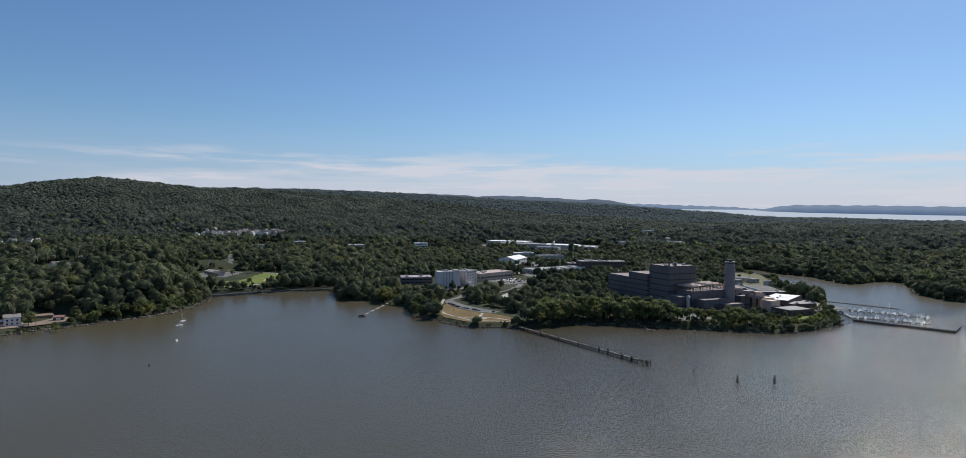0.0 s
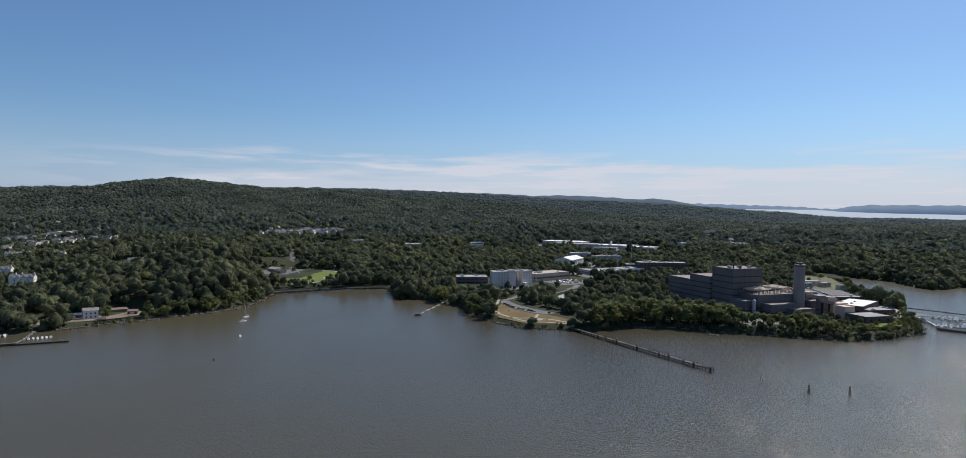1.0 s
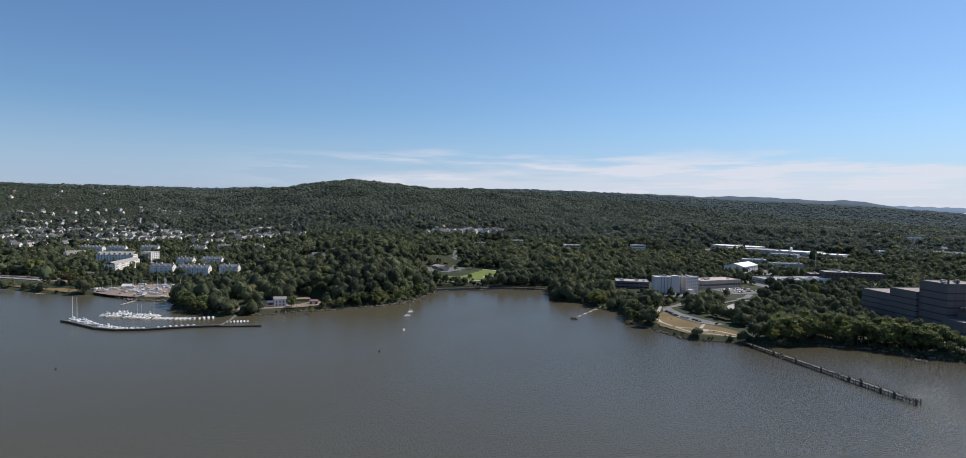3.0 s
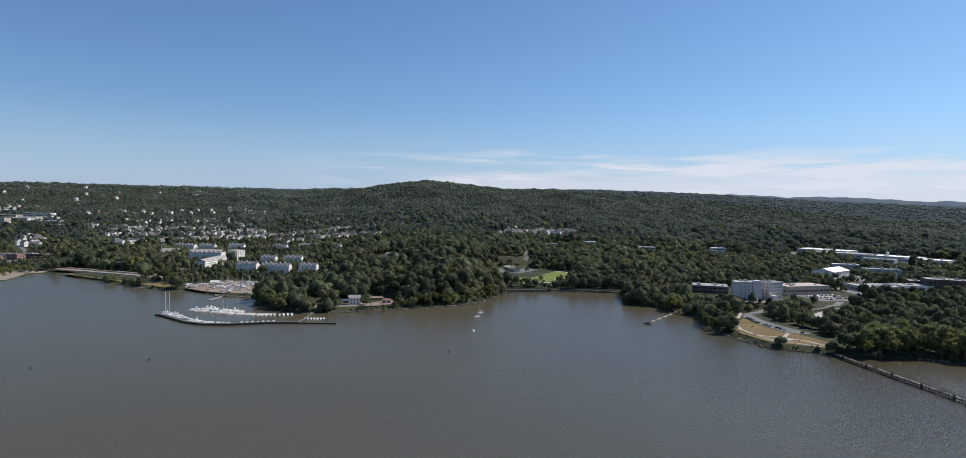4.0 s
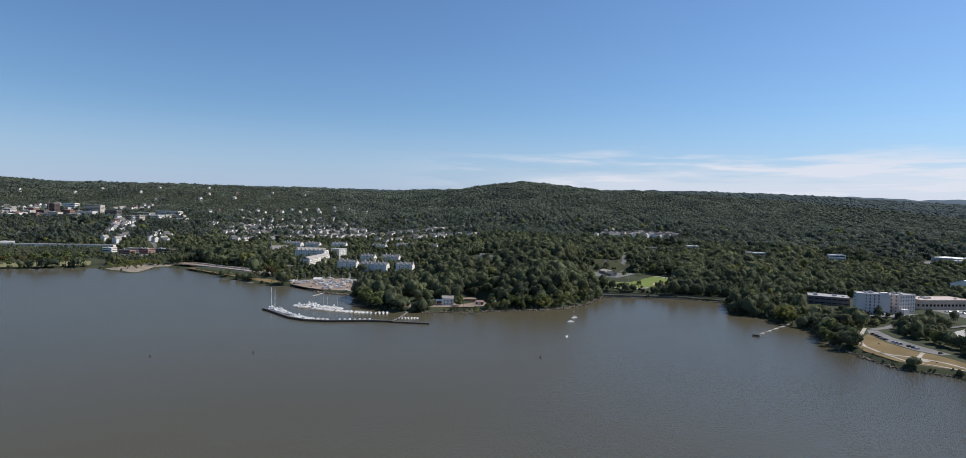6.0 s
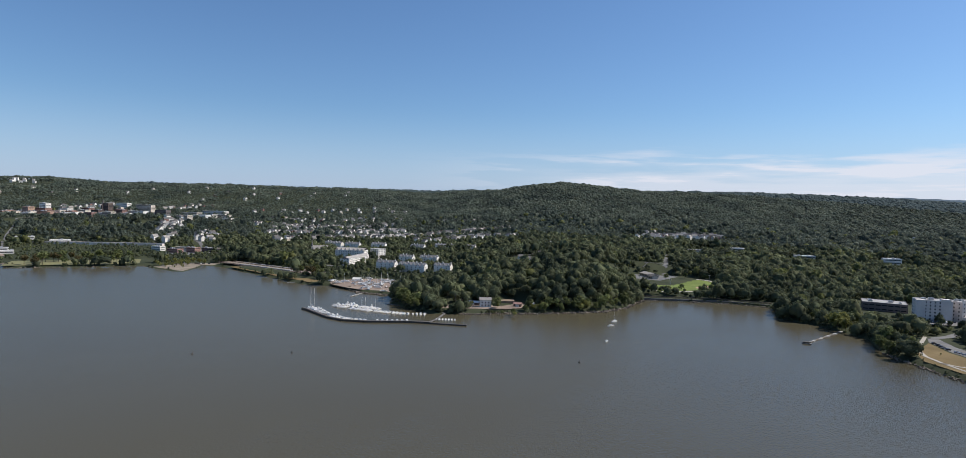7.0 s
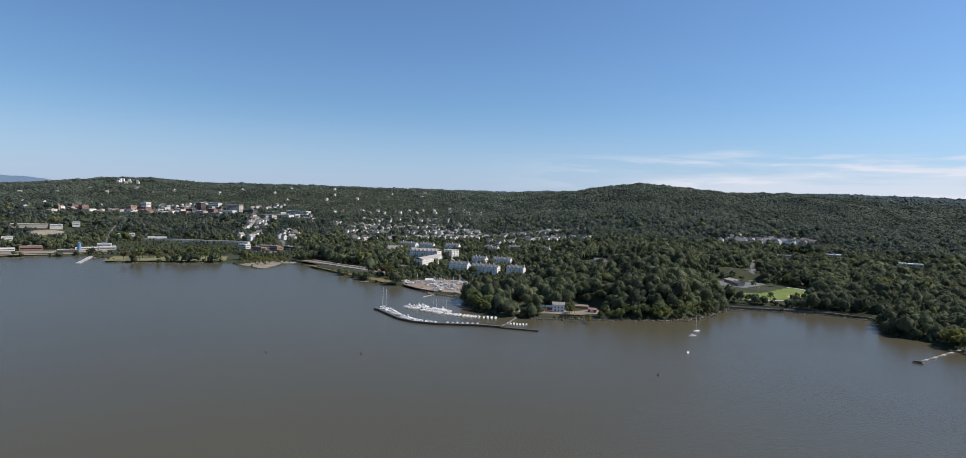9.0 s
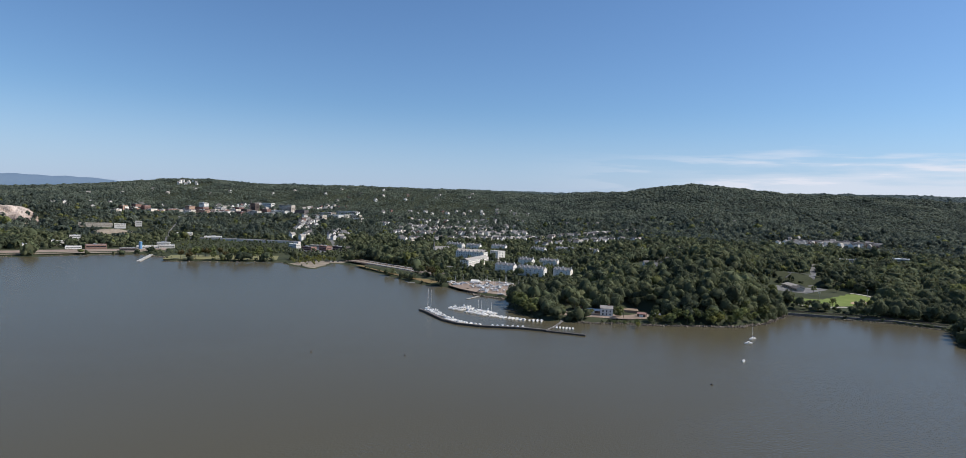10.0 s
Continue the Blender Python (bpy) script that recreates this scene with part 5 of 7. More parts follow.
# downtown and the riverside quarter
for k, (x, y, turn, w, d, h, fl, wall, roof) in enumerate((
        (-2096, 884, 66, 21, 18, 38, 10, BROWN, ROOF_GREY), (-2021, 938, 63, 66, 20, 17, 5, WHITE, ROOF_WHITE), (-2108, 1000, 63, 60, 18, 29, 7, SIDING_WARM, ROOF_WHITE), (-2030, 1019, 62, 44, 20, 20, 5, CLAD, ROOF_GREY),
        (-2003, 1099, 62, 60, 24, 14, 3, SIDING_WARM, ROOF_GREY), (-1922, 1110, 62, 54, 24, 10, 2, SIDING, ROOF_GREY), (-2056, 1209, 62, 90, 24, 9, 2, SIDING, ROOF_GREY), (-2232, 984, 65, 46, 18, 26, 4, WHITE, ROOF_WHITE),
        (-2222, 556, 75, 20, 20, 15, 4, BRICK, ROOF_GREY), (-2214, 580, 75, 20, 20, 15, 4, BRICK, ROOF_GREY), (-2090, 637, 72, 56, 16, 9, 2, SIDING_WARM, ROOF_GREY), (-2157, 696, 71, 22, 20, 24, 6, ORANGE_BRICK, ROOF_GREY), (-2138, 728, 70, 38, 22, 21, 5, BRICK, ROOF_GREY),
        (-2262, 769, 68, 26, 18, 28, 6, WHITE, ROOF_WHITE), (-2116, 763, 68, 20, 20, 15, 4, SIDING_WARM, ROOF_WHITE), (-2080, 780, 68, 26, 18, 13, 3, BRICK, ROOF_WHITE), (-2117, 826, 67, 32, 20, 17, 4, SIDING_WARM, ROOF_WHITE), (-2037, 750, 68, 22, 18, 10, 3, SIDING, ROOF_GREY), (-2088, 852, 66, 28, 20, 18, 5, BROWN, ROOF_GREY),
        (-2170, 855, 66, 30, 20, 22, 5, BRICK, ROOF_GREY), (-2180, 800, 66, 30, 20, 20, 5, SIDING, ROOF_WHITE), (-1531, 914, 65, 52, 20, 8, 2, SIDING_WARM, ROOF_GREY),
        (-1302, 709, 52, 28, 16, 8, 2, BRICK, SHINGLE), (-1289, 741, 60, 22, 16, 10, 3, BRICK, ROOF_GREY), (-1274, 772, 68, 36, 16, 9, 2, CLAD, ROOF_GREY), (-1345, 750, 60, 40, 14, 7, 2, SIDING_WARM, SHINGLE), (-1363, 703, 60, 24, 14, 8, 2, SIDING, ROOF_WHITE),
        (-1840, 388, 80, 74, 16, 6, 2, SIDING_WARM, ROOF_WHITE), (-1828, 440, 80, 26, 18, 7, 2, SIDING, ROOF_WHITE), (-1838, 484, 76, 16, 12, 9, 2, SIDING, SHINGLE_PALE), (-1697, 559, 73, 36, 18, 12, 2, SIDING, ROOF_WHITE), (-1622, 317, 82, 20, 14, 12, 3, WHITE, SHINGLE_PALE), (-1473, 464, 75, 30, 18, 6, 1, SIDING, ROOF_WHITE),
        (-1500, 338, 84, 37, 18, 8, 1, BRICK, ROOF_GREY), (-1500, 299, 84, 28, 14, 5, 1, WHITE, ROOF_WHITE), (-1431, 382, 84, 28, 12, 5, 1, CLAD, ROOF_WHITE), (-1480, 428, 80, 40, 12, 4.5, 1, SIDING, ROOF_WHITE), (-1489, 220, 84, 8, 8, 12, 2, WHITE, ROOF_WHITE), (-1520, 469, 70, 26, 14, 6, 1, SIDING, ROOF_WHITE), (-1565, 281, 84, 24, 14, 8, 2, WHITE, SHINGLE_PALE), (-1565, 228, 84, 20, 12, 7, 2, SIDING, SHINGLE), (-1498, 154, 86, 40, 14, 6, 1, CLAD, ROOF_WHITE),
        (-1632, 608, 70, 40, 20, 11, 2, SIDING, ROOF_WHITE), (690, 2384, 10, 44, 20, 12, 2, WHITE, ROOF_WHITE), (736, 2396, 10, 26, 18, 10, 2, SIDING, ROOF_WHITE), (572, 1822, 6, 26, 20, 12, 2, WHITE, ROOF_WHITE), (604, 1808, 6, 30, 20, 11, 2, SIDING, ROOF_WHITE), (440, 1802, 6, 18, 26, 13, 2, WHITE, ROOF_WHITE), (1088, 2790, 10, 12, 40, 11, 2, SIDING, ROOF_WHITE), (800, 2440, 10, 30, 18, 9, 2, SIDING_WARM, ROOF_GREY),
        (-282, 1586, -6, 40, 22, 12, 2, SIDING, ROOF_WHITE), (-130, 1688, -4, 34, 20, 12, 2, WHITE, ROOF_WHITE), (-440, 1640, -10, 40, 20, 10, 2, SIDING, ROOF_WHITE), (-500, 1524, -10, 34, 18, 9, 2, SIDING_WARM, ROOF_GREY), (-138, 2430, -4, 26, 18, 12, 2, WHITE, ROOF_WHITE), (-1838, 992, 22, 44, 20, 10, 2, SIDING_WARM, ROOF_WHITE), (-1872, 1060, 22, 60, 24, 9, 2, WHITE, ROOF_WHITE), (-1842, 1128, 22, 40, 22, 8, 2, SIDING, ROOF_GREY), (-1905, 1150, 22, 52, 22, 9, 2, SIDING_WARM, ROOF_WHITE),
        (-2000, 850, 22, 34, 18, 15, 4, SIDING_WARM, ROOF_WHITE), (-2012, 806, 22, 26, 18, 12, 3, BRICK, ROOF_GREY), (-1985, 890, 22, 30, 18, 11, 3, SIDING, ROOF_WHITE), (-2050, 905, 22, 24, 18, 20, 5, BRICK, ROOF_GREY), (-2060, 708, 22, 40, 18, 14, 4, ORANGE_BRICK, ROOF_GREY), (-2040, 660, 22, 30, 16, 10, 3, SIDING, ROOF_WHITE))):
    z = ground_at(x, y)
    hall("town_building", "flat-roofed brick town building with rows of windows" if wall in (BRICK, BROWN) else "pale flat-roofed town building with rows of windows", "building", x, y, z, (22 if x < -1900 and y > 500 else 20 if y > 640 else turn), w, d, h, wall, roof, (1.3, 1.7) if fl > 1 else (5.0, 1.2), fl, 4.5 if fl > 1 else 9, 2, 50 + k, 0.7, (0, 1), "town buildings", True)
dq = random.Random(44)
for k in range(84):
    f = dq.random()
    x, y = -2080 - 130 * dq.random() + 40 * f, 470 + 560 * f
    w, d, h = dq.uniform(12, 26), dq.uniform(11, 18), dq.uniform(7, 14)
    hall("town_building", "small flat-roofed town building among trees", "building", x, y, ground_at(x, y), 20 + dq.uniform(-10, 10), w, d, h, dq.choice((BRICK, SIDING, SIDING_WARM, WHITE, SIDING_WARM, ORANGE_BRICK)), dq.choice((ROOF_GREY, ROOF_WHITE)), (1.3, 1.7), max(2, int(h / 3.5)), 5, 1, 90 + k, 0.6, (0,), "town buildings", True)
for k, (x, y, w, d, h, turn) in enumerate(((-2960, 868, 11, 9, 8, 40), (-2992, 884, 9, 9, 12, 30), (-2945, 893, 12, 9, 6, 75), (-3010, 899, 10, 9, 11, 45), (-2965, 912, 12, 9, 6, 50), (-2998, 920, 9, 8, 9, 35), (-2930, 934, 11, 8, 5, 45), (-2975, 944, 8, 8, 7, 60))):
    b = thing("hilltop_apartments", "white apartment house with a grey roof on the wooded hilltop", "apartment building", pose(x, y, ground_at(x, y) + 1, 0, 0, turn), "hilltop apartments")
    part("wall", gable_wall(bmesh.new(), -w / 2, w / 2, -d / 2, d / 2, -5, h, h + 3.6), WHITE, b)
    part("roof", gable(bmesh.new(), -w / 2, w / 2, -d / 2, d / 2, h, h + 3.8, 0.4), SHINGLE_PALE, b)
    part("balcony_band", boxes((-w / 2 + 1, w / 2 - 1, -d / 2 - 0.9, -d / 2 - 0.01, h * 0.45, h * 0.45 + 0.9)), ROOF_PALE, b, "pale balcony front")
    FEET.append((x + 5, y - 2, w / 2 + 2))
mt = thing("radio_mast", "tall grey lattice mast behind the shops", "mast", pose(229, 1417, ground_at(229, 1417)))
for a in range(3):
    part("leg", tube(bmesh.new(), (1.3 * math.cos(a * 2.1), 1.3 * math.sin(a * 2.1), -1), (0.3 * math.cos(a * 2.1), 0.3 * math.sin(a * 2.1), 44), 0.3, 0.16, 6), METAL, mt)
for z in range(4, 44, 5):
    q = 1.3 - z / 44
    part("brace", boxes((-q, q, -q * 0.7, q * 0.7, z, z + 0.3)), METAL, mt)
st = thing("church_tower", "slender dark church tower with a spire in the town", "church", pose(-2190, 905, 55))
part("tower", boxes((-4, 4, -4, 4, -3, 34)), BROWN, st)
part("spire", tube(bmesh.new(), (0, 0, 34), (0, 0, 54), 4.4, 0.2, 8), SHINGLE, st)
bt = thing("blue_tank", "tall blue cylindrical tank at the riverside works", "tank", pose(-1466, 412, 3.6))
part("drum", tube(bmesh.new(), (0, 0, 0), (0, 0, 15), 3.2, None, 20), TANK_BLUE, bt)
part("lid", tube(bmesh.new(), (0, 0, 15), (0, 0, 16), 3.2, 0.6, 20), METAL, bt)
# the railway viaduct along the river flats
vi = thing("viaduct", "long pale concrete viaduct crossing the river flats", "bridge", pose(0, 0, 0))
va, vb = Vector((-1640, 548, 0)), Vector((-1432, 745, 0))
n = 12
for k in range(n):
    a, b = va + (vb - va) * k / n, va + (vb - va) * (k + 1) / n
    part("deck_span", ribbon(bmesh.new(), [a.xy[:], b.xy[:]], 15.2, 15.0, 4.4), WARM_WHITE, vi)
    for s in (-1, 1):
        side = (b - a).cross(Vector((0, 0, 1))).normalized() * s * 7.8
        part("parapet", ribbon(bmesh.new(), [(a + side).xy[:], (b + side).xy[:]], 0.4, 16.3, 1.5), WARM_WHITE, vi)
    if k:
        part("pier", boxes((a.x - 1.2, a.x + 1.2, a.y - 4, a.y + 4, -1, 11.6)), SIDING, vi)
LANES.append(([va.xy[:], vb.xy[:]], 18))
# station platform and canopy on the shore line
sp = thing("station_platform", "long station platform with a pale canopy roof", "station", pose(-955, 696, 4.5, 0, 0, 3))
part("platform", boxes((-70, 70, -2.4, 2.4, -2, 0.9)), CONCRETE, sp)
part("canopy", boxes((-57, 67, -1.6, 1.6, 4.2, 4.5)), SHINGLE_MID, sp)
for k in range(12):
    part("post", boxes((-56 + k * 11, -55.6 + k * 11, -0.2, 0.2, 0.9, 4.2)), METAL, sp)
for off in (-9, -13, 9, 13):
    bm = bmesh.new()
    for s in (-0.75, 0.75):
        box(bm, -135, 135, off + s - 0.08, off + s + 0.08, 0.1, 0.3)
    for k in range(90):
        box(bm, -134 + k * 3, -133.6 + k * 3, off - 1.3, off + 1.3, -0.1, 0.1)
    t = part("railway_track", bm, RUST)
    t.matrix_basis = pose(-955, 704, 4.5, 0, 0, 3)
    tagged(t, "rusty railway track along the shore", "railway", kind="structure")


# ---- the waterside ----
def pile(bm, x, y, z0, z1, r, lean=0.0, seed=0):
    q = random.Random(seed)
    tube(bm, (x, y, z0), (x + q.uniform(-1, 1) * lean, y + q.uniform(-1, 1) * lean, z1), r, r * 0.9, 7)


# the old timber pier
P0, P1 = Vector((38, 664, 0)), Vector((130, 513, 0))
way = (P1 - P0).normalized()
off = Vector((-way.y, way.x, 0))
pier = thing("timber_pier", "long derelict timber pier on dark piles", "pier", pose(*P0))
N = 34
L = (P1 - P0).length
for k in range(N):
    a, b = way * (L * k / N), way * (L * (k + 1) / N)
    if k < 33:
        for s in (-1.3, 1.3):
            part("stringer", ribbon(bmesh.new(), [(a + off * s).xy[:], (b + off * s).xy[:]], 0.7, 2.3 + 0.05 * math.sin(k * 2.1), 0.6), TIMBER, pier)
    if k < 32 and k % 11 != 9:
        part("deck_board", ribbon(bmesh.new(), [(a + way * 0.1).xy[:], (b - way * 0.15).xy[:]], 2.0, 2.5, 0.18), DECK if k % 3 else TIMBER, pier, "weathered grey deck boards")
    for s in (-1.5, 1.5):
        p = a + off * s
        bm = bmesh.new()
        pile(bm, p.x, p.y, -3, 3.0 if k % 3 else 3.8, 0.32, 0.2, k * 3 + int(s))
        part("pile", bm, TIMBER, pier)
    if k % 5 == 3 or k in (25, 30):
        for q in range(4):
            p = a + off * (-2.2) + Vector((0.5 * math.cos(q * 1.6), 0.5 * math.sin(q * 1.6), 0))
            bm = bmesh.new()
            pile(bm, p.x, p.y, -3, 3.9 + (q % 3) * 0.4 + (1.0 if k == 25 else 0), 0.30, 0.35, q + k)
            part("bundled_pile", bm, TIMBER, pier)
for k, (x, y, h, c) in enumerate(((174.7, 471, 5.4, 6), (199.8, 469.5, 5.6, 6), (154.3, 497, 4.2, 2))):
    t = thing("mooring_dolphin", "dark bundle of old timber piles standing in the water", "dolphin", pose(x, y, 0), "old mooring piles")
    for q in range(c):
        bm = bmesh.new()
        a, top = q * 6.283 / c, h - (q % 3) * 0.7
        tube(bm, (1.05 * math.cos(a), 1.05 * math.sin(a), -3), (0.25 * math.cos(a), 0.25 * math.sin(a), top), 0.30, 0.22, 8)
        part("pile", bm, TIMBER, t)
# rubble islet off the point
rr = random.Random(5)


def rubble(name, line, count, size, label, spread=2.5, lift=0.2):
    """Loose stones along a line, each a chipped block."""
    bm = bmesh.new()
    pts = [Vector((*p, 0)) for p in line]
    lens = [(b - a).length for a, b in zip(pts, pts[1:])]
    for k in range(count):
        f = rr.uniform(0, sum(lens))
        i = 0
        while f > lens[i] and i < len(lens) - 1:
            f -= lens[i]
            i += 1
        p = pts[i] + (pts[i + 1] - pts[i]) * (f / lens[i])
        s = size * rr.uniform(0.5, 1.4)
        q = p + Vector((rr.gauss(0, spread), rr.gauss(0, spread), 0))
        n0 = len(bm.verts)
        m = Matrix.Translation((q.x, q.y, max(ground_fast(q.x, q.y), -0.2) + lift)) @ Euler((rr.uniform(-.6, .6), rr.uniform(-.6, .6), rr.uniform(0, 3))).to_matrix().to_4x4()
        vs = [bm.verts.new(m @ Vector((x * s * rr.uniform(0.7, 1), y * s * rr.uniform(0.5, 0.9), z * s * rr.uniform(0.35, 0.7)))) for z in (-1, 1) for x, y in ((-1, -1), (1, -1), (1, 1), (-1, 1))]
        for fc in ((3, 2, 1, 0), (4, 5, 6, 7), (0, 1, 5, 4), (1, 2, 6, 5), (2, 3, 7, 6), (3, 0, 4, 7)):
            bm.faces.new([vs[z] for z in fc])
    return tagged(part(name, bm, ROCK), label, "rocks", kind="stuff")


def ground_fast(x, y):
    return 0.0


rubble("rocks_islet", [(165, 656), (174, 653)], 40, 0.8, "low heap of stones awash off the shore", 2.0)
rubble("rocks_point", [(-68, 736), (-37, 695), (-10, 666), (14, 666), (40, 665)], 150, 0.7, "grey riprap stones along the shore of the park", 1.6, 0.6)
rubble("rocks_plant", [(97, 684), (142, 686), (176, 670), (253, 645), (297, 637), (333, 652), (376, 679), (406, 729)], 190, 0.8, "grey riprap stones below the plant", 1.6, 0.4)
rubble("rocks_wood", [(-452, 613), (-436, 624), (-428, 644), (-403, 665), (-376, 696), (-342, 745), (-336, 790), (-343, 840), (-346, 866)], 520, 1.0, "brown boulders at the foot of the wooded shore", 1.8, 0.4)
rubble("rocks_yard", [(-779, 650), (-711, 662), (-647, 639), (-605, 648)], 300, 1.1, "rubble bank below the boatyard", 2.2, 0.5)
rubble("rocks_cove", [(-346, 868), (-294, 902), (-253, 926), (-205, 932)], 240, 0.7, "stones at the foot of the railway wall", 1.2, 0.3)
rubble("rocks_flats", [(-1397, 174), (-1389, 293), (-1381, 386), (-1300, 419), (-1226, 404), (-1200, 452), (-1168, 507), (-1144, 569), (-1025, 594)], 260, 1.0, "stones along the flat river bank", 2.0, 0.3)

# railway wall and fence across the head of the cove
bm = ribbon(bmesh.new(), [(-346, 872), (-294, 907), (-253, 931), (-205, 938)], 1.6, 3.2, 4.0)
tagged(part("wall_railway", bm, DECK), "low stained concrete railway wall at the cove", "wall", kind="structure")
for off in (7, 11.5):
    line = [(-346 - off * 0.5, 872 + off), (-294 - off * 0.5, 907 + off), (-253 - off * 0.4, 931 + off), (-205, 938 + off)]
    bm = bmesh.new()
    for s in (-0.75, 0.75):
        ribbon(bm, [(x - s * 0.5, y + s) for x, y in line], 0.16, 4.3, 0.2)
    tagged(part("railway_rail", bm, RUST), "rusty railway rails round the cove", "railway", kind="structure")
fence = thing("railway_fence", "dark post and rail fence above the cove", "fence", pose(0, 0, 0))
line = [Vector((-348, 876, 3.2)), Vector((-296, 910, 3.2)), Vector((-255, 934, 3.2)), Vector((-206, 941, 3.2))]
for a, b in zip(line, line[1:]):
    for z in (0.9, 1.7):
        part("rail", tube(bmesh.new(), a + Vector((0, 0, z)), b + Vector((0, 0, z)), 0.14, None, 6), TIMBER, fence)
    n = int((b - a).length / 5)
    for k in range(n):
        p = a + (b - a) * k / n
        part("post", boxes((p.x - 0.15, p.x + 0.15, p.y - 0.15, p.y + 0.15, 3.0, 5.2)), TIMBER, fence)

# ruined jetty with a float in the cove
J0, J1 = Vector((-109, 824, 0)), Vector((-126, 731, 0))
jetty = thing("ruined_jetty", "low ruined stone and timber jetty", "jetty", pose(0, 0, 0))
for k in range(14):
    p = J0 + (J1 - J0) * (k + 0.5) / 15
    s = 1.6 - 0.05 * k
    bm = boxes((-s, s, -3.0, 3.0, -1.5, 0.7 - 0.03 * (k % 4)))
    o = part("jetty_block", bm, (CONCRETE, DECK, ROCK)[k % 3], jetty)
    o.matrix_basis = pose(p.x, p.y, 0, 0, 0, -10 + 4 * math.sin(k * 2.2))
fl = thing("jetty_float", "square timber float with a dark shed at the jetty's end", "float", pose(-126, 729, 0, 0, 0, 10))
part("deck", boxes((-4, 4, -2.5, 2.5, -0.4, 0.7)), DECK, fl)
part("shed", boxes((-3.2, 2.6, -1.5, 1.8, 0.7, 1.9)), TIMBER, fl)

# small west jetty by the works
wj = thing("stone_jetty", "straight pale stone jetty at the river bank", "jetty", pose(0, 0, 0))
ja, jb = Vector((-1378, 418, 0)), Vector((-1234, 361, 0))
for k in range(9):
    a, b = ja + (jb - ja) * k / 9, ja + (jb - ja) * (k + 1) / 9
    part("jetty_block", ribbon(bmesh.new(), [a.xy[:], b.xy[:]], 6 + (k % 2) * 0.6, 1.9 - 0.06 * k, 3), CONCRETE, wj)


# ---- boats ----
def hull(bm, length, beam, height, rake=0.25):
    """A pointed hull with flare, a sheer line and a transom; the bow looks along +x."""
    rows = []
    for k in range(8):
        f = k / 7
        x = -length / 2 + length * f
        w = beam / 2 * (0.88 + 0.12 * f * 2 if f < 0.5 else math.sqrt(max(0.0, 1 - ((f - 0.5) / 0.5) ** 2.4)))
        w = max(w, 0.03)
        top = height * (1 + 0.30 * f * f)
        rows.append([bm.verts.new((x + (rake * height if f == 1 else 0), s * w * e, z)) for s, e, z in ((1, 1.0, top), (1, 0.82, -0.3), (-1, 0.82, -0.3), (-1, 1.0, top))])
    for a, b in zip(rows, rows[1:]):
        for i, j in ((0, 1), (1, 2), (2, 3), (3, 0)):
            bm.faces.new((a[i], b[i], b[j], a[j]))
    bm.faces.new(rows[0])
    bm.faces.new(rows[-1][::-1])
    bmesh.ops.recalc_face_normals(bm, faces=bm.faces)
    return bm


def motor_boat(length, label, flybridge, cover):
    t = thing("motor_boat", label, "boat", group="moored boats")
    b, h = length * 0.33, length * 0.11
    part("hull", hull(bmesh.new(), length, b, h), GELCOAT, t)
    c = length
    bm = bmesh.new()
    vs = [bm.verts.new(p) for p in ((-0.18 * c, -b * 0.36, h), (0.24 * c, -b * 0.30, h * 1.1), (0.24 * c, b * 0.30, h * 1.1), (-0.18 * c, b * 0.36, h), (-0.14 * c, -b * 0.30, h + 0.13 * c), (0.10 * c, -b * 0.26, h + 0.13 * c), (0.10 * c, b * 0.26, h + 0.13 * c), (-0.14 * c, b * 0.30, h + 0.13 * c))]
    for f in ((3, 2, 1, 0), (4, 5, 6, 7), (0, 1, 5, 4), (1, 2, 6, 5), (2, 3, 7, 6), (3, 0, 4, 7)):
        bm.faces.new([vs[i] for i in f])
    cab = part("cabin", bm, GELCOAT, t)
    part("windscreen", boxes((-0.12 * c, 0.15 * c, -b * 0.335, b * 0.335, h + 0.055 * c, h + 0.095 * c)), PANE, cab, "dark cabin glass")
    if flybridge:
        part("flybridge", boxes((-0.13 * c, 0.03 * c, -b * 0.24, b * 0.24, h + 0.13 * c, h + 0.18 * c), (-0.12 * c, 0.0, -b * 0.22, b * 0.22, h + 0.27 * c, h + 0.28 * c), (-0.12 * c, -0.11 * c, -b * 0.2, -b * 0.17, h + 0.18 * c, h + 0.27 * c), (-0.12 * c, -0.11 * c, b * 0.17, b * 0.2, h + 0.18 * c, h + 0.27 * c)), GELCOAT, t)
    if cover:
        part("cover", boxes((-0.47 * c, -0.18 * c, -b * 0.38, b * 0.38, h + 0.02, h + 0.11 * c)), CANVAS_BLUE, t, "dark blue canvas cover")
    return t


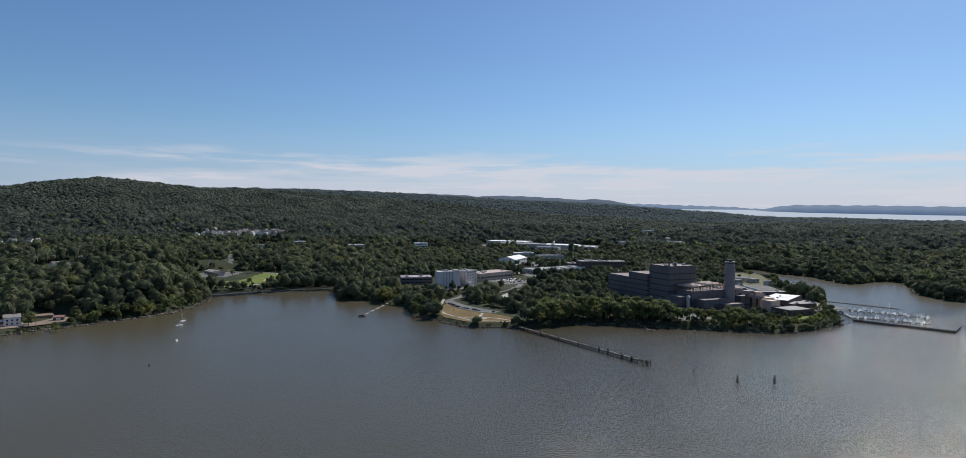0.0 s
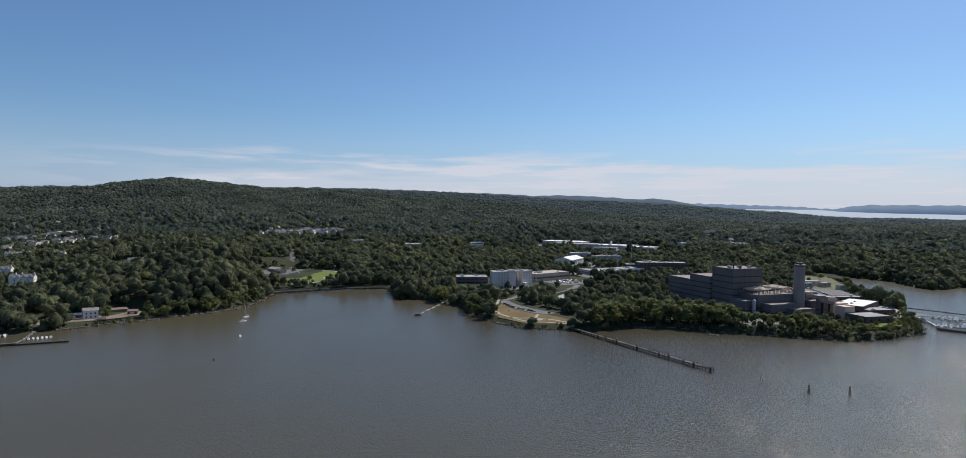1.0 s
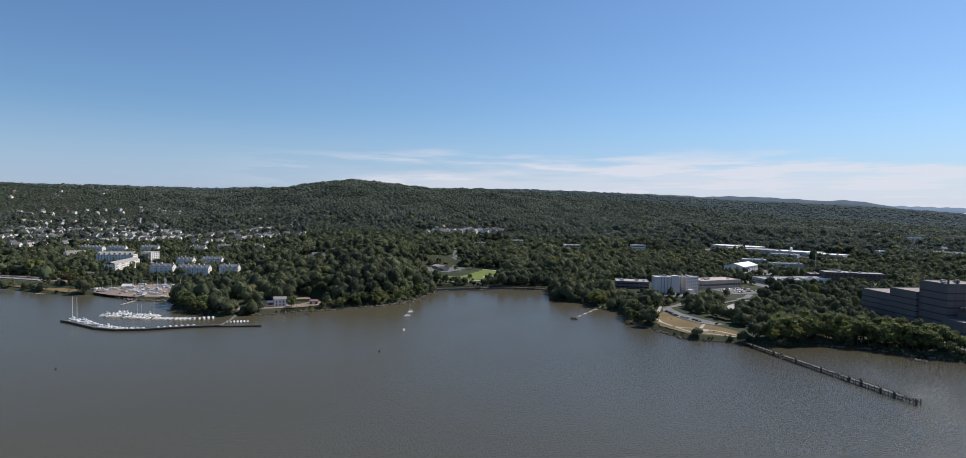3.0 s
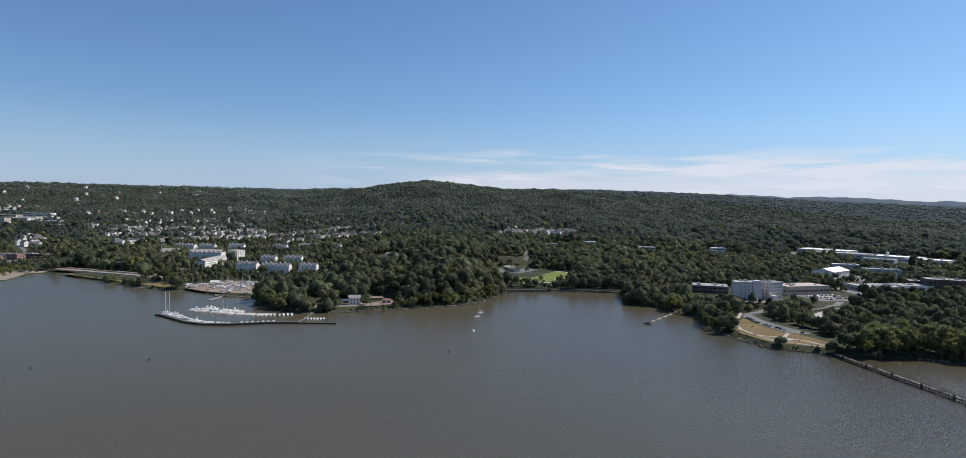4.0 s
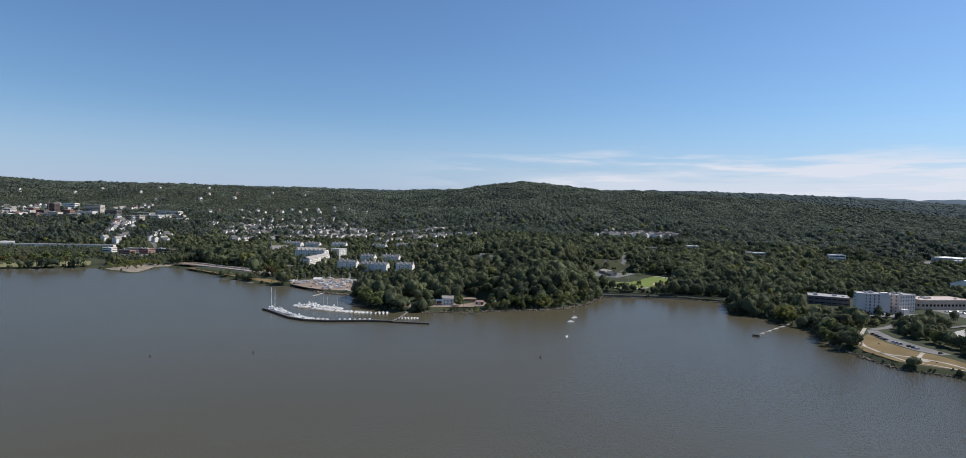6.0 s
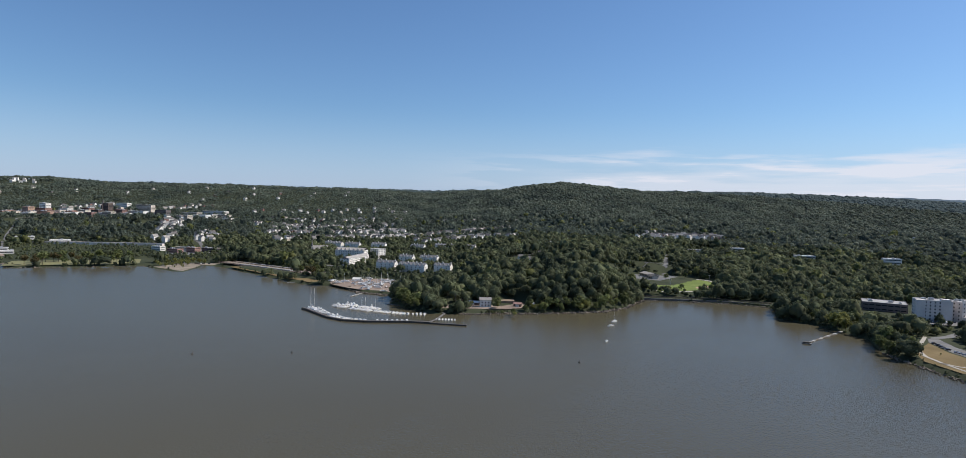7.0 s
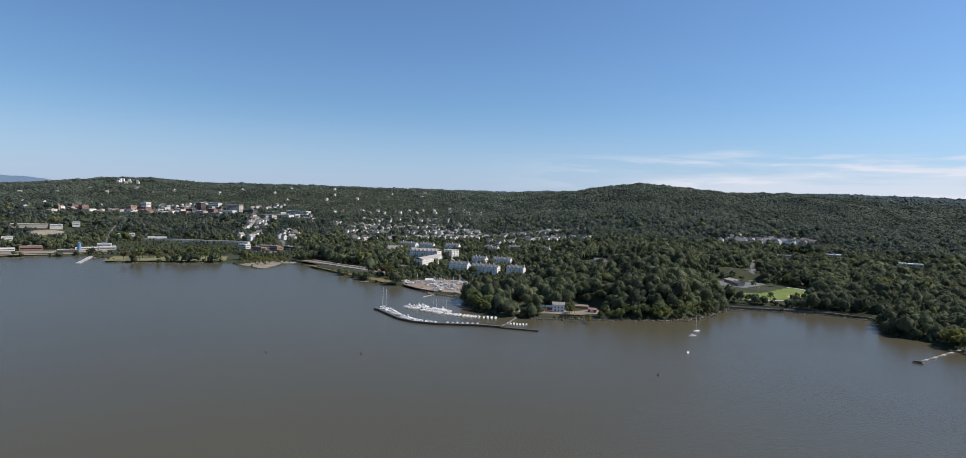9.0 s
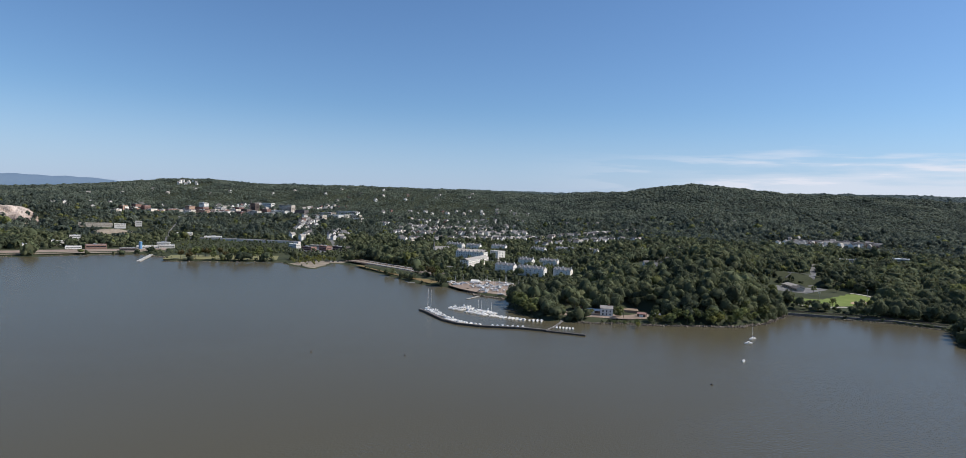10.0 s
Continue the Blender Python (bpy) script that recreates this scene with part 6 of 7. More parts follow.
def sail_boat(length, label, mast_h):
    t = thing("sailing_boat", label, "boat", group="moored boats")
    b, h = length * 0.29, length * 0.10
    part("hull", hull(bmesh.new(), length, b, h, 0.5), GELCOAT, t)
    part("cabin", boxes((-0.1 * length, 0.24 * length, -b * 0.26, b * 0.26, h, h + 0.06 * length)), GELCOAT, t)
    part("mast", tube(bmesh.new(), (0.06 * length, 0, h), (0.06 * length, 0, mast_h), 0.012 * mast_h, 0.009 * mast_h, 6), GELCOAT, t)
    part("boom", tube(bmesh.new(), (0.06 * length, 0, h + 1.6), (-0.36 * length, 0, h + 1.5), 0.16, 0.12, 6), CANVAS_BLUE, t, "boom with furled sail cover")
    part("spreader", boxes((0.05 * length, 0.07 * length, -0.9, 0.9, mast_h * 0.6, mast_h * 0.6 + 0.1)), METAL, t)
    return t


BOATS = [motor_boat(8.5, "white motor cruiser moored at the dock", False, False), motor_boat(11, "large white motor yacht with a flybridge", True, False), motor_boat(8, "white motor boat with a dark blue canvas cover", False, True),
         sail_boat(9, "white sailing boat with its sails furled", 12), motor_boat(6.5, "small white open motor boat", False, False), sail_boat(12, "large white sailing yacht with a tall mast", 15),
         sail_boat(15, "very large sailing yacht with a tall bare mast at the breakwater", 24)]
placed = [False] * len(BOATS)


def put_boat(k, x, y, turn, z=0.0):
    m = pose(x, y, z, 0, 0, turn)
    if placed[k]:
        return copy_thing(BOATS[k], m)
    placed[k] = True
    BOATS[k].matrix_basis = m
    return BOATS[k]


def dock(name, label, line, width, z=0.6, mat=DECK, spacing=8):
    """A float dock in planked lengths between round piles."""
    t = thing(name, label, "dock", pose(0, 0, 0))
    pts = [Vector((*p, 0)) for p in line]
    for a, b in zip(pts, pts[1:]):
        n = max(1, int((b - a).length / spacing))
        for k in range(n):
            p, q = a + (b - a) * k / n, a + (b - a) * (k + 0.985) / n
            part("dock_section", ribbon(bmesh.new(), [p.xy[:], q.xy[:]], width, z, 0.5), mat, t)
            side = (b - a).normalized().cross(Vector((0, 0, 1))) * (width / 2 + 0.2)
            part("pile", tube(bmesh.new(), p + side + Vector((0, 0, -2)), p + side + Vector((0, 0, z + 1.6)), 0.2, 0.18, 7), TIMBER, t)
    return t


def moor(line, gap, side, kinds, seed, reach=5.5, jitter=1.2, z=0.0, skip=0.06):
    """Boats side by side along a line, their sterns to it; side +1 is to the left of its run."""
    q = random.Random(seed)
    pts = [Vector((*p, 0)) for p in line]
    for a, b in zip(pts, pts[1:]):
        n = int((b - a).length / gap)
        way = (b - a).normalized()
        off = Vector((-way.y, way.x, 0)) * side
        ang = math.degrees(math.atan2(off.y, off.x))
        for k in range(n):
            if q.random() < skip:
                continue
            p = a + way * ((k + 0.5) * gap) + off * (reach + q.uniform(-0.4, 0.4) * jitter)
            put_boat(q.choice(kinds), p.x, p.y, ang + q.uniform(-4, 4) + (180 if q.random() < 0.3 else 0), z)


# breakwater of the larger marina: dark timber crib, in lengths
WALL = [(-594, 511), (-580, 509), (-564, 505), (-532, 497), (-510, 498), (-488, 509), (-459, 537), (-437, 551)]
bw = thing("breakwater", "dark curved timber crib breakwater of the marina", "breakwater", pose(0, 0, 0))
pts = [Vector((*p, 0)) for p in WALL]
for a, b in zip(pts, pts[1:]):
    n = max(1, int((b - a).length / 6))
    for k in range(n):
        p, q = a + (b - a) * k / n, a + (b - a) * (k + 1) / n
        part("crib", ribbon(bmesh.new(), [p.xy[:], q.xy[:]], 3.2, 1.7 + 0.1 * (k % 2), 3), TIMBER, bw)
        part("walkway", ribbon(bmesh.new(), [p.xy[:], (p + (q - p) * 0.97).xy[:]], 1.8, 1.98, 0.15), DECK, bw, "grey plank walkway")
spur = thing("breakwater_spur", "straight dark timber breakwater spur", "breakwater", pose(0, 0, 0))
for k in range(6):
    a, b = Vector((-437, 549, 0)), Vector((-403, 567, 0))
    p, q = a + (b - a) * k / 6, a + (b - a) * (k + 0.99) / 6
    part("crib", ribbon(bmesh.new(), [p.xy[:], q.xy[:]], 2.6, 1.4, 3), TIMBER, spur)
IN = [(x + 2.0, y + 4.0) for x, y in WALL]
moor(IN[:3], 5.2, 1, (1, 3, 1, 0, 5), 1, 5.0, 1.5, skip=0)
moor(IN[2:5], 4.8, 1, (0, 1, 0, 2, 0), 2, 4.5)
moor(IN[4:7], 5.0, 1, (2, 2, 0, 2), 3, 4.5, skip=0.1)
for x, y in ((-590, 519), (-580, 516)):
    put_boat(6, x, y, 160)
dock("float_dock", "long grey float dock in the marina", [(-592, 556), (-561, 559), (-530, 562), (-509, 568), (-490, 577), (-477, 588)], 2.2)
moor([(-592, 557), (-561, 560), (-530, 563)], 5.0, 1, (1, 0, 3, 0, 1), 4, 6, skip=0.25)
moor([(-590, 555), (-561, 558), (-530, 561)], 4.3, -1, (0, 1, 0, 1), 5, 5.5, skip=0.02)
moor([(-530, 562), (-509, 568), (-490, 577), (-477, 588)], 4.2, -1, (0, 0, 2, 4), 7, 5, skip=0.05)
dock("float_dock", "narrow grey gangway to the marina docks", [(-440, 552), (-447, 572), (-462, 600), (-470, 606)], 2.6, 1.0)
dock("float_dock", "grey float dock below the trees", [(-553, 601), (-533, 606), (-510, 610), (-489, 614)], 2.4)
dock("float_dock", "pale landing float below the boatyard", [(-628, 607), (-641, 640)], 2.6, 0.7, CONCRETE)
dock("float_dock", "pale landing stage at the shore park", [(-793, 627), (-778, 652)], 3.0, 0.9, CONCRETE)
moor([(-450, 572), (-431, 586)], 3.2, -1, (4,), 8, 3.0)
# the smaller marina behind its timber screen
scr = thing("timber_screen", "dark timber wave screen on tall piles", "breakwater", pose(0, 0, 0))
a, b = Vector((406, 704, 0)), Vector((468, 641, 0))
for k in range(44):
    p, q = a + (b - a) * k / 44, a + (b - a) * (k + 0.9) / 44
    part("screen_board", ribbon(bmesh.new(), [p.xy[:], q.xy[:]], 0.5, 2.1, 3.4), TIMBER, scr)
    if k % 2 == 0:
        part("pile", tube(bmesh.new(), (p.x, p.y - 0.6, -3), (p.x, p.y - 0.6, 3.0), 0.26, None, 7), TIMBER, scr)
part("walkway", ribbon(bmesh.new(), [(407.2, 705.2), (469.2, 642.2)], 1.8, 1.7, 0.3), TIMBER, scr)
part("end_screen", ribbon(bmesh.new(), [(468, 641), (494, 666)], 0.8, 2.0, 3.4), TIMBER, scr)
dock("float_dock", "grey float dock of the small marina", [(420, 726), (446, 712), (478, 684)], 2.2)
dock("float_dock", "grey float dock of the small marina", [(446, 775), (470, 762), (506, 718)], 2.2)
moor([(420, 727), (446, 713), (478, 685)], 5.4, 1, (0, 4, 2, 0, 1), 9, 5, skip=0.12)
moor([(420, 725), (446, 711), (478, 683)], 7.4, -1, (0, 4, 4, 2), 10, 5, skip=0.3)
moor([(446, 776), (470, 763), (506, 719)], 5.4, 1, (0, 4, 3, 2), 11, 5, skip=0.08)
moor([(446, 774), (470, 761), (506, 717)], 6.2, -1, (0, 1, 4, 2), 12, 5, skip=0.2)
dock("gangway", "pale gangway down to the small marina", [(434, 786), (424, 748), (415, 718)], 2.6, 1.8, CONCRETE)
dock("float_dock", "long dark floating timber boom", [(458, 852), (484, 824), (516, 785)], 1.8, 0.6, TIMBER, 10)
# boats at anchor in the cove
put_boat(4, -268, 603, 290), put_boat(3, -306, 698, 262), put_boat(0, -298, 673, 250)
# boats laid up in the yard
yq = random.Random(31)
for k in range(74):
    u, v = yq.uniform(-68, 66), yq.uniform(-44, 42)
    c, s = math.cos(radians(-10)), math.sin(radians(-10))
    if u > 8 and v < 8 and yq.random() < 0.45:
        continue
    x, y = -676 + u * c - v * s, 698 + u * s + v * c
    if float(shore_distance([x], [y])[0]) < 7:
        continue
    o = put_boat(yq.choice((0, 0, 4, 2, 3, 1, 3)), x, y, yq.choice((40, 55, 130, 220)) + yq.uniform(-15, 15), 4.1)
    cr = thing("boat_cradle", "low steel cradle under a laid-up boat", "cradle", pose(x, y, 3.1, 0, 0, yq.uniform(0, 90)), "boat cradles")
    for s2 in (-1.2, 1.2):
        part("stand", boxes((s2 - 0.2, s2 + 0.2, -1.0, 1.0, 0, 0.9)), RUST, cr)
tp = thing("boat_shelter", "white tent-shaped boat cover in the yard", "tent", pose(-726, 702, 3.1, 0, 0, 30))
part("canvas", gable_wall(bmesh.new(), -6, 6, -3.5, 3.5, 0, 3.0, 5.5), WHITE, tp)
# channel buoys
for x, y, c in ((-484, 330, TIMBER), (-434, 385, TIMBER), (-249, 518, TIMBER)):
    t = thing("mooring_buoy", "small dark mooring buoy on the river", "buoy", pose(x, y, 0))
    bm = bmesh.new()
    bmesh.ops.create_uvsphere(bm, u_segments=12, v_segments=8, radius=0.9)
    part("float", bm, c, t, smooth=True)
    part("staff", tube(bmesh.new(), (0, 0, 0.7), (0, 0, 2.0), 0.12, None, 6), TIMBER, t)

# cottage, boathouse and poles by the shore
ct = thing("cottage", "white two-storey cottage with a dark roof near the water", "house", pose(-452, 661, 3.1, 0, 0, 39))
part("wall", gable_wall(bmesh.new(), -6.6, 6.6, -4, 4, -2, 7.6, 10.4), WHITE, ct)
part("roof", gable(bmesh.new(), -6.6, 6.6, -4, 4, 7.6, 10.5, 0.5), SHINGLE_PALE, ct)
face_windows(ct, (1.3, 1.7), -5.8, 5.8, -4.02, 0.9, 2, 3.2, 3.4, 0)
part("chimney", boxes((2, 3, -0.5, 0.5, 9, 12)), BRICK, ct, "red brick chimney")
for x, y, turn, w, roof in ((-470, 660, 36, 15, ROOF_WHITE), (-486, 664, 30, 12, BRICK), (-426, 690, 20, 9, BRICK), (-414, 700, 40, 7, ROOF_GREY)):
    t = thing("boathouse", "low dark boathouse beside the gravel drive", "shed", pose(x, y, 3.1, 0, 0, turn))
    part("wall", gable_wall(bmesh.new(), -w / 2, w / 2, -3, 3, -2, 2.8, 4.4), BROWN, t)
    part("roof", gable(bmesh.new(), -w / 2, w / 2, -3, 3, 2.8, 4.5, 0.5), roof, t)
    part("door", boxes((-2, 2, -3.1, -2.9, 0, 2.4)), WHITE, t)
for x, y, h in ((-498, 646, 12), (-481, 641, 14), (-479, 609, 7), (-430, 662, 9), (-470, 668, 11)):
    t = thing("utility_pole", "dark timber utility pole with a crossarm", "pole", pose(x, y, ground_at(x, y)))
    part("pole", tube(bmesh.new(), (0, 0, -1), (0, 0, h), 0.2, 0.14, 8), TIMBER, t)
    part("crossarm", boxes((-1.1, 1.1, -0.1, 0.1, h - 1, h - 0.8)), TIMBER, t)


# ---- vehicles ----
def car_kind(label, paint, tall, wheels=False):
    t = thing("car", label, "car", group="parked cars")
    bm = bmesh.new()
    prof = [(-2.2, 0.35), (2.2, 0.35), (2.2, 0.8), (1.2, 0.95), (0.5, 1.45 + tall), (-1.5, 1.5 + tall), (-2.15, 1.0)]
    a = [bm.verts.new((x, -0.88, z)) for x, z in prof]
    b = [bm.verts.new((x, 0.88, z)) for x, z in prof]
    bm.faces.new(a)
    bm.faces.new(b[::-1])
    for i in range(len(prof)):
        j = (i + 1) % len(prof)
        bm.faces.new((a[j], a[i], b[i], b[j]))
    bmesh.ops.recalc_face_normals(bm, faces=bm.faces)
    part("body", bm, paint, t)
    part("side_glass", boxes((-1.4, 0.5, -0.9, 0.9, 0.98, 1.32 + tall)), PANE, t, "dark car windows")
    if not wheels:
        part("underbody", boxes((-1.9, 1.9, -0.8, 0.8, 0.0, 0.36)), RUBBER, t)
    for x in (-1.4, 1.4) if wheels else ():
        for y in (-0.8, 0.8):
            part("wheel", tube(bmesh.new(), (x, y - 0.12, 0.33), (x, y + 0.12, 0.33), 0.33, None, 12), RUBBER, t)
    return t


CARS = [car_kind("light grey car parked on asphalt", PAINT, 0), car_kind("dark car parked on asphalt", CAR_DARK, 0.1), car_kind("white van parked on asphalt", WHITE, 0.35),
        car_kind("silver car parked beside the lawn", PAINT, 0, True), car_kind("black car parked beside the lawn", CAR_DARK, 0.15, True)]
parked = [False] * 5


def put_car(k, x, y, turn, z):
    m = pose(x, y, z, 0, 0, turn)
    if parked[k]:
        copy_thing(CARS[k], m)
    else:
        parked[k] = True
        CARS[k].matrix_basis = m


cq = random.Random(9)
for ax, ay, bx, by, n, turn, z in ((-33, 797, -20, 768, 5, 30, 4.13), (-17, 766, 4, 742, 7, 40, 4.13), (8, 738, 20, 734, 3, 60, 4.13), (-50, 908, -16, 924, 12, 110, 8.07), (-56, 898, -22, 916, 8, 110, 8.07), (40, 980, 74, 1016, 14, 125, 8.07), (34, 990, 66, 1026, 12, 125, 8.07), (56, 975, 84, 1006, 9, 125, 8.07),
                                   (356, 900, 362, 985, 26, 0, 5.07), (372, 900, 378, 990, 26, 0, 5.07), (384, 905, 390, 990, 24, 0, 5.07), (402, 905, 410, 990, 22, 0, 5.07), (395, 745, 412, 800, 8, 20, 6.2), (100, 1085, 150, 1070, 12, 100, 9.07), (-1004, 692, -816, 714, 16, 98, 4.6), (-1283, 703, -1245, 771, 16, 120, 6.1), (-1143, 639, -1090, 671, 12, 100, 2.35), (60, 1225, 110, 1215, 10, 95, 11.07), (100, 1600, 250, 1560, 16, 90, 14.07)):
    for k in range(n):
        if cq.random() < 0.22:
            continue
        f = (k + 0.5) / n
        x, y = ax + (bx - ax) * f + cq.uniform(-.5, .5), ay + (by - ay) * f + cq.uniform(-.5, .5)
        put_car(cq.choice((0, 0, 1, 1, 2) if z > 4.5 else (3, 4, 4)), x, y, turn + cq.uniform(-4, 4), {2.35: 1.1, 14.07: 14.07, 4.6: 3.21}.get(z, z))

# quarry face above the works
bm = bmesh.new()
rows = []
for k in range(56):
    f = k / 55
    row = []
    for q in range(20):
        g = q / 19
        x, y = -1930 - 72 * g - 18 * math.sin(f * 3), 95 + 240 * f
        high = 1 - 0.72 * float(smooth((f - 0.62) / 0.3))
        z = 8 + 70 * g * high
        n = noise.noise((x / 22, y / 22, z / 18)) * 9 + noise.noise((x / 7, y / 7, z / 6)) * 3.5
        row.append(bm.verts.new((x + n, y + n * 0.3, z + n * 0.4)))
    rows.append(row)
for a, b in zip(rows, rows[1:]):
    for q in range(19):
        bm.faces.new((a[q], b[q], b[q + 1], a[q + 1]))
bmesh.ops.recalc_face_normals(bm, faces=bm.faces)
tagged(part("quarry_face", bm, CLIFF), "pale broken rock face of an old quarry", "cliff", kind="structure")


# ---- trees ----
rng = np.random.default_rng(7)


def ico(level, seed, rough, squash=0.85, cut=-0.35):
    """A lumpy crown of one ball of leaves, open below; its points and triangles."""
    bm = bmesh.new()
    bmesh.ops.create_icosphere(bm, subdivisions=level, radius=1)
    for v in bm.verts:
        v.co *= 1 + rough * noise.noise(v.co * 1.7 + Vector((seed * 3.1, seed, 0))) + rough * 0.6 * noise.noise(v.co * 4.1 + Vector((0, seed * 2.3, 5)))
        v.co.z *= squash
    bm.faces.ensure_lookup_table()
    gone = [f for f in bm.faces if f.calc_center_median().z < cut]
    bmesh.ops.delete(bm, geom=gone, context="FACES")
    bm.verts.index_update()
    v = np.array([p.co[:] for p in bm.verts])
    f = np.array([[p.index for p in q.verts] for q in bm.faces])
    bm.free()
    return v, f


def clump(seed, balls, leaves, leaf=0.25, rough=0.5):
    """A low bush: a core of several balls with ragged sprays of leaves set at all angles round them."""
    r = random.Random(seed)
    vs, fs, k, cores = [], [], 0, []
    for b in range(balls):
        v, f = ico(1, seed * 10 + b, rough, 0.8, -0.25)
        a, e = r.uniform(0, 6.28), r.uniform(-0.1, 1.1)
        d = 0.0 if b == 0 else r.uniform(0.4, 0.75) * math.cos(e)
        s = r.uniform(0.55, 0.66) if b == 0 else r.uniform(0.42, 0.55)
        c = Vector((d * math.cos(a), d * math.sin(a), 0.05 if b == 0 else 0.58 * math.sin(e)))
        cores.append((c, s))
        vs.append(v * s + np.array(c)[None])
        fs.append(f + k)
        k += len(v)
    sprays(r, cores, leaves, leaf, vs, fs, k)
    return np.vstack(vs), np.vstack(fs)


def sprays(r, cores, leaves, leaf, vs, fs, k):
    """Small loose leaf sprays round the balls of a crown."""
    for q in range(leaves):
        c, s = cores[q % len(cores)]
        way = Vector((r.gauss(0, 1), r.gauss(0, 1), r.gauss(0.35, 0.8))).normalized()
        p = c + Vector((way.x, way.y, way.z * 0.85)) * s * r.uniform(0.95, 1.25)
        tilt = Vector((r.gauss(0, 1), r.gauss(0, 1), r.gauss(0, 1))).normalized()
        u = tilt.orthogonal().normalized()
        w = tilt.cross(u)
        z = leaf * r.uniform(0.6, 1.3)
        t0 = r.uniform(0, 6.28)
        vs.append(np.array([(p + (u * math.cos(t0 + g) + w * math.sin(t0 + g)) * z)[:] for g in (0, 2.2, 4.1)]))
        fs.append(np.array([[k, k + 1, k + 2]]))
        k += 3


def billow(level, seed, lobes, cut=-0.25, leaves=0, leaf=0.1, squash=0.9, rough=0.1, core=1.0):
    """A broad-leaved crown: a core of rounded billows, and sprays of leaves lying on the billows; its points and triangles."""
    r = random.Random(seed)
    ways = [Vector((r.gauss(0, 1), r.gauss(0, 1), r.gauss(0.25, 0.8))).normalized() for _ in range(lobes)]
    reach = [r.uniform(0.72, 1.15) for _ in ways]
    width = 3.2 / lobes + 0.12
    bm = bmesh.new()
    bmesh.ops.create_icosphere(bm, subdivisions=level, radius=1)
    for v in bm.verts:
        d = v.co.normalized()
        bulge = max(h * math.sqrt(max(0.0, 1 - (1 - d.dot(w)) / width)) for w, h in zip(ways, reach))
        v.co = d * (0.58 + 0.44 * bulge + 0.10 * noise.noise(d * 2.3 + Vector((seed, 0, seed * 0.7))) + rough * noise.noise(d * 5.3 + Vector((0, seed, 2)))) * core
        v.co.z *= squash
    gone = [f for f in bm.faces if f.calc_center_median().z < cut]
    bmesh.ops.delete(bm, geom=gone, context="FACES")
    bm.verts.index_update()
    vs, fs = [np.array([p.co[:] for p in bm.verts])], [np.array([[p.index for p in q.verts] for q in bm.faces])]
    bm.free()
    k = len(vs[0])
    for q in range(leaves):
        w, h = ways[q % lobes], reach[q % lobes]
        out = (w * 0.7 + Vector((r.gauss(0, 0.6), r.gauss(0, 0.6), r.gauss(0.15, 0.6)))).normalized()
        p = w * 0.52 + out * 0.46 * h * r.uniform(0.85, 1.12)
        tilt = (out + Vector((r.gauss(0, 0.33), r.gauss(0, 0.33), r.gauss(0.05, 0.33)))).normalized()
        u = tilt.orthogonal().normalized()
        v = tilt.cross(u)
        z, t0 = leaf * r.uniform(0.6, 1.35), r.uniform(0, 6.28)
        tri = [p + (u * math.cos(t0 + g) + v * math.sin(t0 + g)) * z for g in (0, 2.2, 4.1)]
        vs.append(np.array([(c.x, c.y, c.z * squash) for c in tri]))
        fs.append(np.array([[k, k + 1, k + 2]]))
        k += 3
    return np.vstack(vs), np.vstack(fs)


def woods(name, spots, radius, rise, templates, mat, label, soft=False, high=1.6):
    """One mesh of many crowns. spots: x, y, z of the foot; radius and rise: half width, and height of the crown's middle."""
    if not len(spots):
        return None
    which = rng.integers(0, len(templates), len(spots))
    V, F, base = [], [], 0
    for t, (tv, tf) in enumerate(templates):
        at = np.where(which == t)[0]
        if not len(at):
            continue
        a = rng.uniform(0, 6.283, len(at))
        c, s = np.cos(a)[:, None], np.sin(a)[:, None]
        r = radius[at][:, None]
        x = (tv[:, 0] * c - tv[:, 1] * s) * r + spots[at, 0][:, None]
        y = (tv[:, 0] * s + tv[:, 1] * c) * r + spots[at, 1][:, None]
        tall = rng.uniform(0.8, high, len(at))[:, None]
        z = tv[:, 2] * r * tall + (spots[at, 2] + rise[at])[:, None]
        V.append(np.stack([x, y, z], -1).reshape(-1, 3))
        F.append((tf[None] + (np.arange(len(at)) * len(tv))[:, None, None]).reshape(-1, 3) + base)
        base += len(at) * len(tv)
    ob = sheet(name, np.vstack(V), np.vstack(F), mat, soft)
    return tagged(ob, label, "trees", kind="stuff")


def scatter(r0, r1, space, a0=-98, a1=47):
    """Jittered spots on rings, about space metres apart at r0 and growing outwards."""
    X, Y, S = [], [], []
    r = r0
    while r < r1:
        s = space * (r / r0) ** 0.5
        n = int(radians(a1 - a0) * r / s)
        a = np.radians(a0) + (np.arange(n) + rng.uniform(-0.4, 0.4, n)) * s / r
        q = r + rng.uniform(-0.45, 0.45, n) * s
        X.append(q * np.sin(a)), Y.append(60 + q * np.cos(a)), S.append(np.full(n, s))
        r += s * 0.92
    return np.concatenate(X), np.concatenate(Y), np.concatenate(S)


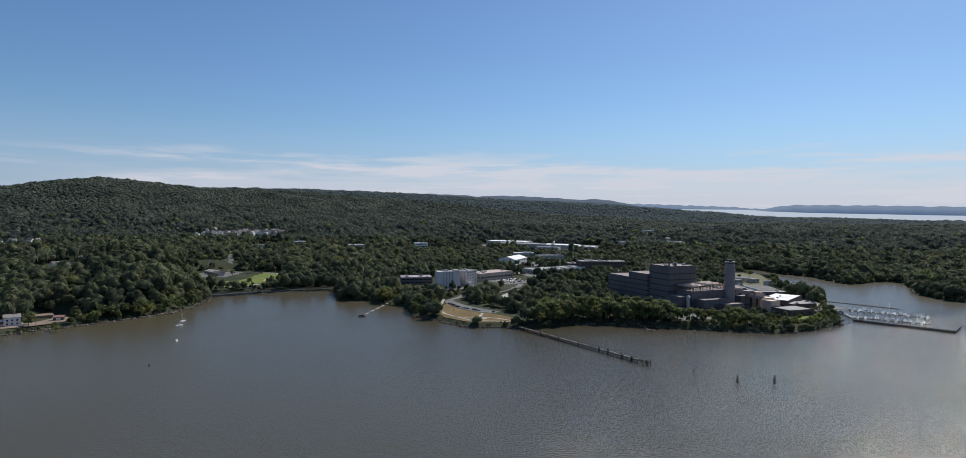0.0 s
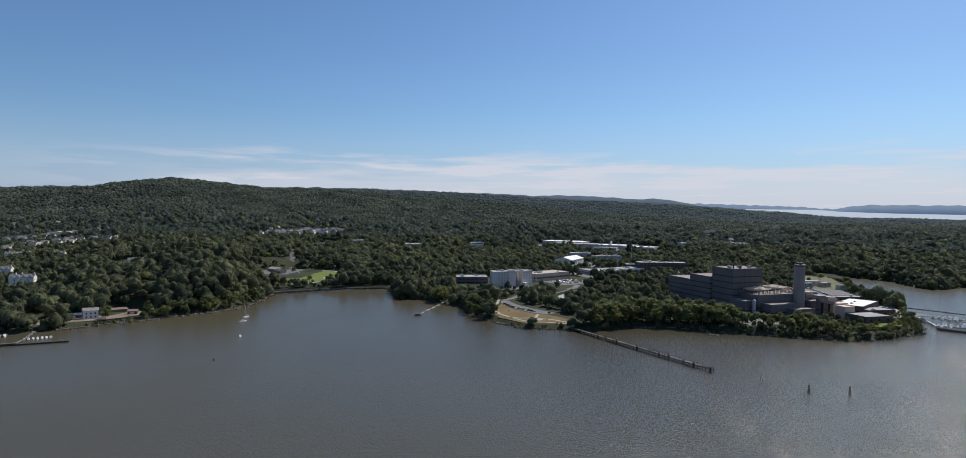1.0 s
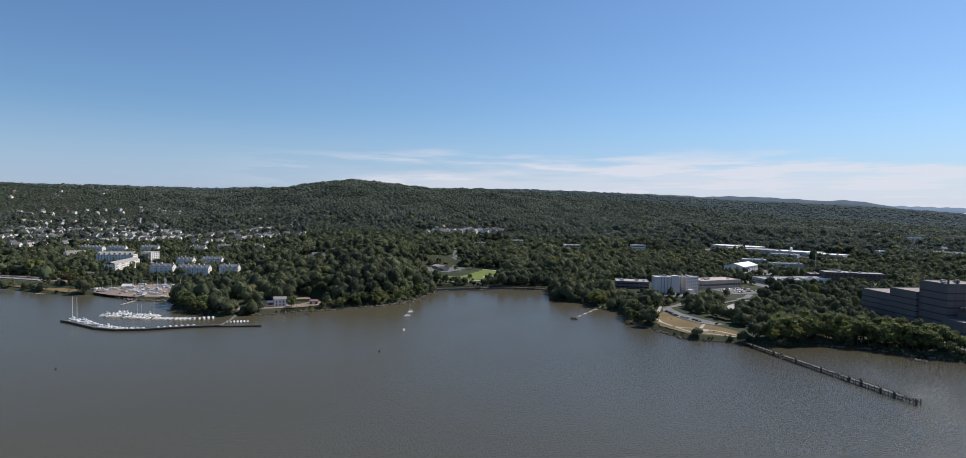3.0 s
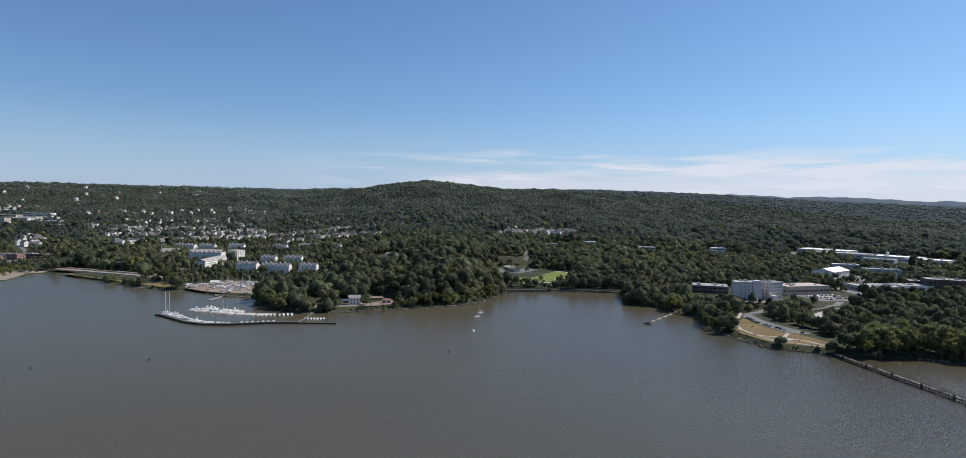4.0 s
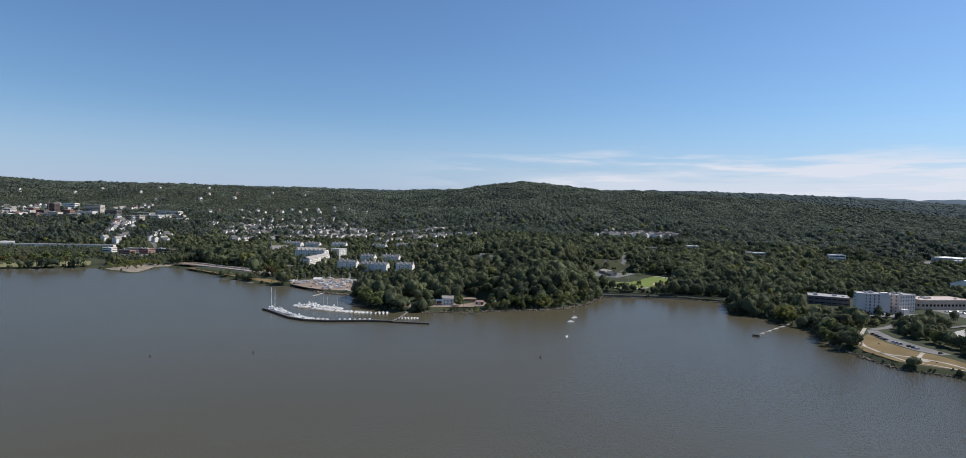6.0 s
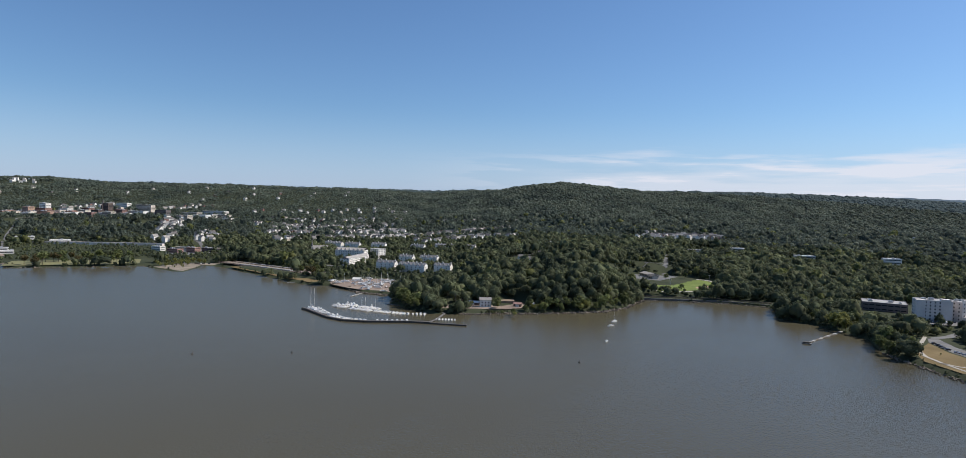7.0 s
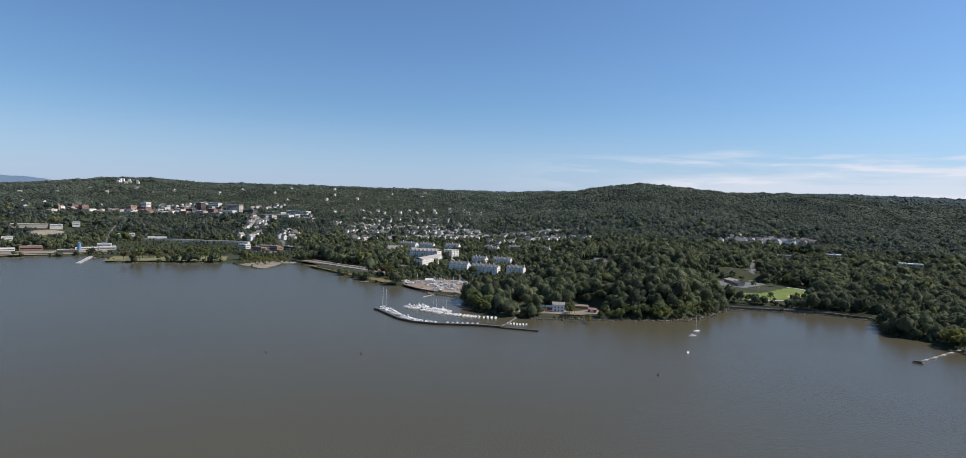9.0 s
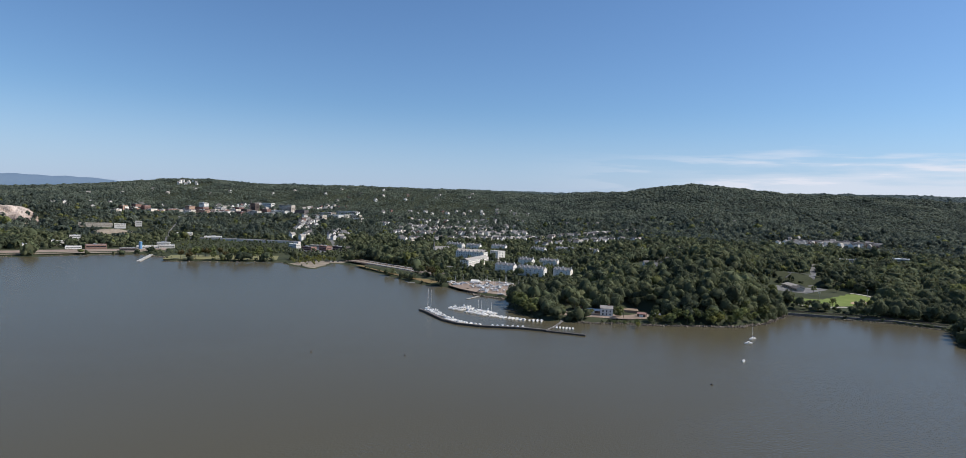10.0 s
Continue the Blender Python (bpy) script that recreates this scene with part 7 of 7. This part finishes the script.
def open_ground(x, y):
    """True where trees may stand."""
    ok = shore_distance(x, y) > 2.0
    inset = {'park': 0, 'hotel': 4, 'strip': 8, 'brick': 8, 'hangar': 12, 'mall': 14, 'plant_rear': 8, 'park_west': 2, 'plant': 8, 'field': 3}
    for key, pad in PADS.items():
        gap = pad_gap(pad, x, y)
        ok &= (gap > 1 - inset.get(key, 0)) if key not in WOODED else (gap > 1) | (np.sin(x * 0.9) * np.cos(y * 1.1) + np.sin(x * 0.13 + y * 0.17) > -0.7)
    for cx, cy, r in FEET:
        ok &= (x - cx) ** 2 + (y - cy) ** 2 > r * r
    for line, w in LANES:
        for (ax, ay), (bx, by) in zip(line, line[1:]):
            dx, dy = bx - ax, by - ay
            k = np.clip(((x - ax) * dx + (y - ay) * dy) / (dx * dx + dy * dy), 0, 1)
            ok &= (x - ax - k * dx) ** 2 + (y - ay - k * dy) ** 2 > w * w
    return ok


NEAR = [billow(2, s, 11, -0.2, 170, 0.155, core=0.86) for s in range(1, 11)]
MID = [billow(1, s + 20, 7, -0.1, 44, 0.235, core=0.86) for s in range(1, 12)]
UPPER = [billow(1, s + 60, 5, 0.0, 16, 0.32, core=0.9) for s in range(10)]
FAR = [billow(1, s + 80, 4, 0.0, squash=0.75) for s in range(10)]

# ---- trees that can be told apart, on the point and along the near shores ----
def tree_kind(seed, tall, wide, leaf, label, balls):
    """A tree: tapered trunk, limbs, and a crown of many ragged clumps."""
    r = random.Random(seed)
    t = thing("tree", label, "tree", group="trees near the water")
    bm = bmesh.new()
    tube(bm, (0, 0, -1), (r.uniform(-.3, .3), r.uniform(-.3, .3), tall * 0.62), tall * 0.022, tall * 0.010, 7)
    V, F, k = [], [], 0
    limbs = bm
    for b in range(balls):
        a, e = r.uniform(0, 6.283), r.uniform(-0.5, 1.0)
        d = wide * math.cos(e * 1.2) * r.uniform(0.3, 0.85)
        c = Vector((d * math.cos(a), d * math.sin(a), tall * (0.58 + 0.34 * e)))
        size = wide * r.uniform(0.26, 0.42)
        v, f = ico(1, seed * 31 + b, 0.75, r.uniform(0.6, 0.9), -2)
        V.append(v * size * 0.85 + np.array(c)[None])
        F.append(f + k)
        k += len(v)
        for q in range(26):
            way = Vector((r.gauss(0, 1), r.gauss(0, 1), r.gauss(0.2, 0.8))).normalized()
            p = c + way * size * r.uniform(0.75, 1.3)
            n = Vector((r.gauss(0, 1), r.gauss(0, 1), r.gauss(0, 1))).normalized()
            u = n.orthogonal().normalized()
            w = n.cross(u)
            z, t0 = r.uniform(0.45, 0.95), r.uniform(0, 6.28)
            V.append(np.array([(p + (u * math.cos(t0 + g) + w * math.sin(t0 + g)) * z)[:] for g in (0, 2.2, 4.1)]))
            F.append(np.array([[k, k + 1, k + 2]]))
            k += 3
        if b % 3 == 0:
            tube(limbs, (0, 0, tall * 0.3), c, tall * 0.009, tall * 0.003, 5, False)
    part("trunk", limbs, BARK, t)
    me = bpy.data.meshes.new("crown")
    me.from_pydata(np.vstack(V).tolist(), [], np.vstack(F).tolist())
    me.materials.append(leaf)
    crown = new("crown", me)
    crown.parent = t
    return t


TREES = [tree_kind(1, 15, 5.6, LEAF, "full green broad-leaved tree near the water", 14), tree_kind(2, 13, 4.6, LEAF, "rounded green tree near the water", 12), tree_kind(3, 11, 4.4, LEAF_LIGHT, "light yellow-green tree near the water", 11),
         tree_kind(4, 16, 4.8, LEAF, "tall dark green tree near the water", 13), tree_kind(5, 8, 3.6, LEAF, "low bushy green tree on the bank", 9), tree_kind(6, 12, 4.4, WARM_LEAF, "tree with brownish early autumn leaves", 11)]
grown = [False] * len(TREES)


def put_tree(k, x, y, z, turn, size):
    m = pose(x, y, z, 0, 0, turn) @ Matrix.Diagonal((size, size, size, 1))
    if grown[k]:
        o = copy_thing(TREES[k], pose(x, y, z, 0, 0, turn))
        o.scale = (size, size, size)
    else:
        grown[k] = True
        TREES[k].matrix_basis = m


def own_trees(x, y):
    """Where trees stand as things of their own: the river front of the point and of the wooded bluff."""
    d = shore_distance(x, y)
    point = (x > 60) & (x < 440) & (y < 742) & (d < 36)
    bluff = (((x > -560) & (x < -497)) | ((x > -424) & (x < -330))) & (y < 800) & (d < 14)
    return point | bluff


FEET.extend(((-440, 640, 15), (-112, 818, 17), (-64, 742, 12)))
tq = random.Random(77)
count = 0
x, y, s = scatter(560, 960, 7.4)
ok = open_ground(x, y)
ok &= own_trees(x, y)
for px, py, pz in zip(x[ok], y[ok], land(x[ok], y[ok])):
    dd = float(shore_distance([px], [py])[0])
    kinds = (4, 4, 2) if px > 312 and px < 372 else (4, 4, 2, 1, 4, 0) if dd < 9 else (0, 1, 3, 1, 0, 2, 3)
    if px < -20 and px > -180:
        kinds = (0, 1, 2, 4, 2)
    if count < 250:
        put_tree(tq.choice(kinds), px, py, pz - 0.3, tq.uniform(0, 360), tq.uniform(0.9, 1.25) * (1.3 if 60 < px < 190 else 0.6 if px > 290 else 0.82 if px > 200 else 1.0))
        count += 1
# single trees in the open: park, shore lawns, marina yard
for px, py, k, sz in ((-26, 742, 4, 0.25), (14, 690, 4, 0.22), (-1120, 640, 2, 0.8), (-1104, 622, 2, 0.9), (-1136, 628, 2, 1.0), (-1128, 640, 4, 1.2), (-1116, 652, 2, 1.1), (-1100, 656, 2, 1.0), (-1134, 652, 2, 1.1), (-1112, 628, 2, 1.0), (-1110, 660, 4, 1.1), (-1128, 610, 4, 1.0), (-1262, 455, 5, 1.1), (-1268, 470, 1, 1.1), (-1258, 486, 5, 1.0), (-1264, 530, 0, 0.9), (-1266, 556, 1, 0.9), (-1250, 580, 0, 1.0), (-1256, 602, 1, 1.0), (-1276, 512, 5, 1.0), (-114, 824, 2, 1.7), (-106, 818, 2, 1.35), (-120, 834, 2, 1.4), (-112, 836, 2, 1.5), (-70, 742, 0, 1.0), (-62, 730, 1, 1.1), (-54, 748, 2, 0.9), (-66, 760, 0, 1.2), (-843, 687, 0, 1.0), (-822, 685, 5, 1.35), (-803, 681, 5, 1.5), (-812, 692, 0, 1.3), (-786, 676, 1, 0.9), (-776, 668, 2, 0.8), (-795, 691, 0, 0.9), (-864, 696, 4, 0.9),
                      (-1212, 438, 5, 1.1), (-1222, 452, 0, 1.2), (-1198, 476, 1, 1.0), (-1188, 510, 0, 1.1), (-1178, 540, 1, 1.0), (-1160, 566, 4, 1.1), (-1208, 500, 5, 1.0), (-1196, 556, 0, 1.0), (-1236, 430, 5, 1.2), (-1256, 460, 5, 1.1), (-1264, 481, 5, 1.2), (-1270, 497, 0, 1.0), (-1283, 513, 5, 1.0), (-1268, 555, 0, 1.0), (-1278, 587, 1, 1.0), (-1264, 608, 4, 1.0), (-1090, 660, 2, 0.9), (-1106, 640, 2, 0.8), (-1111, 671, 4, 1.0), (-973, 715, 4, 0.8), (-920, 708, 4, 0.7),
                      (-751, 673, 2, 0.8), (-765, 677, 1, 0.8), (-438, 667, 1, 0.95), (-466, 653, 2, 0.55), (-492, 636, 4, 0.7), (-336, 985, 4, 0.9), (-330, 965, 1, 0.9), (-342, 950, 4, 0.9), (-318, 945, 4, 0.8), (-372, 930, 4, 0.8), (-300, 935, 4, 0.9), (-285, 925, 4, 0.8), (-250, 945, 1, 0.8), (165, 656, 4, 0.45), (470, 1000, 0, 1.3), (480, 1014, 2, 1.2), (464, 984, 1, 1.2), (484, 988, 2, 1.0), (452, 1080, 4, 1.0), (488, 1120, 1, 1.0), (-395, 1075, 1, 0.9), (-380, 1120, 1, 0.9),
                      (-1092, 592, 2, 0.7), (-1084, 600, 2, 0.8), (-1100, 598, 4, 0.8), (-1076, 612, 2, 0.7), (-1094, 612, 2, 0.9), (-1108, 590, 2, 0.7), (-1068, 596, 4, 0.5), (-1086, 628, 2, 0.8), (-1120, 592, 2, 0.8), (-1110, 606, 2, 1.0), (-1136, 596, 4, 0.9), (-1060, 606, 2, 0.5),
                      (212, 684, 0, 0.8), (217, 697, 1, 0.8), (207, 674, 4, 1.0), (-434, 658, 1, 0.9), (-412, 640, 4, 0.7), (-404, 650, 4, 0.9), (-398, 642, 2, 0.6), (-422, 634, 4, 0.6), (-500, 622, 4, 0.8), (-472, 612, 2, 0.6), (-510, 664, 5, 0.9), (-486, 676, 2, 0.9)):
    put_tree(k, px, py, max(ground_at(px, py), 0.2) - 0.2, tq.uniform(0, 360), sz * (1.3 if -1300 < px < -1150 and py < 612 else 1.0))

# scrub along the banks
bx, by = [], []
for (ax, ay), (cx, cy) in zip(SHORE[3:], SHORE[4:-3]):
    n = int(math.hypot(cx - ax, cy - ay) / 1.6)
    f = (np.arange(n) + rng.random(n)) / max(n, 1)
    bx.append(ax + (cx - ax) * f + rng.normal(0, 3.0, n)), by.append(ay + (cy - ay) * f + rng.normal(0, 3.0, n))
bx, by = np.concatenate(bx), np.concatenate(by)
d = shore_distance(bx, by)
ok = (d > 0.8) & (d < 9)
ok &= ~((bx > -1330) & (bx < -1120) & (rng.random(len(bx)) < 0.8)) & ~((bx > -1100) & (bx < -985) & (rng.random(len(bx)) < 0.93)) & ~((bx > -960) & (bx < -560) & (rng.random(len(bx)) < 0.75)) & ~((bx > -350) & (bx < -200) & (by > 860) & (rng.random(len(bx)) < 0.6))
ok &= ~((bx > -480) & (bx < -440) & (rng.random(len(bx)) < 0.7)) & ~(bx < -1330)
bx, by = bx[ok], by[ok]
woods("bank_scrub", np.stack([bx, by, land(bx, by)], 1), rng.uniform(0.9, 2.2, len(bx)) * np.where((bx > -62) & (bx < 60), 0.6, np.where(bx > 60, 1.7, 1.1)), rng.uniform(0.3, 1.3, len(bx)) * np.where((bx > -62) & (bx < 60), 0.5, np.where(bx > 60, 1.8, 1.0)), [clump(s + 90, 2, 30, 0.35) for s in range(4)], FOLIAGE, "tangled green scrub along the river banks")

# ---- woods ----
def past_ridge(x, y):
    """Metres beyond the crest line, seen from the bay; the far slopes carry no single trees."""
    crest = np.interp(np.degrees(np.arctan2(x, y - 60)), [math.degrees(math.atan2(p[0], p[1] - 60)) for p in RIDGE], [math.hypot(p[0], p[1] - 60) for p in RIDGE])
    return np.hypot(x, y - 60) - crest


def low_trees(x, y):
    """How tall the trees grow: lower in gardens, along the flats and in front of the apartments."""
    k = np.ones(len(x))
    for cx, cy, rx, ry, f in ((-725, 755, 110, 70, 0.5), (-860, 860, 120, 120, 0.75), (-900, 1020, 170, 120, 0.62), (-1080, 1250, 160, 260, 0.6), (-1430, 600, 120, 240, 0.7), (-1640, 395, 80, 70, 0.6), (-1985, 800, 120, 330, 0.55), (-1320, 720, 90, 120, 0.5), (-1950, 1130, 120, 130, 0.5), (-1290, 1240, 50, 60, 0.5), (-1440, 580, 120, 150, 0.28), (-1235, 690, 90, 70, 0.35), (-1850, 700, 130, 300, 0.9), (150, 1300, 260, 480, 0.72), (585, 1760, 60, 60, 0.4), (700, 2330, 80, 70, 0.4), (440, 1755, 30, 50, 0.4), (1085, 2730, 30, 60, 0.4), (600, 2000, 40, 130, 0.5), (670, 2640, 50, 140, 0.45), (-280, 1540, 50, 45, 0.4), (-130, 1640, 45, 45, 0.4), (-470, 1560, 60, 90, 0.45), (-138, 2380, 40, 50, 0.4), (-370, 960, 80, 60, 0.6),
                              (-45, 892, 48, 26, 0.42), (35, 798, 12, 18, 0.4), (60, 960, 40, 60, 0.7), (325, 700, 100, 44, 0.5), (470, 1080, 120, 190, 0.62), (-440, 1120, 60, 90, 0.7), (-2930, 905, 90, 80, 0.4), (-745, 845, 120, 90, 0.55), (-660, 1860, 190, 150, 0.34)):
        q = ((x - cx) / rx) ** 2 + ((y - cy) / ry) ** 2
        k = np.minimum(k, 1 - (1 - f) * smooth(2 - q))
    return k


# upper, far and distant rings take foliage colours with haze mixed in
for name, r0, r1, space, temps, grow, mat in (("woods_near", 560, 1080, 7.6, NEAR, 0.72, FOLIAGE), ("woods_middle", 1080, 1700, 9.8, MID, 0.76, FOLIAGE), ("woods_upper", 1700, 2400, 11.4, UPPER, 0.72, FAR_HAZE_WOODS), ("woods_far", 2400, 3300, 11.0, FAR, 0.70, FAR_HAZE_WOODS), ("woods_distant", 3300, 4650, 13.0, FAR, 0.70, HAZE_WOODS)):
    x, y, s = scatter(r0, r1, space)
    ok = open_ground(x, y)
    ok &= ~(own_trees(x, y))
    if r0 > 2300:
        ok &= past_ridge(x, y) < 60
    k = low_trees(x, y)
    town = smooth((1700 - x * 0.2 - y) / 320) * smooth((-1130 - x) / 140) * smooth((y - 200) / 120) * smooth((x + 2900) / 320)
    gaps = np.sin(x / 41 + 1.1) * np.cos(y / 37) + 0.6 * np.sin(x / 17 + y / 23)
    ok &= ~(rng.random(len(x)) < town * np.clip(0.03 + 0.14 * gaps, 0.0, 0.3))
    x, y, s, town, k = x[ok], y[ok], s[ok], town[ok], k[ok]
    z = land(x, y)
    patch = np.sin(x / 60 + 2) * np.cos(y / 75) + 0.7 * np.sin(x / 23 + y / 31)
    size = np.clip(rng.normal(1.0, 0.44 if r0 < 2000 else 0.22, len(x)), 0.4, 2.1 if r0 < 2000 else 1.6) * (1 + 0.12 * patch)
    k = np.minimum(k, 1 - town * np.where(gaps[ok] < -0.5, 0.12, 0.42))
    rad = s * grow * size ** 0.65 * k
    rise = np.clip(6.2 * size + (rng.uniform(-2.2, 3.6, len(x)) if r0 < 2000 else rng.uniform(-0.8, 1.0, len(x))) * size, 2.0, 15) * k
    edge = smooth((shore_distance(x, y) - 1) / 16)
    rise = rise * (0.55 + 0.45 * edge)
    warm = (rng.random(len(x)) < (0.045 + 0.14 * (patch > 1.0))) & (r0 < 2000)
    spots = np.stack([x, y, z], 1)
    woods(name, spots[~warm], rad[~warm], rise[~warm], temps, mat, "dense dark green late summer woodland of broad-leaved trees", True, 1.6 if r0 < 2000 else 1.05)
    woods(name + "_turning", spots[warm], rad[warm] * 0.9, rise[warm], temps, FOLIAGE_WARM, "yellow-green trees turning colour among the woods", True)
